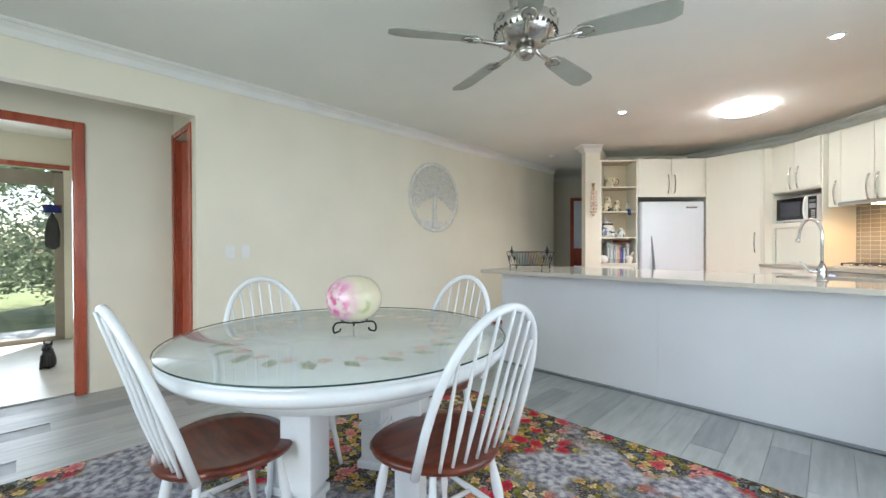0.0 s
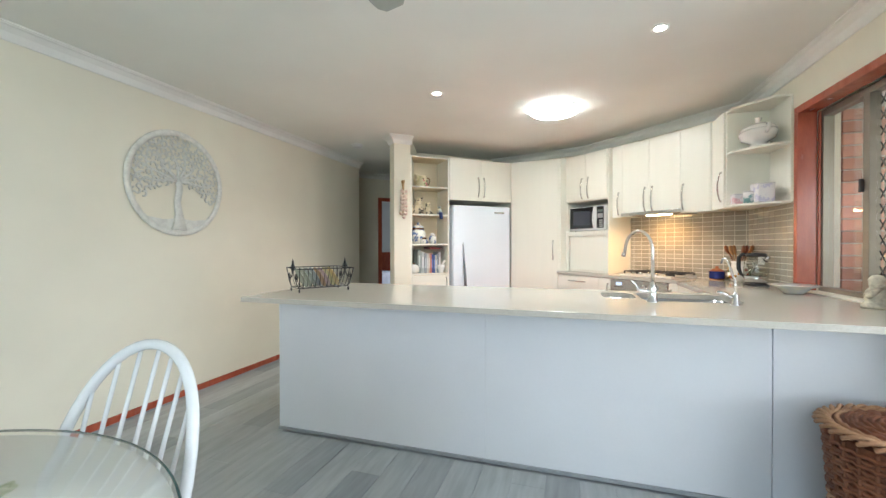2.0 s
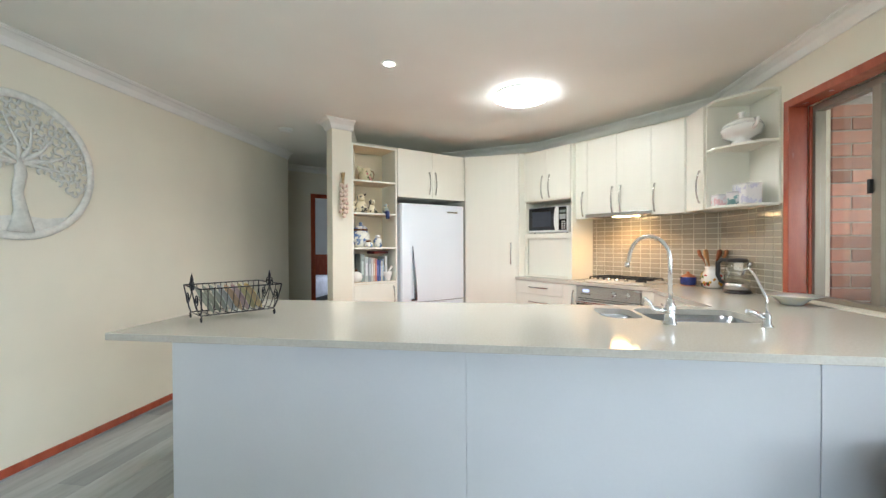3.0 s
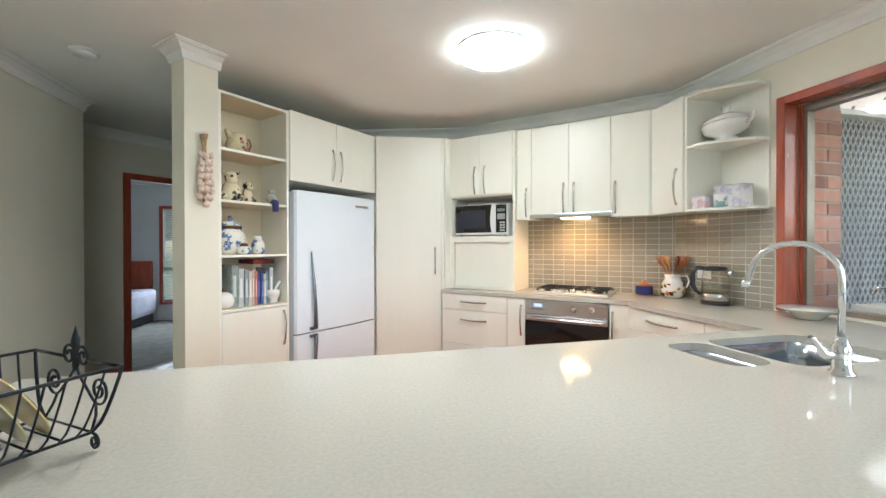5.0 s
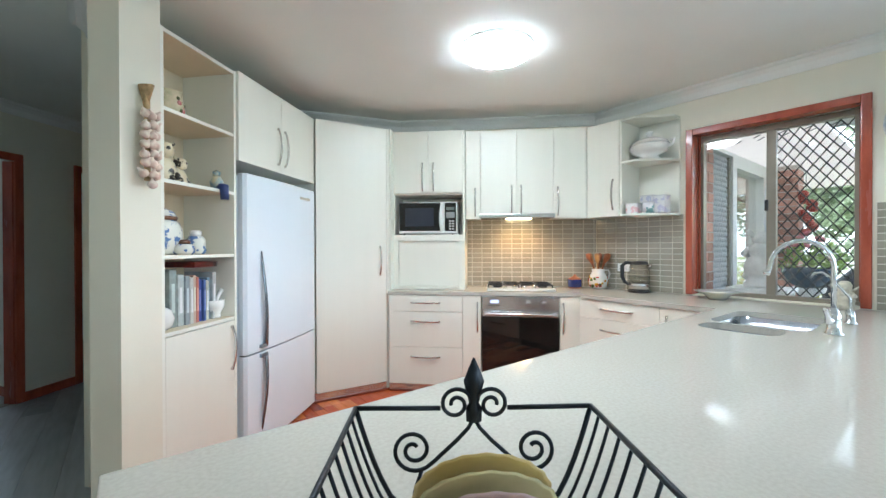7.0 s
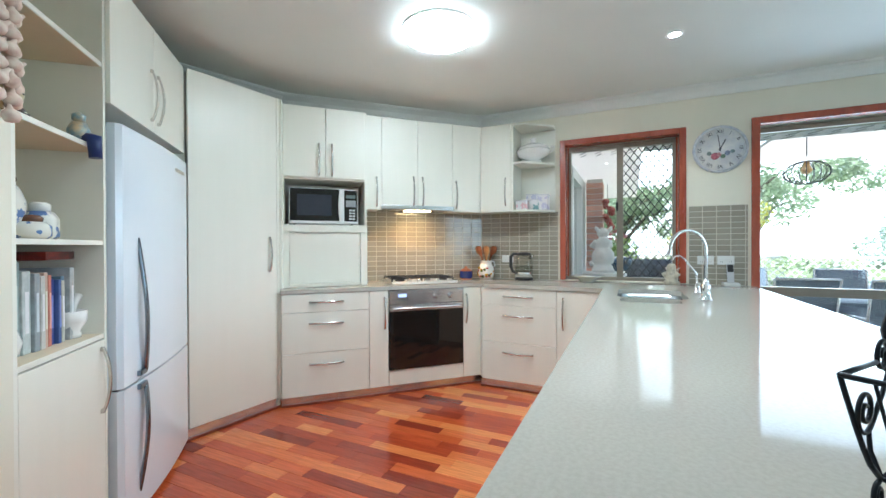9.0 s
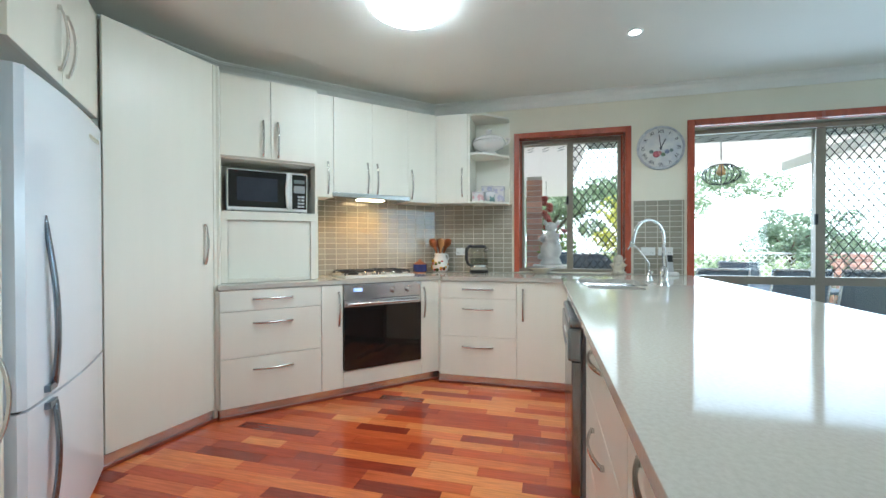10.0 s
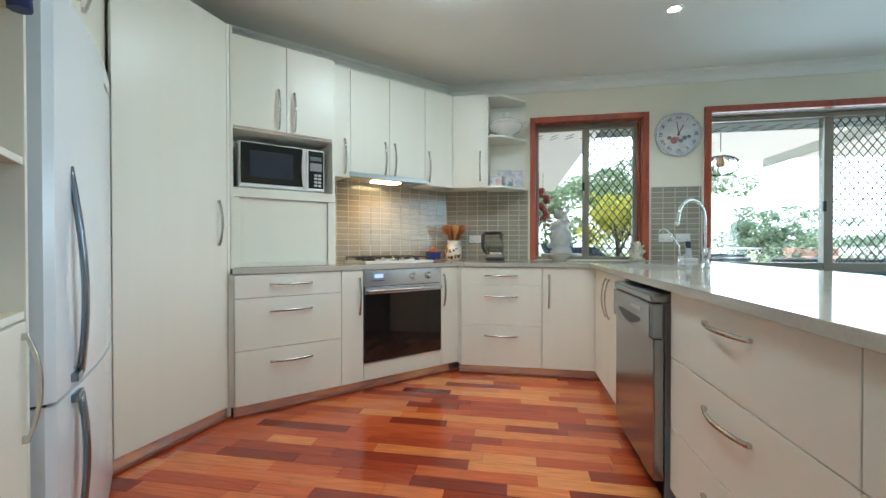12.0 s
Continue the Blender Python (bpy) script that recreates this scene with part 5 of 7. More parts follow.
a0, a1 = diag_s(-3.85), diag_s(-3.262)
b0, b1 = diag_s(-2.86), diag_s(-2.30)
wall("wall_hall", (-5.9, 5.8), (-1.4, 10.3), 0.1, LOW, CEIL, "cream diagonal hall wall with red-cased doors", [(a0, a1, LOW, 2.06), (b0, b1, LOW, 2.06)])
for nm, (p, q) in (("door_5", (a0, a1)), ("door_6", (b0, b1))):
    d_ = setting(nm, box(p, q, 0.04, 0.06, LOW, LOW + 0.006), ALU, "red timber door casing in the hall", DIAG)
    casing("c", d_, p + 0.006, q - 0.006, LOW, 2.054, 0.068, -0.018, 0.0)
    part("reveal", box(p + 0.001, p + 0.016, 0.001, 0.099, LOW + 0.007, 2.053), REDWOOD, d_)
    part("reveal", box(q - 0.016, q - 0.001, 0.001, 0.099, LOW + 0.007, 2.053), REDWOOD, d_)
lf_ = part("leaf", box(0.0, 0.74, 0.0, 0.036, LOW + 0.01, 2.05, 0.003), REDWOOD, d_, "red stained door leaf standing open", DIAG.inverted() @ pose(-2.74, 9.12, 0, 0, 0, 96))
part("door_handle", tube(bmesh.new(), [(0.06, 0.0, 0.95), (0.06, -0.05, 0.95), (0.14, -0.055, 0.95)], 0.009, 8), bpy.data.materials["brass"], lf_, "brass lever handle")
for s0, s1 in ((0.0, a0 - 0.064), (a1 + 0.064, b0 - 0.064), (b1 + 0.064, 6.3)):
    setting("baseboard_hall", box(s0, s1, -0.016, -0.0005, LOW, LOW + 0.085, 0.004), REDWOOD, "red stained timber skirting board", DIAG)
wall("wall_hall_west", (-5.9, 5.8), (WEST - 0.1, 5.8), 0.1, LOW, CEIL, "cream hall wall")
wall("wall_hall_end", (-1.4, 10.3), (-1.5, 7.28), 0.1, LOW, CEIL, "cream hall end wall")
cornice("cornice_hall", [(-5.85, 5.85), (-1.45, 10.25)])
CARPET = mat("grey_beige_carpet", (0.36, 0.35, 0.31), 0.95, var=0.1, scale=8, bump=0.6, bscale=300)
PALEW = mat("pale_bedroom_paint", (0.72, 0.72, 0.72), 0.65, var=0.03, scale=2)
setting("floor_bedroom", poly([(-8.3, 11.4), (-8.3, 8.0), (-5.9, 5.95), (-1.5, 10.35), (-1.5, 11.4)], LOW - 0.003, LOW + 0.006), CARPET, "pale grey-beige bedroom carpet")
wall("wall_bedroom_north", (-8.3, 11.4), (-1.2, 11.4), 0.12, LOW, CEIL, "pale bedroom wall with a window", [(8.3 - 4.88, 8.3 - 4.10, 0.27, 2.03)], PALEW)
wall("wall_bedroom_west", (-8.3, 6.0), (-8.3, 11.4), 0.12, LOW, CEIL, "pale bedroom wall", (), PALEW)
wall("wall_bedroom_south", (-8.3, 6.0), (-5.95, 5.8), -0.1, LOW, CEIL, "pale bedroom wall", (), PALEW)
wall("wall_bedroom_east", (-3.30, 8.62), (-3.70, 9.33), -0.08, LOW, CEIL, "cream bedroom wall beside the door")
wall("wall_bedroom_return", (-3.70, 9.33), (-3.30, 11.4), -0.08, LOW, CEIL, "pale bedroom wall", (), PALEW)
BE = pose(-3.30, 8.62, 0, 0, 0, math.degrees(math.atan2(0.71, -0.40)))
setting("baseboard_bedroom", box(0.02, 0.83, 0.0005, 0.016, LOW + 0.0065, LOW + 0.09, 0.004), REDWOOD, "red stained timber skirting board", BE)
bw = setting("window_2", box(-4.88, -4.10, 11.44, 11.50, 0.2705, 0.31), ALU, "bedroom window with white venetian blinds and a red timber casing")
part("jamb", box(-4.94, -4.88, 11.38, 11.40 - 0.0005, 0.22, 2.09, 0.004), REDWOOD, bw)
part("jamb", box(-4.10, -4.04, 11.38, 11.40 - 0.0005, 0.22, 2.09, 0.004), REDWOOD, bw)
part("head", box(-4.88, -4.10, 11.38, 11.40 - 0.0005, 2.03, 2.09, 0.004), REDWOOD, bw)
part("sill", box(-4.88, -4.10, 11.36, 11.40 - 0.0005, 0.22, 0.27, 0.004), REDWOOD, bw)
part("mid_rail", box(-4.88, -4.10, 11.44, 11.50, 0.86, 0.92), ALU, bw)
p_ = part("pane", box(-4.88, -4.10, 11.47, 11.475, 0.311, 0.859), GLASS, bw, "clear pane")
p_.visible_shadow = False
p_ = part("pane", box(-4.88, -4.10, 11.47, 11.475, 0.921, 2.03), GLASS, bw, "clear pane")
p_.visible_shadow = False
bl = thing("venetian_blind", pose(-4.49, 11.42, 0), "white venetian blind with slats half open", "blind")
BLINDM = leafmat("white_blind_slat", (0.78, 0.80, 0.82), (0.74, 0.76, 0.78))
slat = mesh_of("slat", box(-0.385, 0.385, -0.022, 0.022, -0.001, 0.001), BLINDM)
for k in range(40):
    share("slat", slat, bl, pose(0, 0, 0.32 + 0.0425 * k, 48))
part("headrail", box(-0.385, 0.385, -0.018, 0.018, 1.99, 2.028), WHITEPLASTIC, bl)
bed = thing("bed", pose(-5.72, 10.3, LOW + 0.0065), "bed with a white cover and a dark red timber headboard", "bed")
COVER = mat("white_bedspread", (0.50, 0.50, 0.58), 0.9, var=0.08, scale=6, bump=0.4, bscale=30)
part("base", box(-0.85, 0.72, -0.98, 0.98, 0.04, 0.26, 0.02), BLACK, bed)
part("cover", box(-0.9, 0.78, -1.02, 1.02, 0.16, 0.62, 0.09), COVER, bed)
part("headboard", box(-0.95, 0.68, 1.03, 1.08, 0.0, 1.13, 0.02), REDWOOD, bed, "dark red timber headboard")
bf = thing("bedroom_fan", pose(-5.15, 9.9, 0), "white ceiling fan in the bedroom, at rest", "ceiling fan")
part("hub", lathe([(0.05, 2.24), (0.11, 2.26), (0.11, 2.33), (0.03, 2.36), (0.03, 2.5), (0.07, 2.549)], 20), WHITEPLASTIC, bf)
for k in range(4):
    part("blade", box(0.1, 0.62, -0.06, 0.06, -0.003, 0.003, 0.001), WHITEPLASTIC, bf, "", pose(0, 0, 2.30, 0, 0, 20 + 90 * k) @ pose(0, 0, 0, 10))

# ---------------------------------------------------------------- ceiling fittings
OP = glow("opal_lamp_shade", (0.99, 1.0, 0.95), 14.6)
ol = thing("ceiling_light", pose(-0.645, 5.11, CEIL), "round opal oyster ceiling light, lit", "ceiling light")
part("diffuser", lathe([(0.252, -0.020), (0.256, -0.026), (0.232, -0.040), (0.18, -0.053), (0.09, -0.062), (0.0, -0.064)], 48, 0.91, 0.91), OP, ol, "glowing opal glass diffuser")
part("trim_ring", lathe([(0.235, -0.0005), (0.255, -0.0005), (0.258, -0.009), (0.253, -0.0195), (0.235, -0.0195)], 48, 0.91, 0.91, ring=True), WHITEPLASTIC, ol)
DL = glow("downlight_lens", (1.0, 0.96, 0.9), 30)
for x, y in ((-1.60, 4.38), (0.02, 3.80)):
    d = thing("downlight", pose(x, y, CEIL), "recessed white LED downlight, lit", "downlight", "kitchen downlights")
    part("bezel", lathe([(0.033, -0.001), (0.05, -0.001), (0.052, -0.005), (0.035, -0.008)], 24, ring=True), WHITEPLASTIC, d)
    part("lens", lathe([(0.0, -0.006), (0.032, -0.006), (0.032, -0.003), (0.0, -0.003)], 20), DL, d, "glowing lens")
sm = thing("smoke_alarm", pose(-3.15, 5.74, CEIL), "round white smoke alarm on the ceiling", "smoke alarm")
part("base", lathe([(0.075, -0.001), (0.078, -0.012), (0.07, -0.018)], 28), WHITEPLASTIC, sm)
part("cover", lathe([(0.064, -0.0185), (0.058, -0.034), (0.04, -0.040), (0.0, -0.042)], 28), WHITEPLASTIC, sm)

# ---------------------------------------------------------------- out of doors
GRASS = mat("lawn", (0.10, 0.15, 0.035), 0.95, var=0.4, scale=3, col2=(0.19, 0.20, 0.07), bump=0.6, bscale=90)
PAVE = mat("concrete_paving", (0.42, 0.39, 0.34), 0.8, var=0.12, scale=3, bump=0.2, bscale=80)
gr = bmesh.new()
for x0, x1, y0, y1 in ((EAST + 0.24, 120, -120, 120), (-120, -7.38, -120, 120), (-7.38, EAST + 0.24, 12.6, 120), (-7.38, EAST + 0.24, -120, -2.41)):
    bx(gr, x0, x1, y0, y1, -0.5, -0.22)
setting("ground", gr, GRASS, "green lawn round the house")
setting("pavement", box(EAST + 0.245, 5.6, -3.0, 7.5, -0.219, -0.13), PAVE, "pale concrete patio slab")
SOFF = mat("white_soffit", (0.80, 0.80, 0.78), 0.6, var=0.03, scale=3)


def roofing(name, opaque):
    """White sheet that lets part of the daylight through."""
    m = bpy.data.materials.new(name)
    m.use_nodes = True
    t = m.node_tree
    through_light, mx, b = t.nodes.new("ShaderNodeBsdfTranslucent"), t.nodes.new("ShaderNodeMixShader"), t.nodes["Principled BSDF"]
    through_light.inputs[0].default_value = (0.95, 0.87, 0.79, 1)
    b.inputs["Roughness"].default_value = 0.6
    t.links.new(through_light.outputs[0], mx.inputs[1])
    t.links.new(b.outputs[0], mx.inputs[2])
    mx.inputs[0].default_value = opaque
    t.links.new(mx.outputs[0], t.nodes["Material Output"].inputs[0])
    return m


TRANS, LINED = roofing("translucent_roofing", 0.5), roofing("lined_roof_sheet", 0.64)
rf = setting("roof", box(EAST + 0.245, 6.4, 3.93, 9.0, 2.24, 2.246), LINED, "white lined patio ceiling")
setting("trim_eave", box(EAST + 0.245, 1.98, -3.0, 3.925, 2.24, 2.32), SOFF, "white eave soffit with vent slots")
slot = mesh_of("vent_slot", box(-0.06, 0.06, -0.008, 0.008, -0.002, 0), BLACK)
for j in range(46):
    for i in range(2):
        share("vent_slot", slot, rf, pose(1.79 + 0.12 * i, -2.4 + 0.165 * j, 2.2395, 0, 0, 35))
setting("roof_patio", box(1.985, 4.9, -2.0, 2.745, 2.50, 2.506), TRANS, "translucent white patio roofing")
for yy in (-1.2, 0.6, 2.66):
    solid("patio_beam", box(1.985, 4.9, yy, yy + 0.045, 2.36, 2.499, 0.003), SOFF, Matrix(), "white timber patio beam", "beam", "patio beams")
for yy in (-1.2, 2.66):
    solid("patio_post", box(4.80, 4.89, yy - 0.02, yy + 0.07, -0.13, 2.359, 0.004), SOFF, Matrix(), "white timber patio post", "post", "patio posts")
wing = wall("wall_wing", (1.60, 4.70), (4.2, 4.70), 0.18, -0.13, 2.235, "white rendered wing wall with a screen door and a window", [(0.0, 0.76, -0.13, 2.2), (0.88, 1.85, 0.5, 2.1)], SOFF)
sd = setting("door_7", box(1.603, 2.357, 4.72, 4.76, -0.13, -0.07), ALU, "grey diamond-mesh security screen door in the wing")
part("stile", box(1.603, 1.645, 4.72, 4.76, -0.069, 2.19), ALU, sd)
part("stile", box(2.315, 2.357, 4.72, 4.76, -0.069, 2.19), ALU, sd)
part("screen", diamond(bmesh.new(), 1.646, 2.314, -0.069, 2.19, 4.74, 0.05, 0.10, 0.005), mat("grey_screen", (0.74, 0.76, 0.77), 0.5), sd, "grey diamond mesh")
# flat sheet whose grey-blue colour stands in for the shade behind the mesh
part("shade_backing", box(1.604, 2.356, 4.77, 4.78, -0.069, 2.19), mat("doorway_shade", (0.20, 0.25, 0.28), 0.6), sd)
ww = setting("window_3", box(2.481, 3.449, 4.76, 4.80, 0.5, 0.54), ALU, "wing window with a view of the garden")
p_ = part("pane", box(2.481, 3.449, 4.775, 4.78, 0.541, 2.1), GLASS, ww)
p_.visible_shadow = False

# white figure ornament on a stand outside the kitchen window
STAT = mat("white_garden_cement", (0.82, 0.82, 0.80), 0.7, var=0.08, scale=12, bump=0.2, bscale=60)
bm = lathe([(0.17, 0.0), (0.17, 0.05), (0.15, 0.06), (0.15, 0.10), (0.12, 0.11), (0.155, 0.16), (0.172, 0.23), (0.165, 0.30), (0.12, 0.37), (0.10, 0.39), (0.125, 0.44), (0.12, 0.50), (0.07, 0.54), (0.055, 0.56)], 26)
lathe([(0.0, 0.0), (0.06, 0.015), (0.09, 0.06), (0.085, 0.11), (0.05, 0.15), (0.0, 0.165)], 22, 1.1, 1.0, bm, (0.0, 0.0, 0.54))
for sx in (1, -1):
    tube(bm, [(0.0, sx * 0.11, 0.49), (0.06, sx * 0.15, 0.42), (0.13, sx * 0.08, 0.40), (0.15, sx * 0.02, 0.45)], [0.04, 0.042, 0.036, 0.03], 10)
    tube(bm, [(-0.01, sx * 0.07, 0.64), (-0.02, sx * 0.12, 0.69), (-0.02, sx * 0.13, 0.73)], [0.03, 0.032, 0.012], 8)
    tube(bm, [(0.10, sx * 0.08, 0.15), (0.19, sx * 0.09, 0.13), (0.22, sx * 0.05, 0.15)], [0.06, 0.05, 0.03], 10)
solid("garden_statue", bm, STAT, pose(1.66, 4.31, 0.9502, 0, 0, 30) @ Matrix.Scale(0.66, 4), "rounded white cement garden ornament outside the window", "statue")
ps = thing("plant_stand", pose(1.66, 4.30, -0.13), "pale square stand under the garden ornament", "stand")
part("top", box(-0.2, 0.2, -0.2, 0.2, 1.04, 1.079, 0.005), SOFF, ps)
for x in (-0.16, 0.16):
    for y in (-0.16, 0.16):
        part("leg", box(x - 0.02, x + 0.02, y - 0.02, y + 0.02, 0.0, 1.0395), SOFF, ps)
tg = thing("hanging_ornament", pose(3.66, 4.36, 1.47), "string of red hanging flowers on the brick pier", "ornament")
rng = random.Random(3)
REDF = mat("red_paper_flower", (0.45, 0.07, 0.05), 0.8, var=0.2, scale=20)
part("cord", tube(bmesh.new(), [(0, 0, 0.0), (0, 0, 0.69)], 0.004, 5), BLACK, tg)
for k in range(9):
    part("flower", lathe([(0.0, -0.05), (0.05, -0.03), (0.06, 0.01), (0.02, 0.04)], 8), REDF, tg, "", pose(rng.uniform(-0.05, 0.05), rng.uniform(-0.06, 0.05), -0.02 + 0.055 * k, rng.uniform(-40, 40), rng.uniform(-40, 40), 0))
# blue planter on a stand, with leaves and pink flowers
PLANTB = mat("blue_glazed_planter", (0.05, 0.10, 0.16), 0.25, var=0.15, scale=12, coat=0.3)
GREENL = leafmat("planter_leaves", (0.20, 0.34, 0.07), (0.34, 0.42, 0.12))
PINKF = mat("pink_petals", (0.62, 0.20, 0.22), 0.7, var=0.2, scale=20)
pl_ = thing("planter", pose(2.95, 4.22, -0.13), "blue glazed planter bowl of leafy flowers on a patio stand", "planter")
part("bowl", lathe([(0.10, 1.0), (0.17, 1.06), (0.215, 1.15), (0.22, 1.20), (0.205, 1.20), (0.15, 1.14), (0.0, 1.12)], 28), PLANTB, pl_)
part("stand", lathe([(0.17, 0.0), (0.17, 0.03), (0.05, 0.06), (0.045, 0.90), (0.13, 0.96), (0.14, 0.999)], 20), SOFF, pl_, "pale turned stand")
rng = random.Random(17)
bm = bmesh.new()
for k in range(240):
    a, e, ln = rng.uniform(0, 6.28), rng.uniform(0.05, 1.35), rng.uniform(0.12, 0.34)
    c = Vector((math.cos(a) * math.cos(e) * ln, math.sin(a) * math.cos(e) * ln, 1.17 + math.sin(e) * ln))
    u1 = Vector((rng.gauss(0, 1), rng.gauss(0, 1), rng.gauss(0, 0.7))).normalized() * 0.04
    u2 = u1.cross(Vector((rng.gauss(0, 1), rng.gauss(0, 1), rng.gauss(0, 1)))).normalized() * 0.02
    bm.faces.new([bm.verts.new(c - u1), bm.verts.new(c + u2), bm.verts.new(c + u1), bm.verts.new(c - u2)])
lv = part("leaves", bm, GREENL, pl_)
tagged(lv, kind="stuff")
for k in range(9):
    a, ln = rng.uniform(0, 6.28), rng.uniform(0.08, 0.22)
    part("flower", lathe([(0.0, -0.02), (0.035, -0.005), (0.045, 0.012), (0.015, 0.02)], 9), PINKF, pl_, "", pose(ln * math.cos(a), ln * math.sin(a), rng.uniform(1.38, 1.60), rng.uniform(-50, 50), rng.uniform(-50, 50), 0))
cb = thing("covered_barbecue", pose(4.5, 3.75, -0.13, 0, 0, 8), "barbecue under a dark grey fitted cover on the patio", "barbecue")
COVERB = mat("charcoal_cover_cloth", (0.07, 0.08, 0.09), 0.75, var=0.2, scale=5, bump=0.3, bscale=30)
bm = bmesh.new()
rows = []
for z, wx, wy in ((0.04, 0.33, 0.62), (0.60, 0.32, 0.60), (0.90, 0.31, 0.58), (1.02, 0.27, 0.42), (1.12, 0.18, 0.34), (1.14, 0.08, 0.28)):
    rows.append([bm.verts.new((x, y, z)) for x, y in rounded(-wx, wx, -wy, wy, min(0.06, wx * 0.6), 4)])
for p, q in zip(rows, rows[1:]):
    for k in range(len(p)):
        bm.faces.new([p[k], p[(k + 1) % len(p)], q[(k + 1) % len(p)], q[k]]).smooth = True
bm.faces.new(rows[-1])
bm.faces.new(rows[0][::-1])
part("cover", bm, COVERB, cb)
for y in (-0.5, 0.5):
    for x in (-0.24, 0.24):
        part("wheel", lathe([(0.02, -0.012), (0.038, -0.01), (0.038, 0.01), (0.02, 0.012)], 12), BLACK, cb, "", pose(x, y, 0.038, 90))

# wire pendant
pd_ = thing("pendant_lamp", pose(2.50, 2.39, 0), "black wire oval pendant lamp over the patio", "pendant lamp")
bm = bmesh.new()
for k in range(10):
    a = math.pi * k / 10
    tube(bm, [(0.19 * math.cos(q) * math.cos(a), 0.19 * math.cos(q) * math.sin(a), 1.98 + 0.12 * math.sin(q)) for q in [2 * math.pi * i / 24 for i in range(24)]], 0.004, 4, True)
part("wire_shade", bm, BLACK, pd_, "black wire cage")
part("flex", tube(bmesh.new(), [(0, 0, 2.15), (0, 0, 2.50)], 0.005, 5), BLACK, pd_)
part("bulb", lathe([(0.0, 1.96), (0.04, 1.975), (0.05, 2.01), (0.03, 2.05), (0.02, 2.10)], 14), mat("amber_bulb", (0.7, 0.4, 0.15), 0.1), pd_)
part("rose", lathe([(0.06, 2.47), (0.05, 2.499)], 16), BLACK, pd_)

# outdoor sling chairs and a table
SLING = mat("charcoal_sling_mesh", (0.16, 0.20, 0.25), 0.7, var=0.1, scale=60)


def sling_chair():
    c = thing("outdoor_chair", Matrix(), "charcoal sling-mesh outdoor chair on the patio", "chair", "patio chairs")
    for s in (-0.26, 0.26):
        part("side_frame", tube(bmesh.new(), [(s, 0.30, 0.0), (s, 0.28, 0.42), (s, -0.20, 0.40), (s, -0.34, 1.02)], 0.014, 8), STEEL, c)
        part("back_leg", tube(bmesh.new(), [(s, -0.30, 0.0), (s, -0.16, 0.40)], 0.014, 8), STEEL, c)
        part("arm", tube(bmesh.new(), [(s, 0.27, 0.62), (s, -0.26, 0.64)], 0.016, 8), STEEL, c)
        part("arm_post", tube(bmesh.new(), [(s, 0.28, 0.40), (s, 0.27, 0.62)], 0.012, 8), STEEL, c)
    part("seat", box(-0.25, 0.25, -0.20, 0.29, 0.405, 0.415), SLING, c)
    part("backrest", box(-0.25, 0.25, -0.004, 0.004, 0.0, 0.62), SLING, c, "", pose(0, -0.205, 0.41, 12.5))
    part("top_rail", tube(bmesh.new(), [(-0.26, -0.345, 1.02), (0.26, -0.345, 1.02)], 0.014, 8), STEEL, c)
    return c


ch = sling_chair()
ch.matrix_basis = pose(2.55, 2.50, -0.13, 0, 0, -85)
for x, y, tn_ in ((2.55, 1.74, -90), (2.6, 1.05, -95), (4.0, 2.5, 95), (4.0, 1.5, 85)):
    copy_thing(ch, pose(x, y, -0.13, 0, 0, tn_))
ot = thing("outdoor_table", pose(3.3, 1.9, -0.13), "long dark outdoor table on the patio", "table")
part("top", box(-0.45, 0.45, -1.1, 1.1, 0.70, 0.735, 0.005), SLING, ot)
for x in (-0.38, 0.38):
    for y in (-1.0, 1.0):
        part("leg", box(x - 0.025, x + 0.025, y - 0.025, y + 0.025, 0.0, 0.699), STEEL, ot)

# added glowing screen far beyond the garden, standing in for the blown-out white sky
SKYGLOW = glow("white_sky_glow", (0.97, 0.99, 1.0), 0.38)
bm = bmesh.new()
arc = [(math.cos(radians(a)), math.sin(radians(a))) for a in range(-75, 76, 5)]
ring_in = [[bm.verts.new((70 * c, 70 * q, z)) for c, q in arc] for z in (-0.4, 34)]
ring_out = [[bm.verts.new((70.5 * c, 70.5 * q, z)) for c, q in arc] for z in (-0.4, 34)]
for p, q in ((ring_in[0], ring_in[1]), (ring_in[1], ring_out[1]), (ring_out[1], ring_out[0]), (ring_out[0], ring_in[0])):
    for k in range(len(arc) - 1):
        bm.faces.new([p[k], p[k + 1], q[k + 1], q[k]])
setting("backdrop", bm, SKYGLOW, "added glowing white backdrop standing in for the blown-out sky")

# lattice fence
LATT = mat("white_lattice_paint", (0.70, 0.69, 0.66), 0.6, var=0.08, scale=10)
fe = thing("lattice_fence", pose(8.6, -10, -0.22, 0, 0, 90), "white diamond lattice garden fence", "fence")
for k in range(12):
    bm = diamond(bmesh.new(), 2.0 * k + 0.05, 2.0 * k + 1.95, 0.1, 1.15, 0, 0.16, 0.16, 0.012)
    pn_ = part("lattice_panel", bm, LATT, fe)
    part("post", box(2.0 * k - 0.05, 2.0 * k + 0.05, -0.05, 0.05, 0.0, 1.3, 0.004), LATT, fe)
    part("rail", box(2.0 * k + 0.051, 2.0 * k + 1.949, -0.025, 0.025, 1.15, 1.2), LATT, fe)


# trees and shrubs: tapered trunks, limbs and crowns of many small leaf clumps
LEAF1 = leafmat("green_foliage", (0.24, 0.31, 0.16), (0.34, 0.38, 0.24))
LEAF2 = leafmat("yellow_foliage", (0.58, 0.52, 0.05), (0.42, 0.42, 0.08))
LEAF3 = leafmat("dark_foliage", (0.20, 0.28, 0.17), (0.30, 0.35, 0.24))
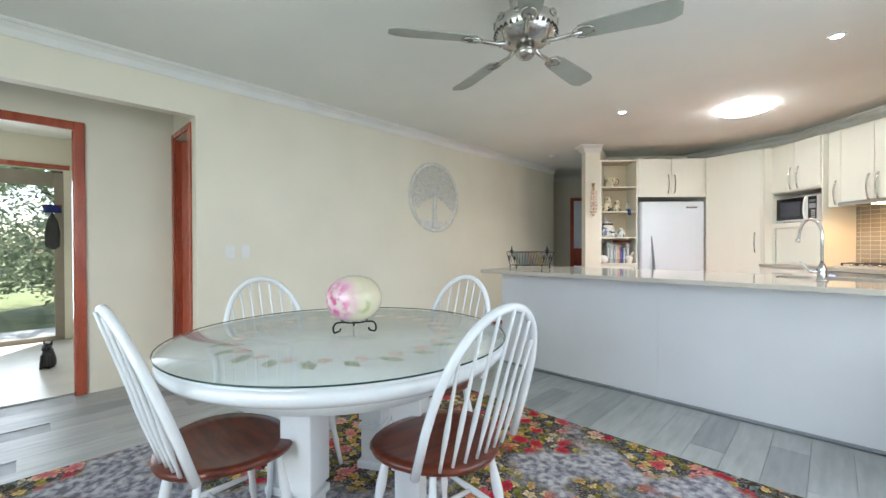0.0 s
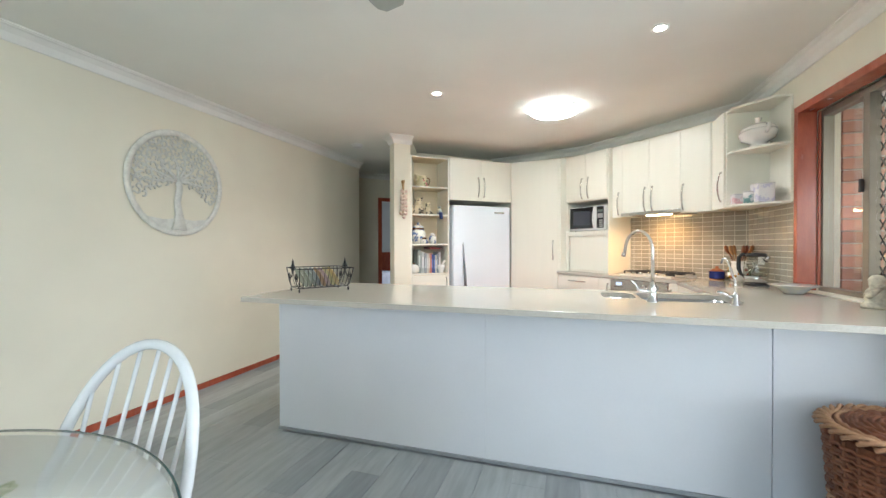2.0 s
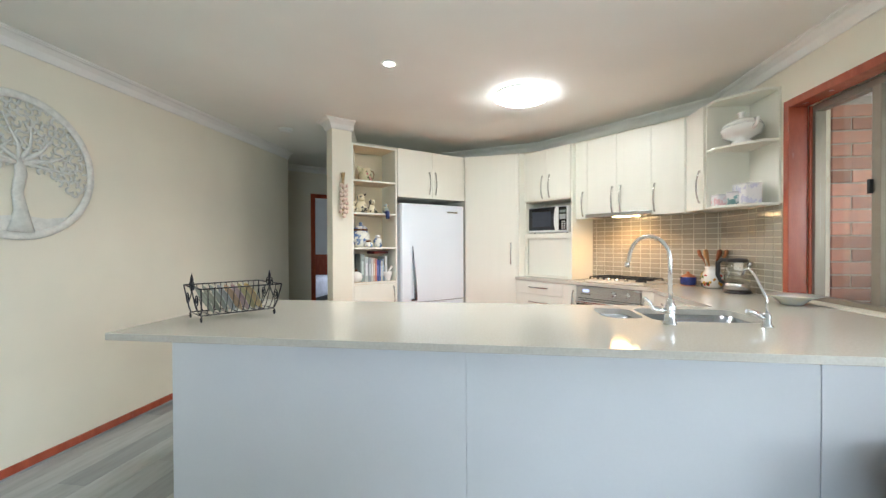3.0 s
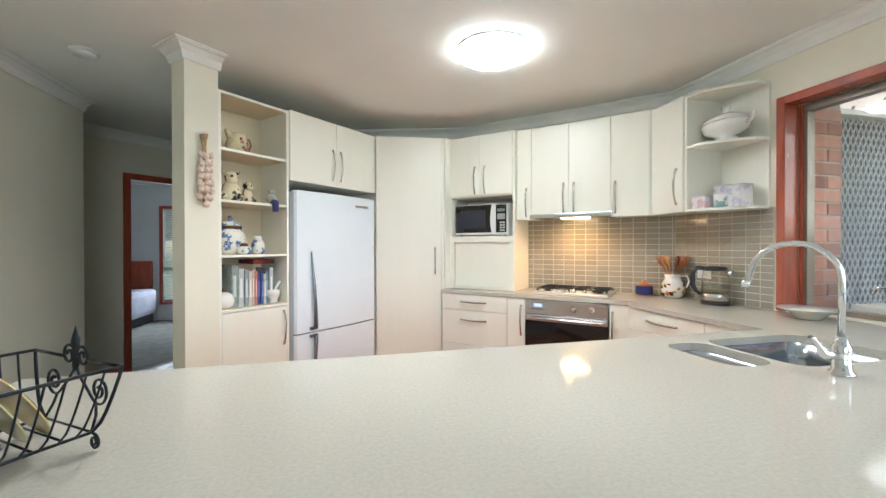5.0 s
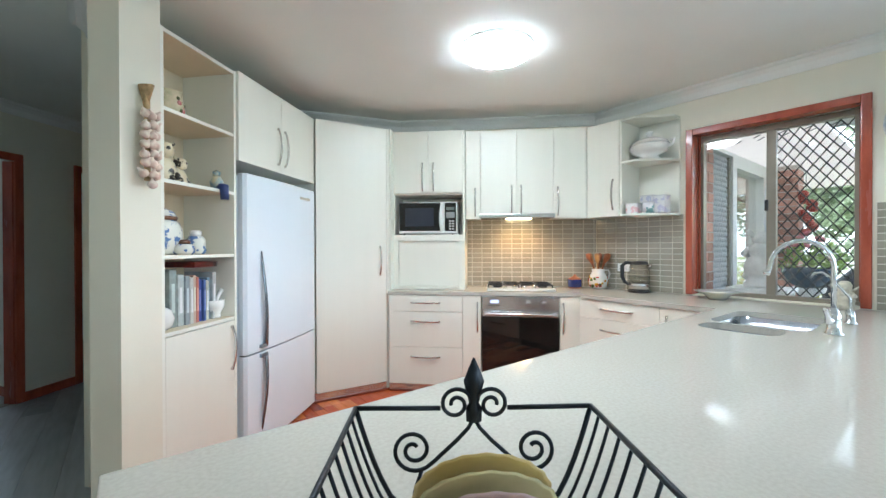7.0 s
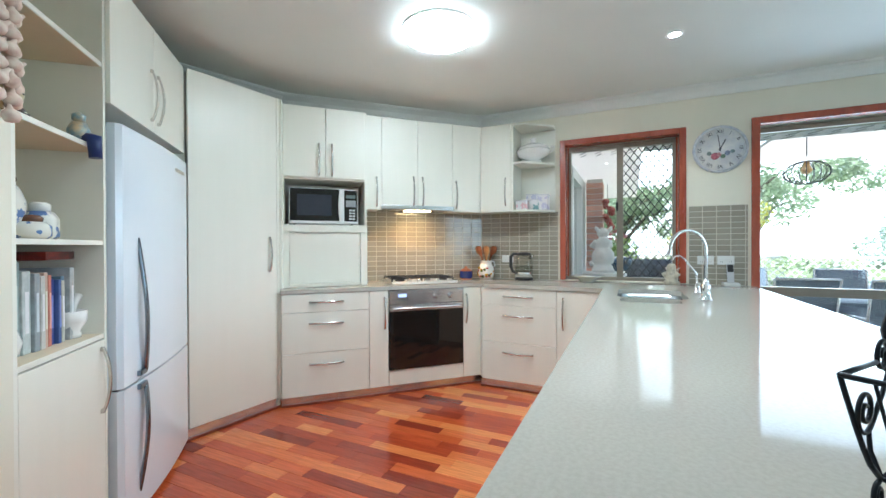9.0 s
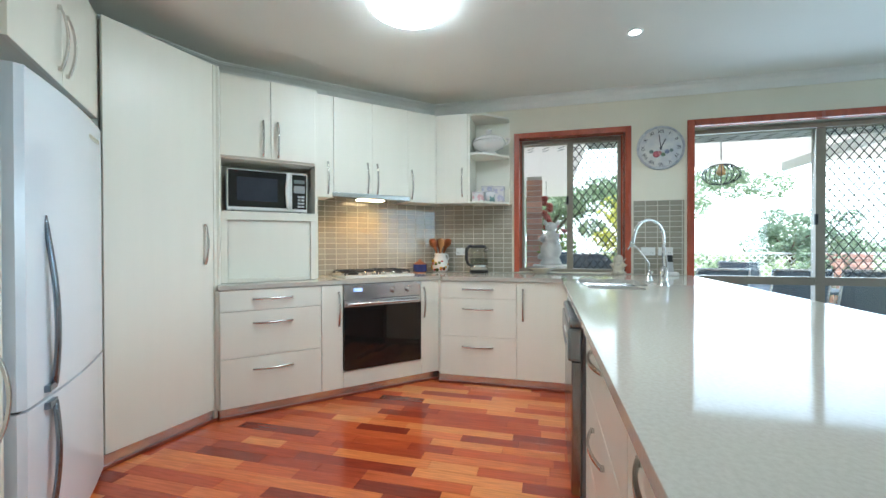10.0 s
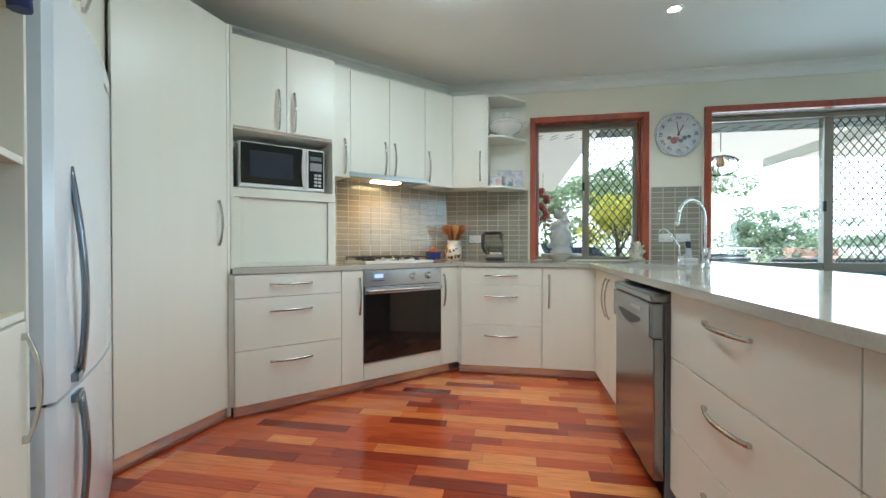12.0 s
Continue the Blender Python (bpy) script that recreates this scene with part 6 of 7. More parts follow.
BARK = mat("grey_bark", (0.16, 0.12, 0.09), 0.9, var=0.2, scale=14, bump=0.5, bscale=40)


def crown_mesh(seed, rx, ry, rz, zc, n, leafmat_, size):
    r = random.Random(seed)
    vs, fs = [], []
    hubs = [(Vector((r.gauss(0, 0.5) * rx, r.gauss(0, 0.5) * ry, zc + r.gauss(0, 0.42) * rz)), r.uniform(0.22, 0.42)) for _ in range(26)]
    for _ in range(n):
        h, q = r.choice(hubs)
        d = Vector((r.gauss(0, 1), r.gauss(0, 1), r.gauss(0, 1))).normalized()
        c = h + Vector((d.x * rx, d.y * ry, d.z * rz)) * q * r.uniform(0.55, 1.0)
        a = Vector((r.gauss(0, 1), r.gauss(0, 1), r.gauss(0, 0.6))).normalized() * size * r.uniform(0.6, 1.3)
        b = a.cross(Vector((r.gauss(0, 1), r.gauss(0, 1), r.gauss(0, 1)))).normalized() * size * 0.45
        k = len(vs)
        vs += [c - a, c + b, c + a, c - b]
        fs.append((k, k + 1, k + 2, k + 3))
    me = bpy.data.meshes.new("crown")
    me.from_pydata([tuple(v) for v in vs], [], fs)
    me.materials.append(leafmat_)
    return me


def tree(x, y, h, spread, leafs, seed, n=4200, name="garden_tree", label="tall leafy green garden tree", size=0.15):
    t = thing(name, pose(x, y, -0.22), label, "tree", "garden trees")
    r = random.Random(seed)
    pts = [(r.uniform(-0.06, 0.06) * i, r.uniform(-0.06, 0.06) * i, h * 0.62 * i / 5) for i in range(6)]
    part("trunk", tube(bmesh.new(), pts, [0.035 * h * (1 - 0.13 * i) for i in range(6)], 8), BARK, t)
    for k in range(5):
        a = 2 * math.pi * k / 5 + r.uniform(-0.4, 0.4)
        b = Vector(pts[3 + k % 2])
        e = b + Vector((math.cos(a) * spread * 0.65, math.sin(a) * spread * 0.65, h * 0.28))
        part("limb", tube(bmesh.new(), [b, (b + e) / 2 + Vector((0, 0, 0.08 * h)), e], [0.014 * h, 0.010 * h, 0.005 * h], 6), BARK, t)
    c = new("crown", crown_mesh(seed, spread, spread, h * 0.33, h * 0.68, n, leafs, size))
    c.parent = t
    tagged(c, kind="stuff")
    return t


for i, (x, y, h, s, lm, lab) in enumerate([(12.5, 0.6, 4.4, 2.4, LEAF1, "broad leafy green garden tree"), (12.0, 4.2, 4.0, 2.1, LEAF1, "broad leafy green garden tree"), (8.0, 2.35, 2.7, 0.9, LEAF2, "bright yellow-leaved garden tree"), (9.0, -1.6, 2.2, 1.0, LEAF3, "rounded grey-green garden tree"), (12.5, -4.0, 1.9, 1.5, LEAF1, "broad leafy green garden tree"),
                                           (14.5, 7.0, 4.8, 2.6, LEAF3, "dense dark green garden tree"), (10.0, 10.5, 5.0, 2.4, LEAF3, "dense dark green garden tree"), (14.0, -8.0, 2.0, 1.8, LEAF3, "low grey-green garden tree")]):
    tree(x, y, h, s, lm, 11 + i, n=10000 if h > 3 else 5200, label=lab, size=0.08 if h > 3 else 0.05)
for i, (x, y, s, lm) in enumerate([(7.4, 3.0, 0.7, LEAF1), (7.6, 0.6, 0.8, LEAF1), (7.3, 5.2, 0.8, LEAF2), (6.8, -1.2, 0.7, LEAF3)]):
    sh = thing("garden_shrub", pose(x, y, -0.22), "low leafy shrub before the lattice fence", "shrub", "shrubs")
    part("stem", tube(bmesh.new(), [(0, 0, 0), (0.03, 0, 0.4)], [0.03, 0.015], 6), BARK, sh)
    c = new("crown", crown_mesh(40 + i, s, s, s * 0.8, s * 0.85, 1100, lm, 0.06))
    c.parent = sh
    tagged(c, kind="stuff")
for i, (x, y, s, lm) in enumerate([(-10.6, 0.4, 1.1, LEAF1), (-10.2, -1.2, 0.8, LEAF3), (-11.2, 1.6, 1.3, LEAF1), (-11.6, -0.6, 1.5, LEAF3)]):
    sh = thing("garden_shrub", pose(x, y, -0.22), "leafy shrub on the lawn by the laundry door", "shrub", "shrubs")
    part("stem", tube(bmesh.new(), [(0, 0, 0), (0.03, 0, 0.4)], [0.03, 0.015], 6), BARK, sh)
    c = new("crown", crown_mesh(50 + i, s, s, s, s * 0.95, 5200, lm, 0.05))
    c.parent = sh
    tagged(c, kind="stuff")
for i, (x, y, h, s, lm) in enumerate([(-13.5, 0.6, 5.6, 2.8, LEAF1), (-13.0, -2.0, 4.6, 2.4, LEAF3), (-15.5, -3.5, 6.5, 3.0, LEAF1), (-14.5, 3.0, 6.0, 2.6, LEAF3)]):
    tree(x, y, h, s, lm, 60 + i, n=9000, size=0.09)
for i, (x, y, h, s, lm) in enumerate([(-5.2, 14.2, 3.0, 1.7, LEAF1), (-3.6, 14.8, 2.6, 1.5, LEAF3), (-7.0, 15.5, 3.6, 2.0, LEAF1)]):
    tree(x, y, h, s, lm, 80 + i, n=5000, size=0.08)

# ---------------------------------------------------------------- things on the benches
B = BENCH + 0.0008
# tall mixer tap
t_ = thing("kitchen_tap", pose(-0.045, 3.645, B, 0, 0, 32), "tall chrome gooseneck mixer tap with a side lever", "tap")
part("base", lathe([(0.034, 0), (0.034, 0.006), (0.026, 0.012), (0.023, 0.06), (0.026, 0.085), (0.018, 0.10), (0.014, 0.12)], 24), CHROME, t_)
pts = [(0, 0, 0.11), (0, 0, 0.28)] + [(0, 0.115 - 0.115 * math.cos(a), 0.30 + 0.115 * math.sin(a)) for a in [math.pi * k / 12 for k in range(0, 12)]] + [(0, 0.235, 0.285), (0, 0.243, 0.27)]
part("spout", tube(bmesh.new(), pts, 0.0098, 14), CHROME, t_, "curved chrome spout")
part("nozzle", tube(bmesh.new(), [(0, 0.241, 0.283), (0, 0.246, 0.258)], 0.0135, 12), CHROME, t_)
part("lever", tube(bmesh.new(), [(-0.012, 0.01, 0.06), (-0.045, 0.036, 0.066), (-0.055, 0.044, 0.07), (-0.068, 0.055, 0.10), (-0.082, 0.066, 0.118), (-0.09, 0.072, 0.122)], [0.012, 0.016, 0.012, 0.007, 0.0085, 0.006], 10), CHROME, t_)
t_ = thing("filter_tap", pose(0.36, 3.635, B, 0, 0, 8), "small chrome water filter tap with a lever", "tap")
part("base", lathe([(0.026, 0), (0.026, 0.005), (0.017, 0.012), (0.016, 0.055), (0.010, 0.065)], 18), CHROME, t_)
part("spout", tube(bmesh.new(), [(0, 0, 0.06), (0.0, 0.004, 0.13), (0.0, 0.075, 0.23), (0.0, 0.105, 0.255), (0.0, 0.135, 0.25), (0.0, 0.15, 0.225)], 0.0062, 10), CHROME, t_)
part("lever", tube(bmesh.new(), [(-0.01, 0, 0.04), (-0.06, 0.01, 0.065), (-0.085, 0.012, 0.07)], [0.011, 0.012, 0.009], 8), CHROME, t_)

# kettle
KG = clear("kettle_glass", (0.90, 0.91, 0.88), 0.0, 0.9)
k_ = thing("kettle", pose(0.955, 4.98, B, 0, 0, -50), "glass electric kettle with a black lid and handle", "kettle")
part("base", lathe([(0.088, 0), (0.09, 0.012), (0.085, 0.02)], 28), BLACK, k_)
part("steel_band", lathe([(0.083, 0.0205), (0.083, 0.075), (0.081, 0.078)], 28), STEEL, k_)
gl = part("jug_glass", lathe([(0.084, 0.0785), (0.086, 0.12), (0.081, 0.19), (0.072, 0.235)], 28), KG, k_, "clear glass jug")
part("lid", lathe([(0.070, 0.2355), (0.071, 0.25), (0.06, 0.262), (0.02, 0.266), (0.0, 0.267)], 28), BLACK, k_)
part("water", lathe([(0.079, 0.079), (0.081, 0.11), (0.081, 0.135), (0.0, 0.135)], 28), clear("kettle_water", (0.86, 0.88, 0.86), 0.0, 0.5), k_, "clear water")
part("spout", tube(bmesh.new(), [(0.066, 0, 0.205), (0.088, 0, 0.226), (0.098, 0, 0.240)], [0.026, 0.019, 0.012], 10, False, 0.8), STEEL, k_, "steel pouring lip")
part("handle", tube(bmesh.new(), [(-0.062, 0, 0.248), (-0.105, 0, 0.252), (-0.135, 0, 0.225), (-0.135, 0, 0.13), (-0.115, 0, 0.085), (-0.083, 0, 0.065)], [0.013, 0.015, 0.016, 0.016, 0.013, 0.011], 10), BLACK, k_, "black handle")

# painted jug with wooden spoons
JUGM = mat("painted_pottery", (0.76, 0.74, 0.70), 0.2, var=0.04, scale=22, coat=0.4)
j_ = thing("utensil_jug", pose(0.965, 5.365, B, 0, 0, -30) @ Matrix.Scale(1.16, 4), "white pottery jug painted with fruit holding wooden spoons", "jug")
part("jug", lathe([(0.05, 0), (0.066, 0.02), (0.075, 0.055), (0.068, 0.095), (0.05, 0.125), (0.047, 0.14), (0.055, 0.158), (0.050, 0.157), (0.042, 0.13)], 26), JUGM, j_)
rng = random.Random(12)
FRUITS = [mat("fruit_glaze", cl, 0.2, var=0.35, scale=60) for cl in ((0.55, 0.05, 0.03), (0.72, 0.42, 0.05), (0.16, 0.24, 0.05), (0.66, 0.30, 0.04), (0.07, 0.10, 0.04))]
for k in range(54):
    a, zf = rng.uniform(0, 6.28), rng.uniform(0.022, 0.098)
    r_ = rng.uniform(0.009, 0.019)
    rs = 0.066 + 0.009 * math.sin(math.pi * (zf - 0.018) / 0.085)
    part("painted_fruit", lathe([(r_, 0.0), (r_ * 0.8, 0.0022), (0.0, 0.0028)], 9, 1.0, rng.uniform(0.5, 1.0)), FRUITS[k % 5], j_, "", pose(rs * math.cos(a), rs * math.sin(a), zf, 0, 0, math.degrees(a)) @ pose(0, 0, 0, 0, 88, 0) @ pose(0, 0, 0, 0, 0, rng.uniform(0, 180)))
part("handle", tube(bmesh.new(), [(0.048, 0, 0.145), (0.085, 0, 0.148), (0.10, 0, 0.115), (0.085, 0, 0.075), (0.068, 0, 0.065)], 0.008, 8), JUGM, j_)
for i, (col, r_) in enumerate([((0.42, 0.16, 0.05), 0), ((0.22, 0.05, 0.02), 0), ((0.50, 0.23, 0.08), 0), ((0.34, 0.11, 0.04), 0), ((0.5, 0.25, 0.09), 0), ((0.30, 0.09, 0.03), 0)]):
    a = 2 * math.pi * i / 6
    dx, dy = 0.078 * math.cos(a), 0.06 * math.sin(a)
    wm = mat("spoon_wood", col, 0.5, var=0.15, scale=18)
    bm = tube(bmesh.new(), [(0.01 * math.cos(a), 0.01 * math.sin(a), 0.03), (dx * 0.55, dy * 0.55, 0.17), (dx * 0.7, dy * 0.7, 0.205), (dx, dy, 0.24), (dx * 1.1, dy * 1.1, 0.272), (dx * 1.12, dy * 1.12, 0.282)], [0.006, 0.007, 0.014, 0.036, 0.034, 0.012], 10, False, 0.35)
    part("spoon", bm, wm, j_, "wooden spoon")
# blue pot with a terracotta lid
q_ = thing("blue_pot", pose(0.845, 5.535, B), "small cobalt blue pot with a terracotta lid", "pot")
TERRA = mat("terracotta", (0.42, 0.15, 0.06), 0.6, var=0.12, scale=20)
BLUE = mat("cobalt_glaze", (0.012, 0.03, 0.20), 0.15, var=0.2, scale=15, coat=0.5)
part("foot", lathe([(0.058, 0), (0.06, 0.008)], 24), TERRA, q_)
part("pot", lathe([(0.06, 0.0085), (0.067, 0.02), (0.067, 0.075), (0.069, 0.08), (0.062, 0.08)], 26), BLUE, q_)
part("lid", lathe([(0.06, 0.0805), (0.05, 0.092), (0.025, 0.105), (0.012, 0.11), (0.017, 0.125), (0.0, 0.128)], 24), TERRA, q_)
# shallow bowl
solid("bowl", lathe([(0.055, 0), (0.06, 0.006), (0.09, 0.035), (0.145, 0.056), (0.148, 0.059), (0.088, 0.041), (0.04, 0.014), (0.0, 0.012)], 36), mat("hand_painted_china", (0.82, 0.79, 0.64), 0.2, var=0.12, scale=9, col2=(0.66, 0.68, 0.70), coat=0.4), pose(0.955, 4.40, B), "shallow cream china bowl with a painted blue rim", "bowl")
# little cream figurine on the bench by the window
bm = lathe([(0.062, 0), (0.064, 0.02), (0.045, 0.03), (0.05, 0.05), (0.042, 0.08), (0.03, 0.11), (0.034, 0.125), (0.036, 0.15), (0.022, 0.17), (0.0, 0.175)], 18)
for sx in (1, -1):
    tube(bm, [(0.0, sx * 0.03, 0.10), (0.02, sx * 0.06, 0.085), (0.035, sx * 0.03, 0.06)], 0.014, 7)
    tube(bm, [(-0.01, sx * 0.02, 0.10), (-0.03, sx * 0.055, 0.14)], [0.012, 0.004], 6)
solid("cream_figurine", bm, mat("cream_resin", (0.62, 0.57, 0.45), 0.6, var=0.15, scale=30, bump=0.2), pose(1.02, 3.735, B, 0, 0, 160), "small cream cherub-shaped ornament on the bench", "ornament")
# cordless phone on its cradle
f_ = thing("cordless_phone", pose(0.99, 3.325, B, 0, 0, -90), "silver and black cordless phone on a cradle", "phone")
part("cradle", box(-0.055, 0.055, -0.05, 0.05, 0, 0.028, 0.008), WHITEPLASTIC, f_)
h_ = part("handset", box(-0.024, 0.024, -0.012, 0.012, 0.0, 0.16, 0.008), mat("silver_plastic", (0.55, 0.56, 0.58), 0.3), f_, "", pose(0, 0.0, 0.022, -14))
part("earpiece", box(-0.02, 0.02, -0.016, -0.0125, 0.09, 0.15, 0.003), BLACK, h_)
# power points
for y, z in ((3.485, 1.105), (3.345, 1.105), (5.17, 1.10)):
    o_ = thing("power_point", pose(EAST - 0.011, y, z, 0, 0, -90), "white double power point on the tiles", "socket", "kitchen power points")
    part("plate", box(-0.058, 0.058, -0.009, -0.0005, -0.036, 0.036, 0.003), WHITEPLASTIC, o_)
    for sx in (-0.03, 0.03):
        part("switch", box(sx - 0.007, sx + 0.007, -0.0125, -0.009, 0.008, 0.024, 0.001), WHITEPLASTIC, o_)
        for dx in (-0.007, 0.007):
            part("slot", box(sx + dx - 0.001, sx + dx + 0.001, -0.0095, -0.0088, -0.018, -0.008), BLACK, o_)

# clock
CK = pose(EAST, 3.385, 2.015, 0, 0, -90)
c_ = thing("wall_clock", CK, "round pale wall clock with roman numerals and a painted rose", "clock")
RIMM = mat("pale_blue_rim", (0.46, 0.48, 0.55), 0.5, var=0.25, scale=30, col2=(0.66, 0.66, 0.66))
FACEM = mat("clock_face", (0.80, 0.78, 0.75), 0.5, var=0.1, scale=12, col2=(0.62, 0.62, 0.66))
INK = mat("clock_ink", (0.06, 0.06, 0.08), 0.6)
part("face", lathe([(0.183, 0.0005), (0.183, 0.016), (0.0, 0.016)], 48), FACEM, c_, "", pose(0, 0, 0, 90))
part("rim", tube(bmesh.new(), [(0.183 * math.cos(a), -0.012, 0.183 * math.sin(a)) for a in [2 * math.pi * k / 48 for k in range(48)]], 0.011, 8, True), RIMM, c_, "weathered pale blue rim")
NUM = ["XII", "I", "II", "III", "IV", "V", "VI", "VII", "VIII", "IX", "X", "XI"]
for k, s in enumerate(NUM):
    cu = bpy.data.curves.new("numeral", "FONT")
    cu.body, cu.size, cu.align_x, cu.align_y, cu.extrude = s, 0.042, "CENTER", "CENTER", 0.0006
    tmp = bpy.data.objects.new("numeral_text", cu)
    scene.collection.objects.link(tmp)
    bpy.context.view_layer.update()
    me = bpy.data.meshes.new_from_object(tmp.evaluated_get(bpy.context.evaluated_depsgraph_get()))
    bpy.data.objects.remove(tmp)
    me.materials.clear()
    me.materials.append(INK)
    a = radians(30 * k)
    share("numeral", me, c_, pose(0.142 * math.sin(a), -0.0172, 0.142 * math.cos(a), 90) @ pose(0, 0, 0, 0, 0, -30 * k))
part("hour_hand", box(-0.004, 0.004, -0.0205, -0.0195, -0.015, 0.085, 0.0), INK, c_, "", pose(0, 0, 0, 0, 27, 0))
part("minute_hand", box(-0.003, 0.003, -0.0225, -0.0215, -0.02, 0.115, 0.0), INK, c_, "", pose(0, 0, 0, 0, -8, 0))
part("boss", lathe([(0.009, 0.016), (0.009, 0.024), (0.0, 0.025)], 14), INK, c_, "", pose(0, 0, 0, 90))
for dx, dz, r_, cl in ((-0.035, -0.055, 0.03, (0.66, 0.20, 0.26)), (-0.01, -0.045, 0.02, (0.7, 0.34, 0.36)), (0.05, -0.035, 0.02, (0.30, 0.34, 0.5)), (0.085, -0.025, 0.016, (0.28, 0.36, 0.36)), (-0.075, -0.03, 0.018, (0.3, 0.36, 0.34)), (0.02, -0.06, 0.018, (0.25, 0.36, 0.25))):
    part("painted_flower", lathe([(r_, 0.0162), (r_ * 0.9, 0.0175), (0.0, 0.0178)], 9), mat("flower_paint", cl, 0.6, var=0.3, scale=60), c_, "", pose(dx, 0, dz, 90))

# ---------------------------------------------------------------- wire basket of plates on the peninsula
BK = pose(-2.231, 3.581, B, 0, 0, -36.9)
k_ = thing("wire_basket", BK, "black wrought-iron basket with scrolled ends and finials", "basket")
L2, W2, WB, ZT, ZB = 0.19, 0.162, 0.088, 0.172, 0.036


def wside(s):
    """Half width and height along a bowed side wire, s from base to rim."""
    return WB + (W2 - WB) * s ** 0.6, ZB + (ZT - ZB) * s


for sx in (1, -1):
    part("top_rail", tube(bmesh.new(), [(sx * W2, -L2, ZT), (sx * W2, L2, ZT)], 0.0036, 6), IRON, k_)
    part("base_rail", tube(bmesh.new(), [(sx * WB, -L2 * 0.92, ZB), (sx * WB, L2 * 0.92, ZB)], 0.0032, 6), IRON, k_)
    n_ = 13
    for i in range(n_ + 1):
        y = -L2 + 2 * L2 * i / n_
        pts = [(sx * wside(s / 6)[0], y * (0.92 + 0.08 * s / 6), wside(s / 6)[1]) for s in range(7)]
        part("side_wire", tube(bmesh.new(), pts, 0.0021 if 0 < i < n_ else 0.0034, 6), IRON, k_)
for i in range(9):
    y = (-L2 + 2 * L2 * i / 8) * 0.92
    part("base_wire", tube(bmesh.new(), [(-WB, y, ZB), (WB, y, ZB)], 0.0023, 6), IRON, k_)


def spiral(cx, cz, r0, r1, a0, turns, n=22):
    return [(cx + (r0 + (r1 - r0) * i / n) * math.cos(a0 + turns * 2 * math.pi * i / n), (cz + (r0 + (r1 - r0) * i / n) * math.sin(a0 + turns * 2 * math.pi * i / n))) for i in range(n + 1)]


for sy in (1, -1):
    y = sy * L2
    for sx in (1, -1):
        part("end_rail", tube(bmesh.new(), [(sx * W2, y, ZT), (sx * 0.046, y, ZT - 0.001)], 0.0034, 6), IRON, k_)
        part("scroll", tube(bmesh.new(), [(sx * x, y, z) for x, z in spiral(0.025, ZT + 0.004, 0.024, 0.006, math.pi * 1.05, -1.55, 34)], 0.0029, 7), IRON, k_)
        arm = [(0.0, ZT - 0.014), (0.008, ZT - 0.029), (0.024, ZT - 0.046), (0.044, ZT - 0.064), (0.056, ZT - 0.075)]
        part("scroll_arm", tube(bmesh.new(), [(sx * x, y, z) for x, z in arm + spiral(0.083, ZT - 0.058, 0.030, 0.006, math.pi * 1.3, 1.72, 40)], 0.0029, 7), IRON, k_)
        part("scroll_stem", tube(bmesh.new(), [(sx * 0.072, y, ZT - 0.086), (sx * 0.080, y * 0.98, ZT - 0.108), (sx * WB * 0.98, y * 0.92, ZB)], 0.0029, 6), IRON, k_)
        ft = spiral(WB * 0.9, 0.019, 0.0155, 0.005, math.pi * 0.55, -1.5)
        part("foot", tube(bmesh.new(), [(sx * WB, y * 0.92, ZB)] + [(sx * (WB * 0.9 + (x - WB * 0.9) * 1.0 + 0.018), y * 0.92, z) for x, z in ft], 0.003, 6), IRON, k_)
    part("finial", lathe([(0.009, ZT - 0.02), (0.010, ZT - 0.002), (0.006, ZT + 0.006), (0.0095, ZT + 0.022), (0.0125, ZT + 0.036), (0.007, ZT + 0.052), (0.001, ZT + 0.068)], 4, 1.15, 0.7), IRON, k_, "spearhead finial", pose(0, y, 0))
PCOL = [(0.48, 0.56, 0.46), (0.54, 0.62, 0.52), (0.52, 0.60, 0.58), (0.52, 0.56, 0.60), (0.68, 0.46, 0.28), (0.68, 0.51, 0.50), (0.66, 0.61, 0.30), (0.68, 0.50, 0.20)]
bm = bmesh.new()
n_ = 120
rings = []
for r_, z in [(0.0, 0.0), (0.05, 0.0), (0.06, 0.004), (0.105, 0.014), (0.111, 0.017), (0.104, 0.0178), (0.058, 0.008), (0.0, 0.007)]:
    rings.append([bm.verts.new((max(r_, 1e-4) * (1 + (0.011 * math.cos(20 * 2 * math.pi * k / n_) if r_ > 0.1 else 0)) * math.cos(2 * math.pi * k / n_), max(r_, 1e-4) * (1 + (0.011 * math.cos(20 * 2 * math.pi * k / n_) if r_ > 0.1 else 0)) * math.sin(2 * math.pi * k / n_), z)) for k in range(n_)])
for p, q in zip(rings, rings[1:]):
    for k in range(n_):
        bm.faces.new([p[k], p[(k + 1) % n_], q[(k + 1) % n_], q[k]]).smooth = True
base_plate = mesh_of("plate", bm, CHINA)
for i, col in enumerate(PCOL):
    me = base_plate.copy()
    me.materials.clear()
    me.materials.append(mat("pastel_glaze", col, 0.22, var=0.05, scale=10, coat=0.4))
    y = -0.125 + 0.0335 * i
    pl = new("scalloped_plate", me)
    pl.matrix_basis = BK @ pose(0.0, y, ZB + 0.0035 + 0.0706, 118, 0, 0) @ Matrix.Scale(0.72, 4)
    tagged(pl, ["sage green", "pale green", "celadon green", "pale blue-grey", "peach orange", "dusty pink", "pale lime", "ochre yellow"][i] + " scalloped china plate standing in the wire basket", "plate", "plates in the basket")

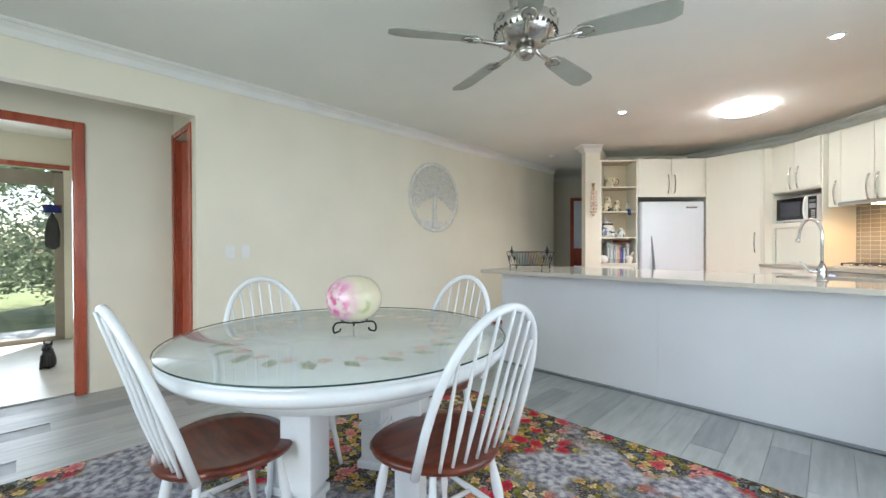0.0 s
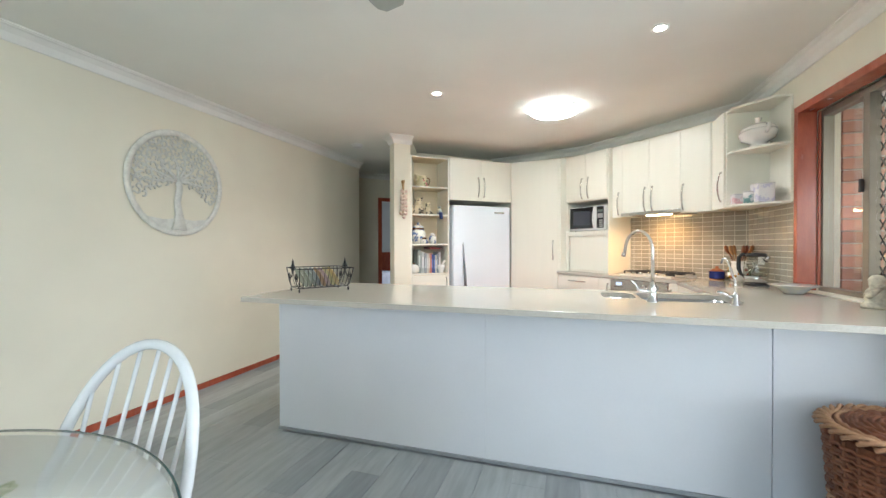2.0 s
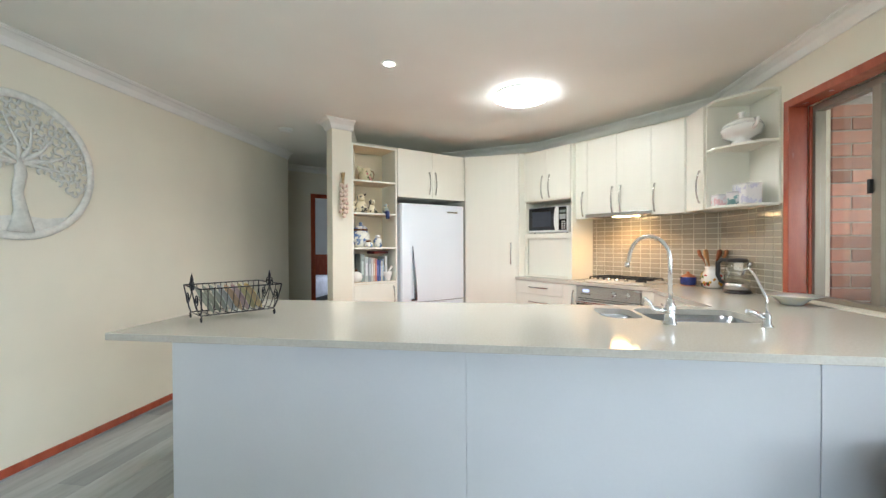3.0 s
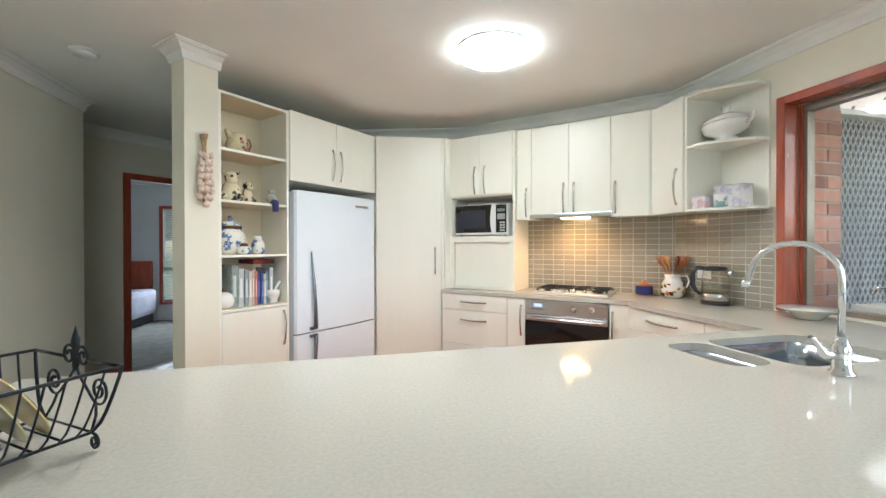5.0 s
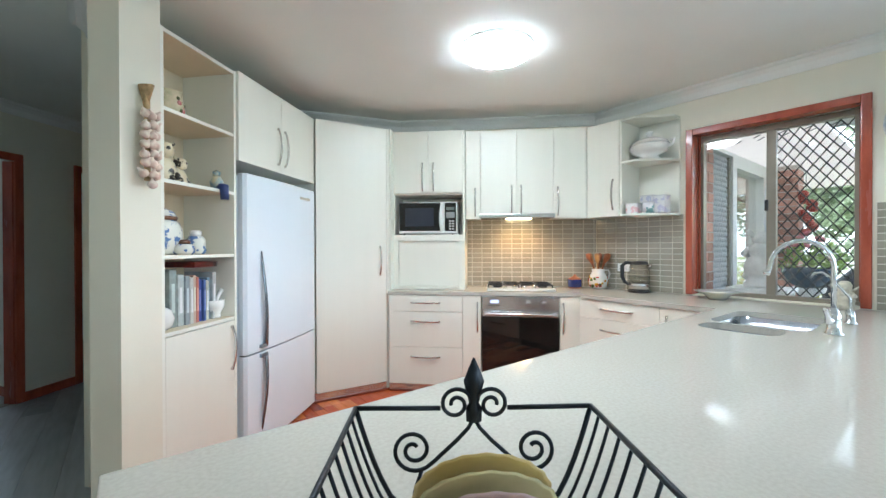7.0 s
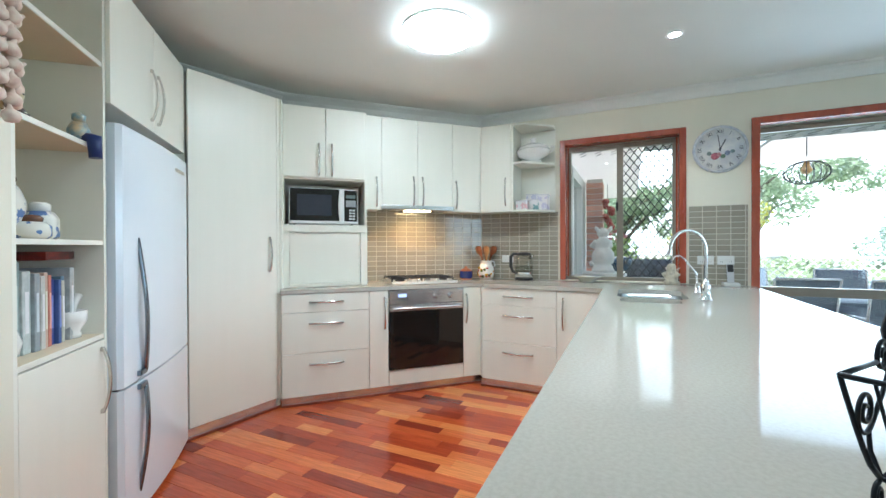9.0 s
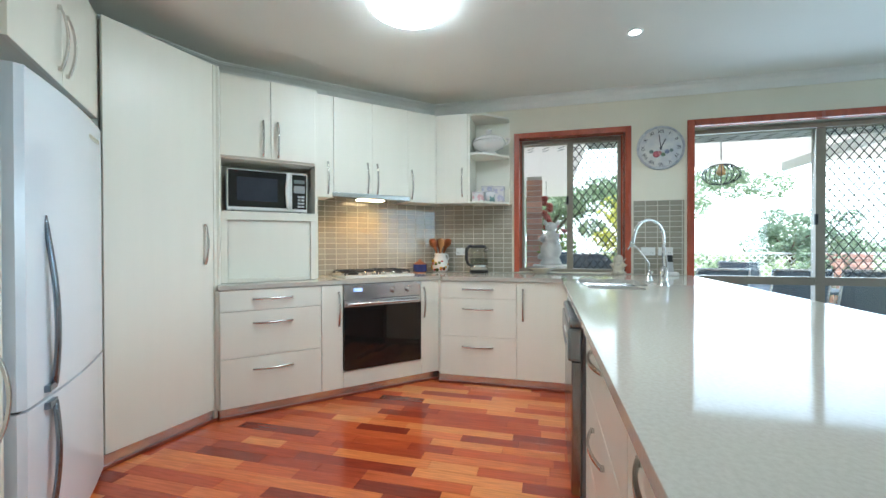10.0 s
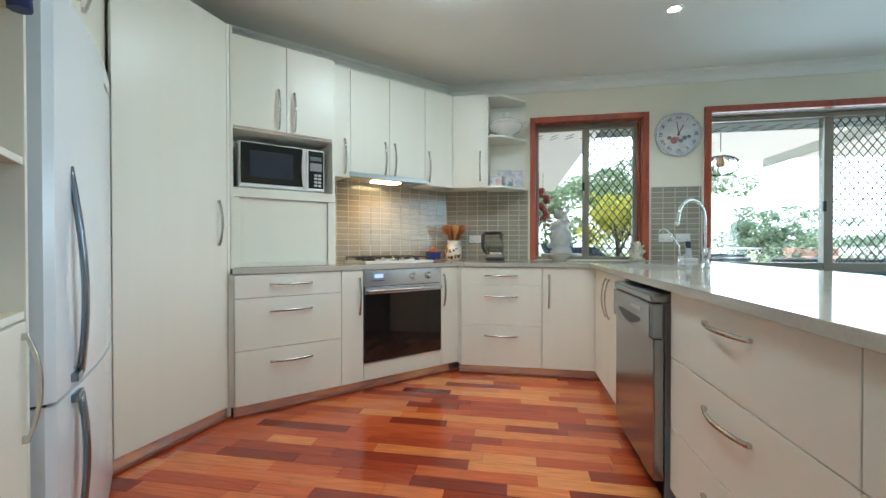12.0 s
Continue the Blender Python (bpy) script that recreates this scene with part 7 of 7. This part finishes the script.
# ---------------------------------------------------------------- on the open shelves
SH = FR
PAINTJ = mat("floral_jug_glaze", (0.76, 0.62, 0.42), 0.2, var=0.3, scale=7, col2=(0.46, 0.46, 0.26), coat=0.4)
j_ = thing("floral_jug", SH @ pose(0.22, 0.17, 1.971, 0, 0, 10), "cream jug painted with pink roses on the top shelf", "jug")
part("body", lathe([(0.055, 0), (0.07, 0.02), (0.078, 0.06), (0.07, 0.10), (0.06, 0.13), (0.064, 0.15), (0.055, 0.148), (0.05, 0.12)], 24), PAINTJ, j_)
part("handle", tube(bmesh.new(), [(0.06, 0, 0.13), (0.10, 0, 0.135), (0.118, 0, 0.10), (0.10, 0, 0.05), (0.075, 0, 0.04)], 0.007, 8), mat("gilt_brown", (0.30, 0.16, 0.06), 0.3), j_)
part("spout", tube(bmesh.new(), [(-0.05, 0, 0.12), (-0.075, 0, 0.145), (-0.095, 0, 0.165)], [0.03, 0.022, 0.012], 10), PAINTJ, j_)
ROSEP = mat("painted_rose", (0.62, 0.16, 0.16), 0.25, var=0.3, scale=60, col2=(0.72, 0.36, 0.32), coat=0.4)
LEAFP = mat("painted_stem", (0.10, 0.07, 0.04), 0.25, var=0.3, scale=60, col2=(0.18, 0.20, 0.09), coat=0.4)
for a_, zz, r_, m_ in ((-80, 0.055, 0.021, ROSEP), (-62, 0.030, 0.017, ROSEP), (-104, 0.085, 0.014, ROSEP), (-96, 0.05, 0.014, LEAFP), (-66, 0.08, 0.013, LEAFP), (-82, 0.022, 0.013, LEAFP), (-50, 0.052, 0.012, LEAFP), (-110, 0.108, 0.010, LEAFP)):
    part("painted_rose" if m_ == ROSEP else "painted_leaf", lathe([(0.0, 0.0), (r_ * 0.7, -0.0008), (r_, -0.004)], 9), m_, j_, "", pose(0.0772 * math.cos(radians(a_)), 0.0772 * math.sin(radians(a_)), zz, 0, 0, a_) @ pose(0, 0, 0, 0, 90, 0))
COWM = mat("cow_glaze", (0.76, 0.66, 0.46), 0.3, var=0.5, scale=15, col2=(0.03, 0.025, 0.02), coat=0.3, sharp=True)
for (x, y, s, tn_) in ((0.165, 0.16, 1.25, -20), (0.30, 0.20, 0.95, 15), (0.065, 0.16, 0.75, 10)):
    bm = lathe([(0.0, 0.0), (0.055, 0.01), (0.06, 0.05), (0.045, 0.09), (0.03, 0.11)], 16)
    lathe([(0.0, 0.0), (0.03, 0.012), (0.036, 0.04), (0.025, 0.065), (0.0, 0.075)], 14, 1.0, 1.2, bm, (0, -0.02, 0.10))
    for sx in (1, -1):
        tube(bm, [(sx * 0.02, -0.01, 0.155), (sx * 0.045, -0.01, 0.175)], [0.012, 0.005], 6)
        tube(bm, [(sx * 0.035, -0.02, 0.06), (sx * 0.04, -0.06, 0.015)], 0.014, 7)
    solid("cow_figurine", bm, COWM, SH @ pose(x, y, 1.6248, 0, 0, tn_) @ Matrix.Scale(s, 4), "cream and black pottery cow sitting on the shelf", "figurine", "cow figurines")
bm = lathe([(0.0, 0.0), (0.032, 0.008), (0.036, 0.04), (0.022, 0.07)], 14)
lathe([(0.0, 0.0), (0.02, 0.01), (0.022, 0.03), (0.0, 0.045)], 12, 1, 1, bm, (0, 0, 0.068))
bl_ = thing("shelf_sitter_figurine", SH @ pose(0.40, 0.03, 1.6248), "small blue-dressed pottery figure sitting on the shelf edge", "figurine")
part("body", bm, mat("teal_glaze", (0.20, 0.32, 0.38), 0.3, var=0.4, scale=30, col2=(0.6, 0.5, 0.3)), bl_)
part("trousers", tube(bmesh.new(), [(0, -0.01, 0.015), (0, -0.048, 0.012), (0, -0.052, -0.06)], [0.026, 0.026, 0.022], 8), mat("navy_glaze", (0.02, 0.04, 0.16), 0.3), bl_, "navy dangling legs")
BWG = mat("blue_white_porcelain", (0.74, 0.73, 0.66), 0.15, var=0.6, scale=20, col2=(0.12, 0.20, 0.40), coat=0.5, sharp=True)
BRN = mat("brown_glaze_band", (0.14, 0.06, 0.03), 0.25)
j_ = thing("ginger_jar", SH @ pose(0.165, 0.17, 1.2548), "blue and white porcelain lidded jar with brown bands", "jar")
part("body", lathe([(0.068, 0), (0.078, 0.015), (0.098, 0.08), (0.10, 0.12), (0.085, 0.165), (0.07, 0.18)], 28), BWG, j_)
part("band", lathe([(0.074, 0.1805), (0.078, 0.19), (0.076, 0.20)], 28), BRN, j_)
ld_ = part("lid", lathe([(0.074, 0.2005), (0.06, 0.225), (0.03, 0.24), (0.012, 0.245), (0.018, 0.26), (0.014, 0.275), (0.0, 0.28)], 24), BWG, j_)
for (x, r_, h_, nm) in ((0.21, 0.05, 0.07, "small lidded blue and white porcelain pot"), (0.345, 0.052, 0.125, "square blue and white jar with a white stopper")):
    j_ = thing("small_jar", SH @ pose(x, 0.07 if x < 0.3 else 0.12, 1.2548), nm, "jar", "small jars")
    part("body", lathe([(r_ * 0.8, 0), (r_, 0.01), (r_, h_ * 0.6), (r_ * 0.7, h_ * 0.8)], 6 if x > 0.3 else 20), BWG, j_)
    part("lid", lathe([(r_ * 0.55, h_ * 0.8 + 0.0005), (r_ * 0.58, h_), (r_ * 0.4, h_ + 0.008), (0.0, h_ + 0.01)], 16), BRN if x < 0.3 else CHINA, j_)
# books
rng = random.Random(8)
x = 0.125
BOOKS = [((0.30, 0.36, 0.34), 0.045, 0.30), ((0.55, 0.60, 0.58), 0.04, 0.27), ((0.34, 0.38, 0.40), 0.028, 0.26), ((0.62, 0.62, 0.58), 0.025, 0.25), ((0.62, 0.44, 0.34), 0.022, 0.26), ((0.58, 0.20, 0.14), 0.02, 0.25), ((0.05, 0.08, 0.30), 0.025, 0.235), ((0.10, 0.16, 0.40), 0.018, 0.23), ((0.62, 0.60, 0.50), 0.02, 0.225), ((0.18, 0.26, 0.34), 0.022, 0.24), ((0.52, 0.54, 0.54), 0.03, 0.27)]
for col, w, h_ in BOOKS:
    dp = rng.uniform(0.17, 0.21)
    b_ = thing("book", SH @ pose(x + w / 2, 0.06 + rng.uniform(0, 0.02), 0.8808), "upright book with a coloured spine on the shelf", "book", "shelf books")
    part("cover", box(-w / 2 + 0.0008, w / 2 - 0.0008, 0, dp, 0, h_, 0.003), mat("book_cover", col, 0.5, var=0.15, scale=20), b_)
    part("spine_title", box(-w * 0.22, w * 0.22, -0.0012, -0.0002, h_ * 0.25, h_ * 0.75), mat("spine_print", tuple(min(0.8, c * 1.5 + 0.12) for c in col), 0.6), b_)
    x += w + 0.0012
b_ = thing("book", SH @ pose(0.28, 0.07, 1.182, 0, 0, 0), "large dark red book lying across the upright books", "book", "shelf books")
part("cover", box(0.0, 0.17, 0.0, 0.2, 0.0, 0.03, 0.003), mat("red_black_cover", (0.28, 0.03, 0.02), 0.5, var=0.5, scale=9, col2=(0.02, 0.02, 0.02)), b_)
tp = thing("teapot", SH @ pose(0.082, 0.10, 0.8808, 0, 0, 60), "small white teapot with a dark knob beside the books", "teapot")
part("body", lathe([(0.04, 0), (0.06, 0.02), (0.068, 0.055), (0.055, 0.095), (0.03, 0.11), (0.015, 0.115)], 22), CHINA, tp)
part("knob", lathe([(0.012, 0.1155), (0.018, 0.13), (0.0, 0.14)], 12), BRN, tp)
part("spout", tube(bmesh.new(), [(0.058, 0, 0.04), (0.085, 0, 0.065), (0.10, 0, 0.095)], [0.016, 0.011, 0.008], 10), CHINA, tp)
mp_ = thing("mortar_and_pestle", SH @ pose(0.442, 0.085, 0.8808) @ Matrix.Scale(1.22, 4), "small white marble mortar with a pestle", "mortar")
part("mortar", lathe([(0.028, 0), (0.03, 0.012), (0.026, 0.02), (0.042, 0.05), (0.045, 0.085), (0.038, 0.085), (0.03, 0.05), (0.0, 0.04)], 22), CHINA, mp_)
part("pestle", tube(bmesh.new(), [(-0.008, 0, 0.05), (0.025, 0, 0.10), (0.05, 0, 0.128)], [0.013, 0.009, 0.012], 10), CHINA, mp_)

# garlic string on the wall end
GAR = mat("garlic_skin", (0.76, 0.65, 0.54), 0.6, var=0.2, scale=25, col2=(0.62, 0.42, 0.34), bump=0.2)
STRAW = mat("dry_straw", (0.60, 0.40, 0.19), 0.9, var=0.2, scale=30)
g_ = thing("garlic_string", pose(-2.435, 5.565, 1.79, 0, 0, 45), "hanging plaited string of garlic bulbs on the wall end", "garlic")
part("plait", tube(bmesh.new(), [(0, -0.028, -0.20), (0, -0.03, 0.10), (0, -0.022, 0.20)], [0.012, 0.012, 0.016], 8), STRAW, g_)
part("tuft", tube(bmesh.new(), [(0, -0.024, 0.145), (0.0, -0.024, 0.20), (0.0, -0.024, 0.225)], [0.014, 0.032, 0.04], 9, False, 0.5), STRAW, g_)
bulb = mesh_of("bulb", lathe([(0.0, -0.017), (0.014, -0.014), (0.021, 0.0), (0.017, 0.011), (0.006, 0.021), (0.004, 0.032)], 12), GAR)
rng = random.Random(4)
for r_ in range(8):
    for c in (-1, 0, 1):
        if r_ == 0 and c:
            continue
        share("bulb", bulb, g_, pose(0.03 * c + rng.uniform(-0.006, 0.006), -0.045 - (0.012 if c == 0 else 0), -0.215 + 0.043 * r_ + rng.uniform(-0.006, 0.006), rng.uniform(-30, 30), 40 * c, rng.uniform(0, 360)))

# tureen and canisters on the end shelves
ES = pose(0.762, 5.047, 0, 0, 0, -90)
t_ = thing("soup_tureen", ES @ pose(0.165, 0.165, 2.0038, 0, 0, 0) @ Matrix.Scale(1.3, 4), "white china soup tureen with a lid and handles", "tureen")
part("body", lathe([(0.05, 0), (0.055, 0.012), (0.04, 0.025), (0.09, 0.05), (0.105, 0.085), (0.10, 0.10)], 28, 1.15, 0.9), CHINA, t_)
part("lid", lathe([(0.102, 0.1005), (0.09, 0.12), (0.05, 0.14), (0.015, 0.148), (0.014, 0.165), (0.02, 0.18), (0.0, 0.19)], 28, 1.15, 0.9), CHINA, t_)
for sx in (1, -1):
    part("handle", tube(bmesh.new(), [(sx * 0.11, 0, 0.07), (sx * 0.14, 0, 0.085), (sx * 0.15, 0, 0.11), (sx * 0.125, 0, 0.11)], 0.009, 8), CHINA, t_)
for i, (x, y, z, w, h_, c1) in enumerate([(0.085, 0.07, 1.5638, 0.052, 0.075, (0.66, 0.40, 0.42)), (0.155, 0.19, 1.5638, 0.055, 0.075, (0.56, 0.58, 0.64)), (0.185, 0.105, 1.5638, 0.045, 0.085, (0.20, 0.36, 0.36)), (0.255, 0.17, 1.5638, 0.055, 0.135, (0.52, 0.50, 0.62)), (0.155, 0.19, 1.6490, 0.055, 0.06, (0.50, 0.50, 0.62))]):
    c_ = thing("storage_canister", ES @ pose(x, y, z), "white canister with a small painted flower print", "canister", "canisters on the end shelf")
    part("body", poly(rounded(-w, w, -w, w, 0.012), 0, h_, 0.002) if i != 2 else lathe([(w, 0), (w, h_)], 22), mat("printed_tin", (0.70, 0.68, 0.68), 0.35, var=0.35, scale=20, col2=c1, sharp=True), c_)
    part("lid", poly(rounded(-w - 0.002, w + 0.002, -w - 0.002, w + 0.002, 0.013), h_ + 0.0005, h_ + 0.008, 0.001) if i != 2 else lathe([(w * 1.03, h_ + 0.0005), (w * 1.03, h_ + 0.008)], 22), mat("tin_lid", (0.62, 0.60, 0.62), 0.3, 0.2), c_)

# ---------------------------------------------------------------- floors, tiles and bricks, piece by piece
rng = random.Random(21)
# grey vinyl planks, running north to south
PWID, PLEN = 0.182, 1.22
floor_ob = bpy.data.objects["floor"]
plank_cache = {}


def plank(parent, name, material, x0, x1, y0, y1, z, th=0.006, gap=0.0008):
    key = (name, round(x1 - x0, 3), round(y1 - y0, 3))
    if key not in plank_cache:
        w, l_ = (x1 - x0) / 2 - gap, (y1 - y0) / 2 - gap
        e = 0.0012
        bm = bmesh.new()
        lo = [bm.verts.new(v) for v in ((-w, -l_, -th), (w, -l_, -th), (w, l_, -th), (-w, l_, -th))]
        md_ = [bm.verts.new(v) for v in ((-w, -l_, -e), (w, -l_, -e), (w, l_, -e), (-w, l_, -e))]
        hi = [bm.verts.new(v) for v in ((-w + e, -l_ + e, 0), (w - e, -l_ + e, 0), (w - e, l_ - e, 0), (-w + e, l_ - e, 0))]
        for a, b in ((lo, md_), (md_, hi)):
            for k in range(4):
                bm.faces.new([a[k], a[(k + 1) % 4], b[(k + 1) % 4], b[k]])
        bm.faces.new(hi)
        plank_cache[key] = mesh_of(name, bm, material)
    return share(name, plank_cache[key], parent, Matrix.Translation(((x0 + x1) / 2, (y0 + y1) / 2, z)))


def in_room(x, y):
    """Open floor of the dining room, passage and hall."""
    if y < 3.6:
        return -3.72 < x < EAST or (-4.45 < x <= -3.72 and y < 0.95)
    if y < 6.3:
        return -3.72 < x < -2.42
    return y - x < 11.7 and x < -1.4 and y - x > 7.9


ncol = int((EAST + 4.5) / PWID) + 1
for c in range(ncol):
    x0 = -4.45 + PWID * c
    x1 = min(x0 + PWID, EAST)
    y = -2.2 - (c * 0.457) % PLEN
    while y < 9.6:
        y0, y1 = max(y, -2.2), min(y + PLEN, 3.44 if x0 > -2.5 else 9.6)
        if y1 - y0 > 0.03 and in_room((x0 + x1) / 2, (y0 + y1) / 2) and not (y0 < -0.9 and x0 < -3.0):
            plank(floor_ob, "plank", PLANK, x0, x1, y0, y1, LOW)
        y += PLEN
# red parquet strips of the kitchen
kf = bpy.data.objects["floor_kitchen"]
SWD = 0.083


def kitchen_open(x, y):
    return y > 4.14 and x < 0.50 and x + y < 5.92 and y < 6.62 and y - x < 8.1


col = 0
x0 = -2.42
while x0 < 0.52:
    y = 4.10 - rng.uniform(0, 0.3)
    while y < 6.7:
        ln = rng.choice((0.26, 0.34, 0.42, 0.55, 0.68))
        if any(kitchen_open(x0 + SWD / 2, yy) for yy in (y + 0.01, y + ln / 2, y + ln - 0.01)):
            plank(kf, "strip", TIMBER, x0, x0 + SWD, y, y + ln, 0.0, 0.005, 0.0004)
        y += ln
    x0 += SWD
# timber bead along the kickboards
BEAD = mat("red_floor_bead", (0.30, 0.06, 0.03), 0.3, var=0.2, scale=8)
setting("trim_kick_hob", box(0.0, 1.70, -0.004, 0.0115, 0.0005, 0.018, 0.005), BEAD, "red timber bead at the kickboard", HOB)
setting("trim_kick_east", box(-0.02, 1.05, -0.004, 0.0115, 0.0005, 0.018, 0.005), BEAD, "red timber bead at the kickboard", EASTRUN)
setting("trim_kick_pantry", box(-0.02, PL, -0.004, 0.0115, 0.0005, 0.018, 0.005), BEAD, "red timber bead at the kickboard", PAN)

# splashback tiles
TW, TH = 0.098, 0.0465
TJ = 0.006
tile_mesh = {}


def tiles(name, m, length, z0, z1, label, first=TW):
    """Tiles in stacked rows on a grout bed; the frame's x runs along the wall, -y faces the room."""
    bed = setting(name, box(0, length, -0.0082, -0.0005, z0, z1), GROUT, label, m)
    rows = int(round((z1 - z0) / TH))
    th = (z1 - z0) / rows
    for r in range(rows):
        x, w = 0.0, first
        while x < length - 0.008:
            w = min(w, length - x)
            key = round(w, 3), round(th, 4)
            if key not in tile_mesh:
                tile_mesh[key] = mesh_of("tile", box(TJ / 2, w - TJ / 2, -0.0100, -0.0083, TJ / 2, th - TJ / 2, 0.0007), TILE)
            share("tile", tile_mesh[key], bed, pose(x, rng.uniform(-0.0002, 0.0), z0 + r * th, rng.uniform(-0.1, 0.1), 0, rng.uniform(-0.1, 0.1)))
            x += w
            w = TW
    return bed


TZ0, TZ1 = BENCH + 0.001, 1.556
HW = pose(-0.28, 6.815, 0, 0, 0, -45)
hl = math.hypot(EAST + 0.28, 6.815 - 5.455)
tiles("trim_splashback_hob", HW @ pose(0.676, 0, 0), hl - 0.676, TZ0, TZ1, "glazed taupe splashback tiles in stacked rows", 0.05)
tiles("trim_splashback_east", pose(EAST, 5.4452, 0, 0, 0, -90), 5.4452 - 4.676, TZ0, TZ1, "glazed taupe splashback tiles in stacked rows")
tiles("trim_splashback_end", pose(EAST, 3.604, 0, 0, 0, -90), 3.604 - 3.195, TZ0, TZ1, "glazed taupe splashback tiles in stacked rows")

# brick piers out on the patio
BRICK = mat("red_brick", (0.58, 0.30, 0.22), 0.85, var=0.25, scale=14, col2=(0.46, 0.27, 0.22), bump=0.4, bscale=60, rand=0.35)
MORT = mat("grey_mortar", (0.62, 0.59, 0.54), 0.9, var=0.1, scale=30, bump=0.4, bscale=120)
bmesh_cache = {}


def pier(name, x0, x1, y0, y1, z0, z1, label):
    core = solid(name, box(x0 + 0.008, x1 - 0.008, y0 + 0.008, y1 - 0.008, z0, z1), MORT, Matrix(), label, "brick pier", "brick piers")
    z, row = z0, 0
    while z < z1 - 0.05:
        x = x0 - (0.12 if row % 2 else 0.0)
        while x < x1:
            a, b = max(x, x0), min(x + 0.23, x1)
            if b - a > 0.03:
                key = round(b - a, 3), round(y1 - y0, 3)
                if key not in bmesh_cache:
                    bmesh_cache[key] = mesh_of("brick", box(0, b - a, 0, y1 - y0, 0, 0.076, 0.004), BRICK)
                share("brick", bmesh_cache[key], core, pose(a, y0, z))
            x += 0.24
        z += 0.086
        row += 1
    return core


pier("brick_pier", EAST + 0.25, 1.57, 4.62, 4.82, -0.13, 2.237, "red brick wall end beside the kitchen window")
pier("brick_pier", 3.62, 3.90, 4.42, 4.66, -0.13, 2.237, "red brick pier of the patio")
pier("brick_barbecue", 6.8, 7.5, -1.8, -1.2, -0.22, 0.95, "low red brick barbecue in the garden")
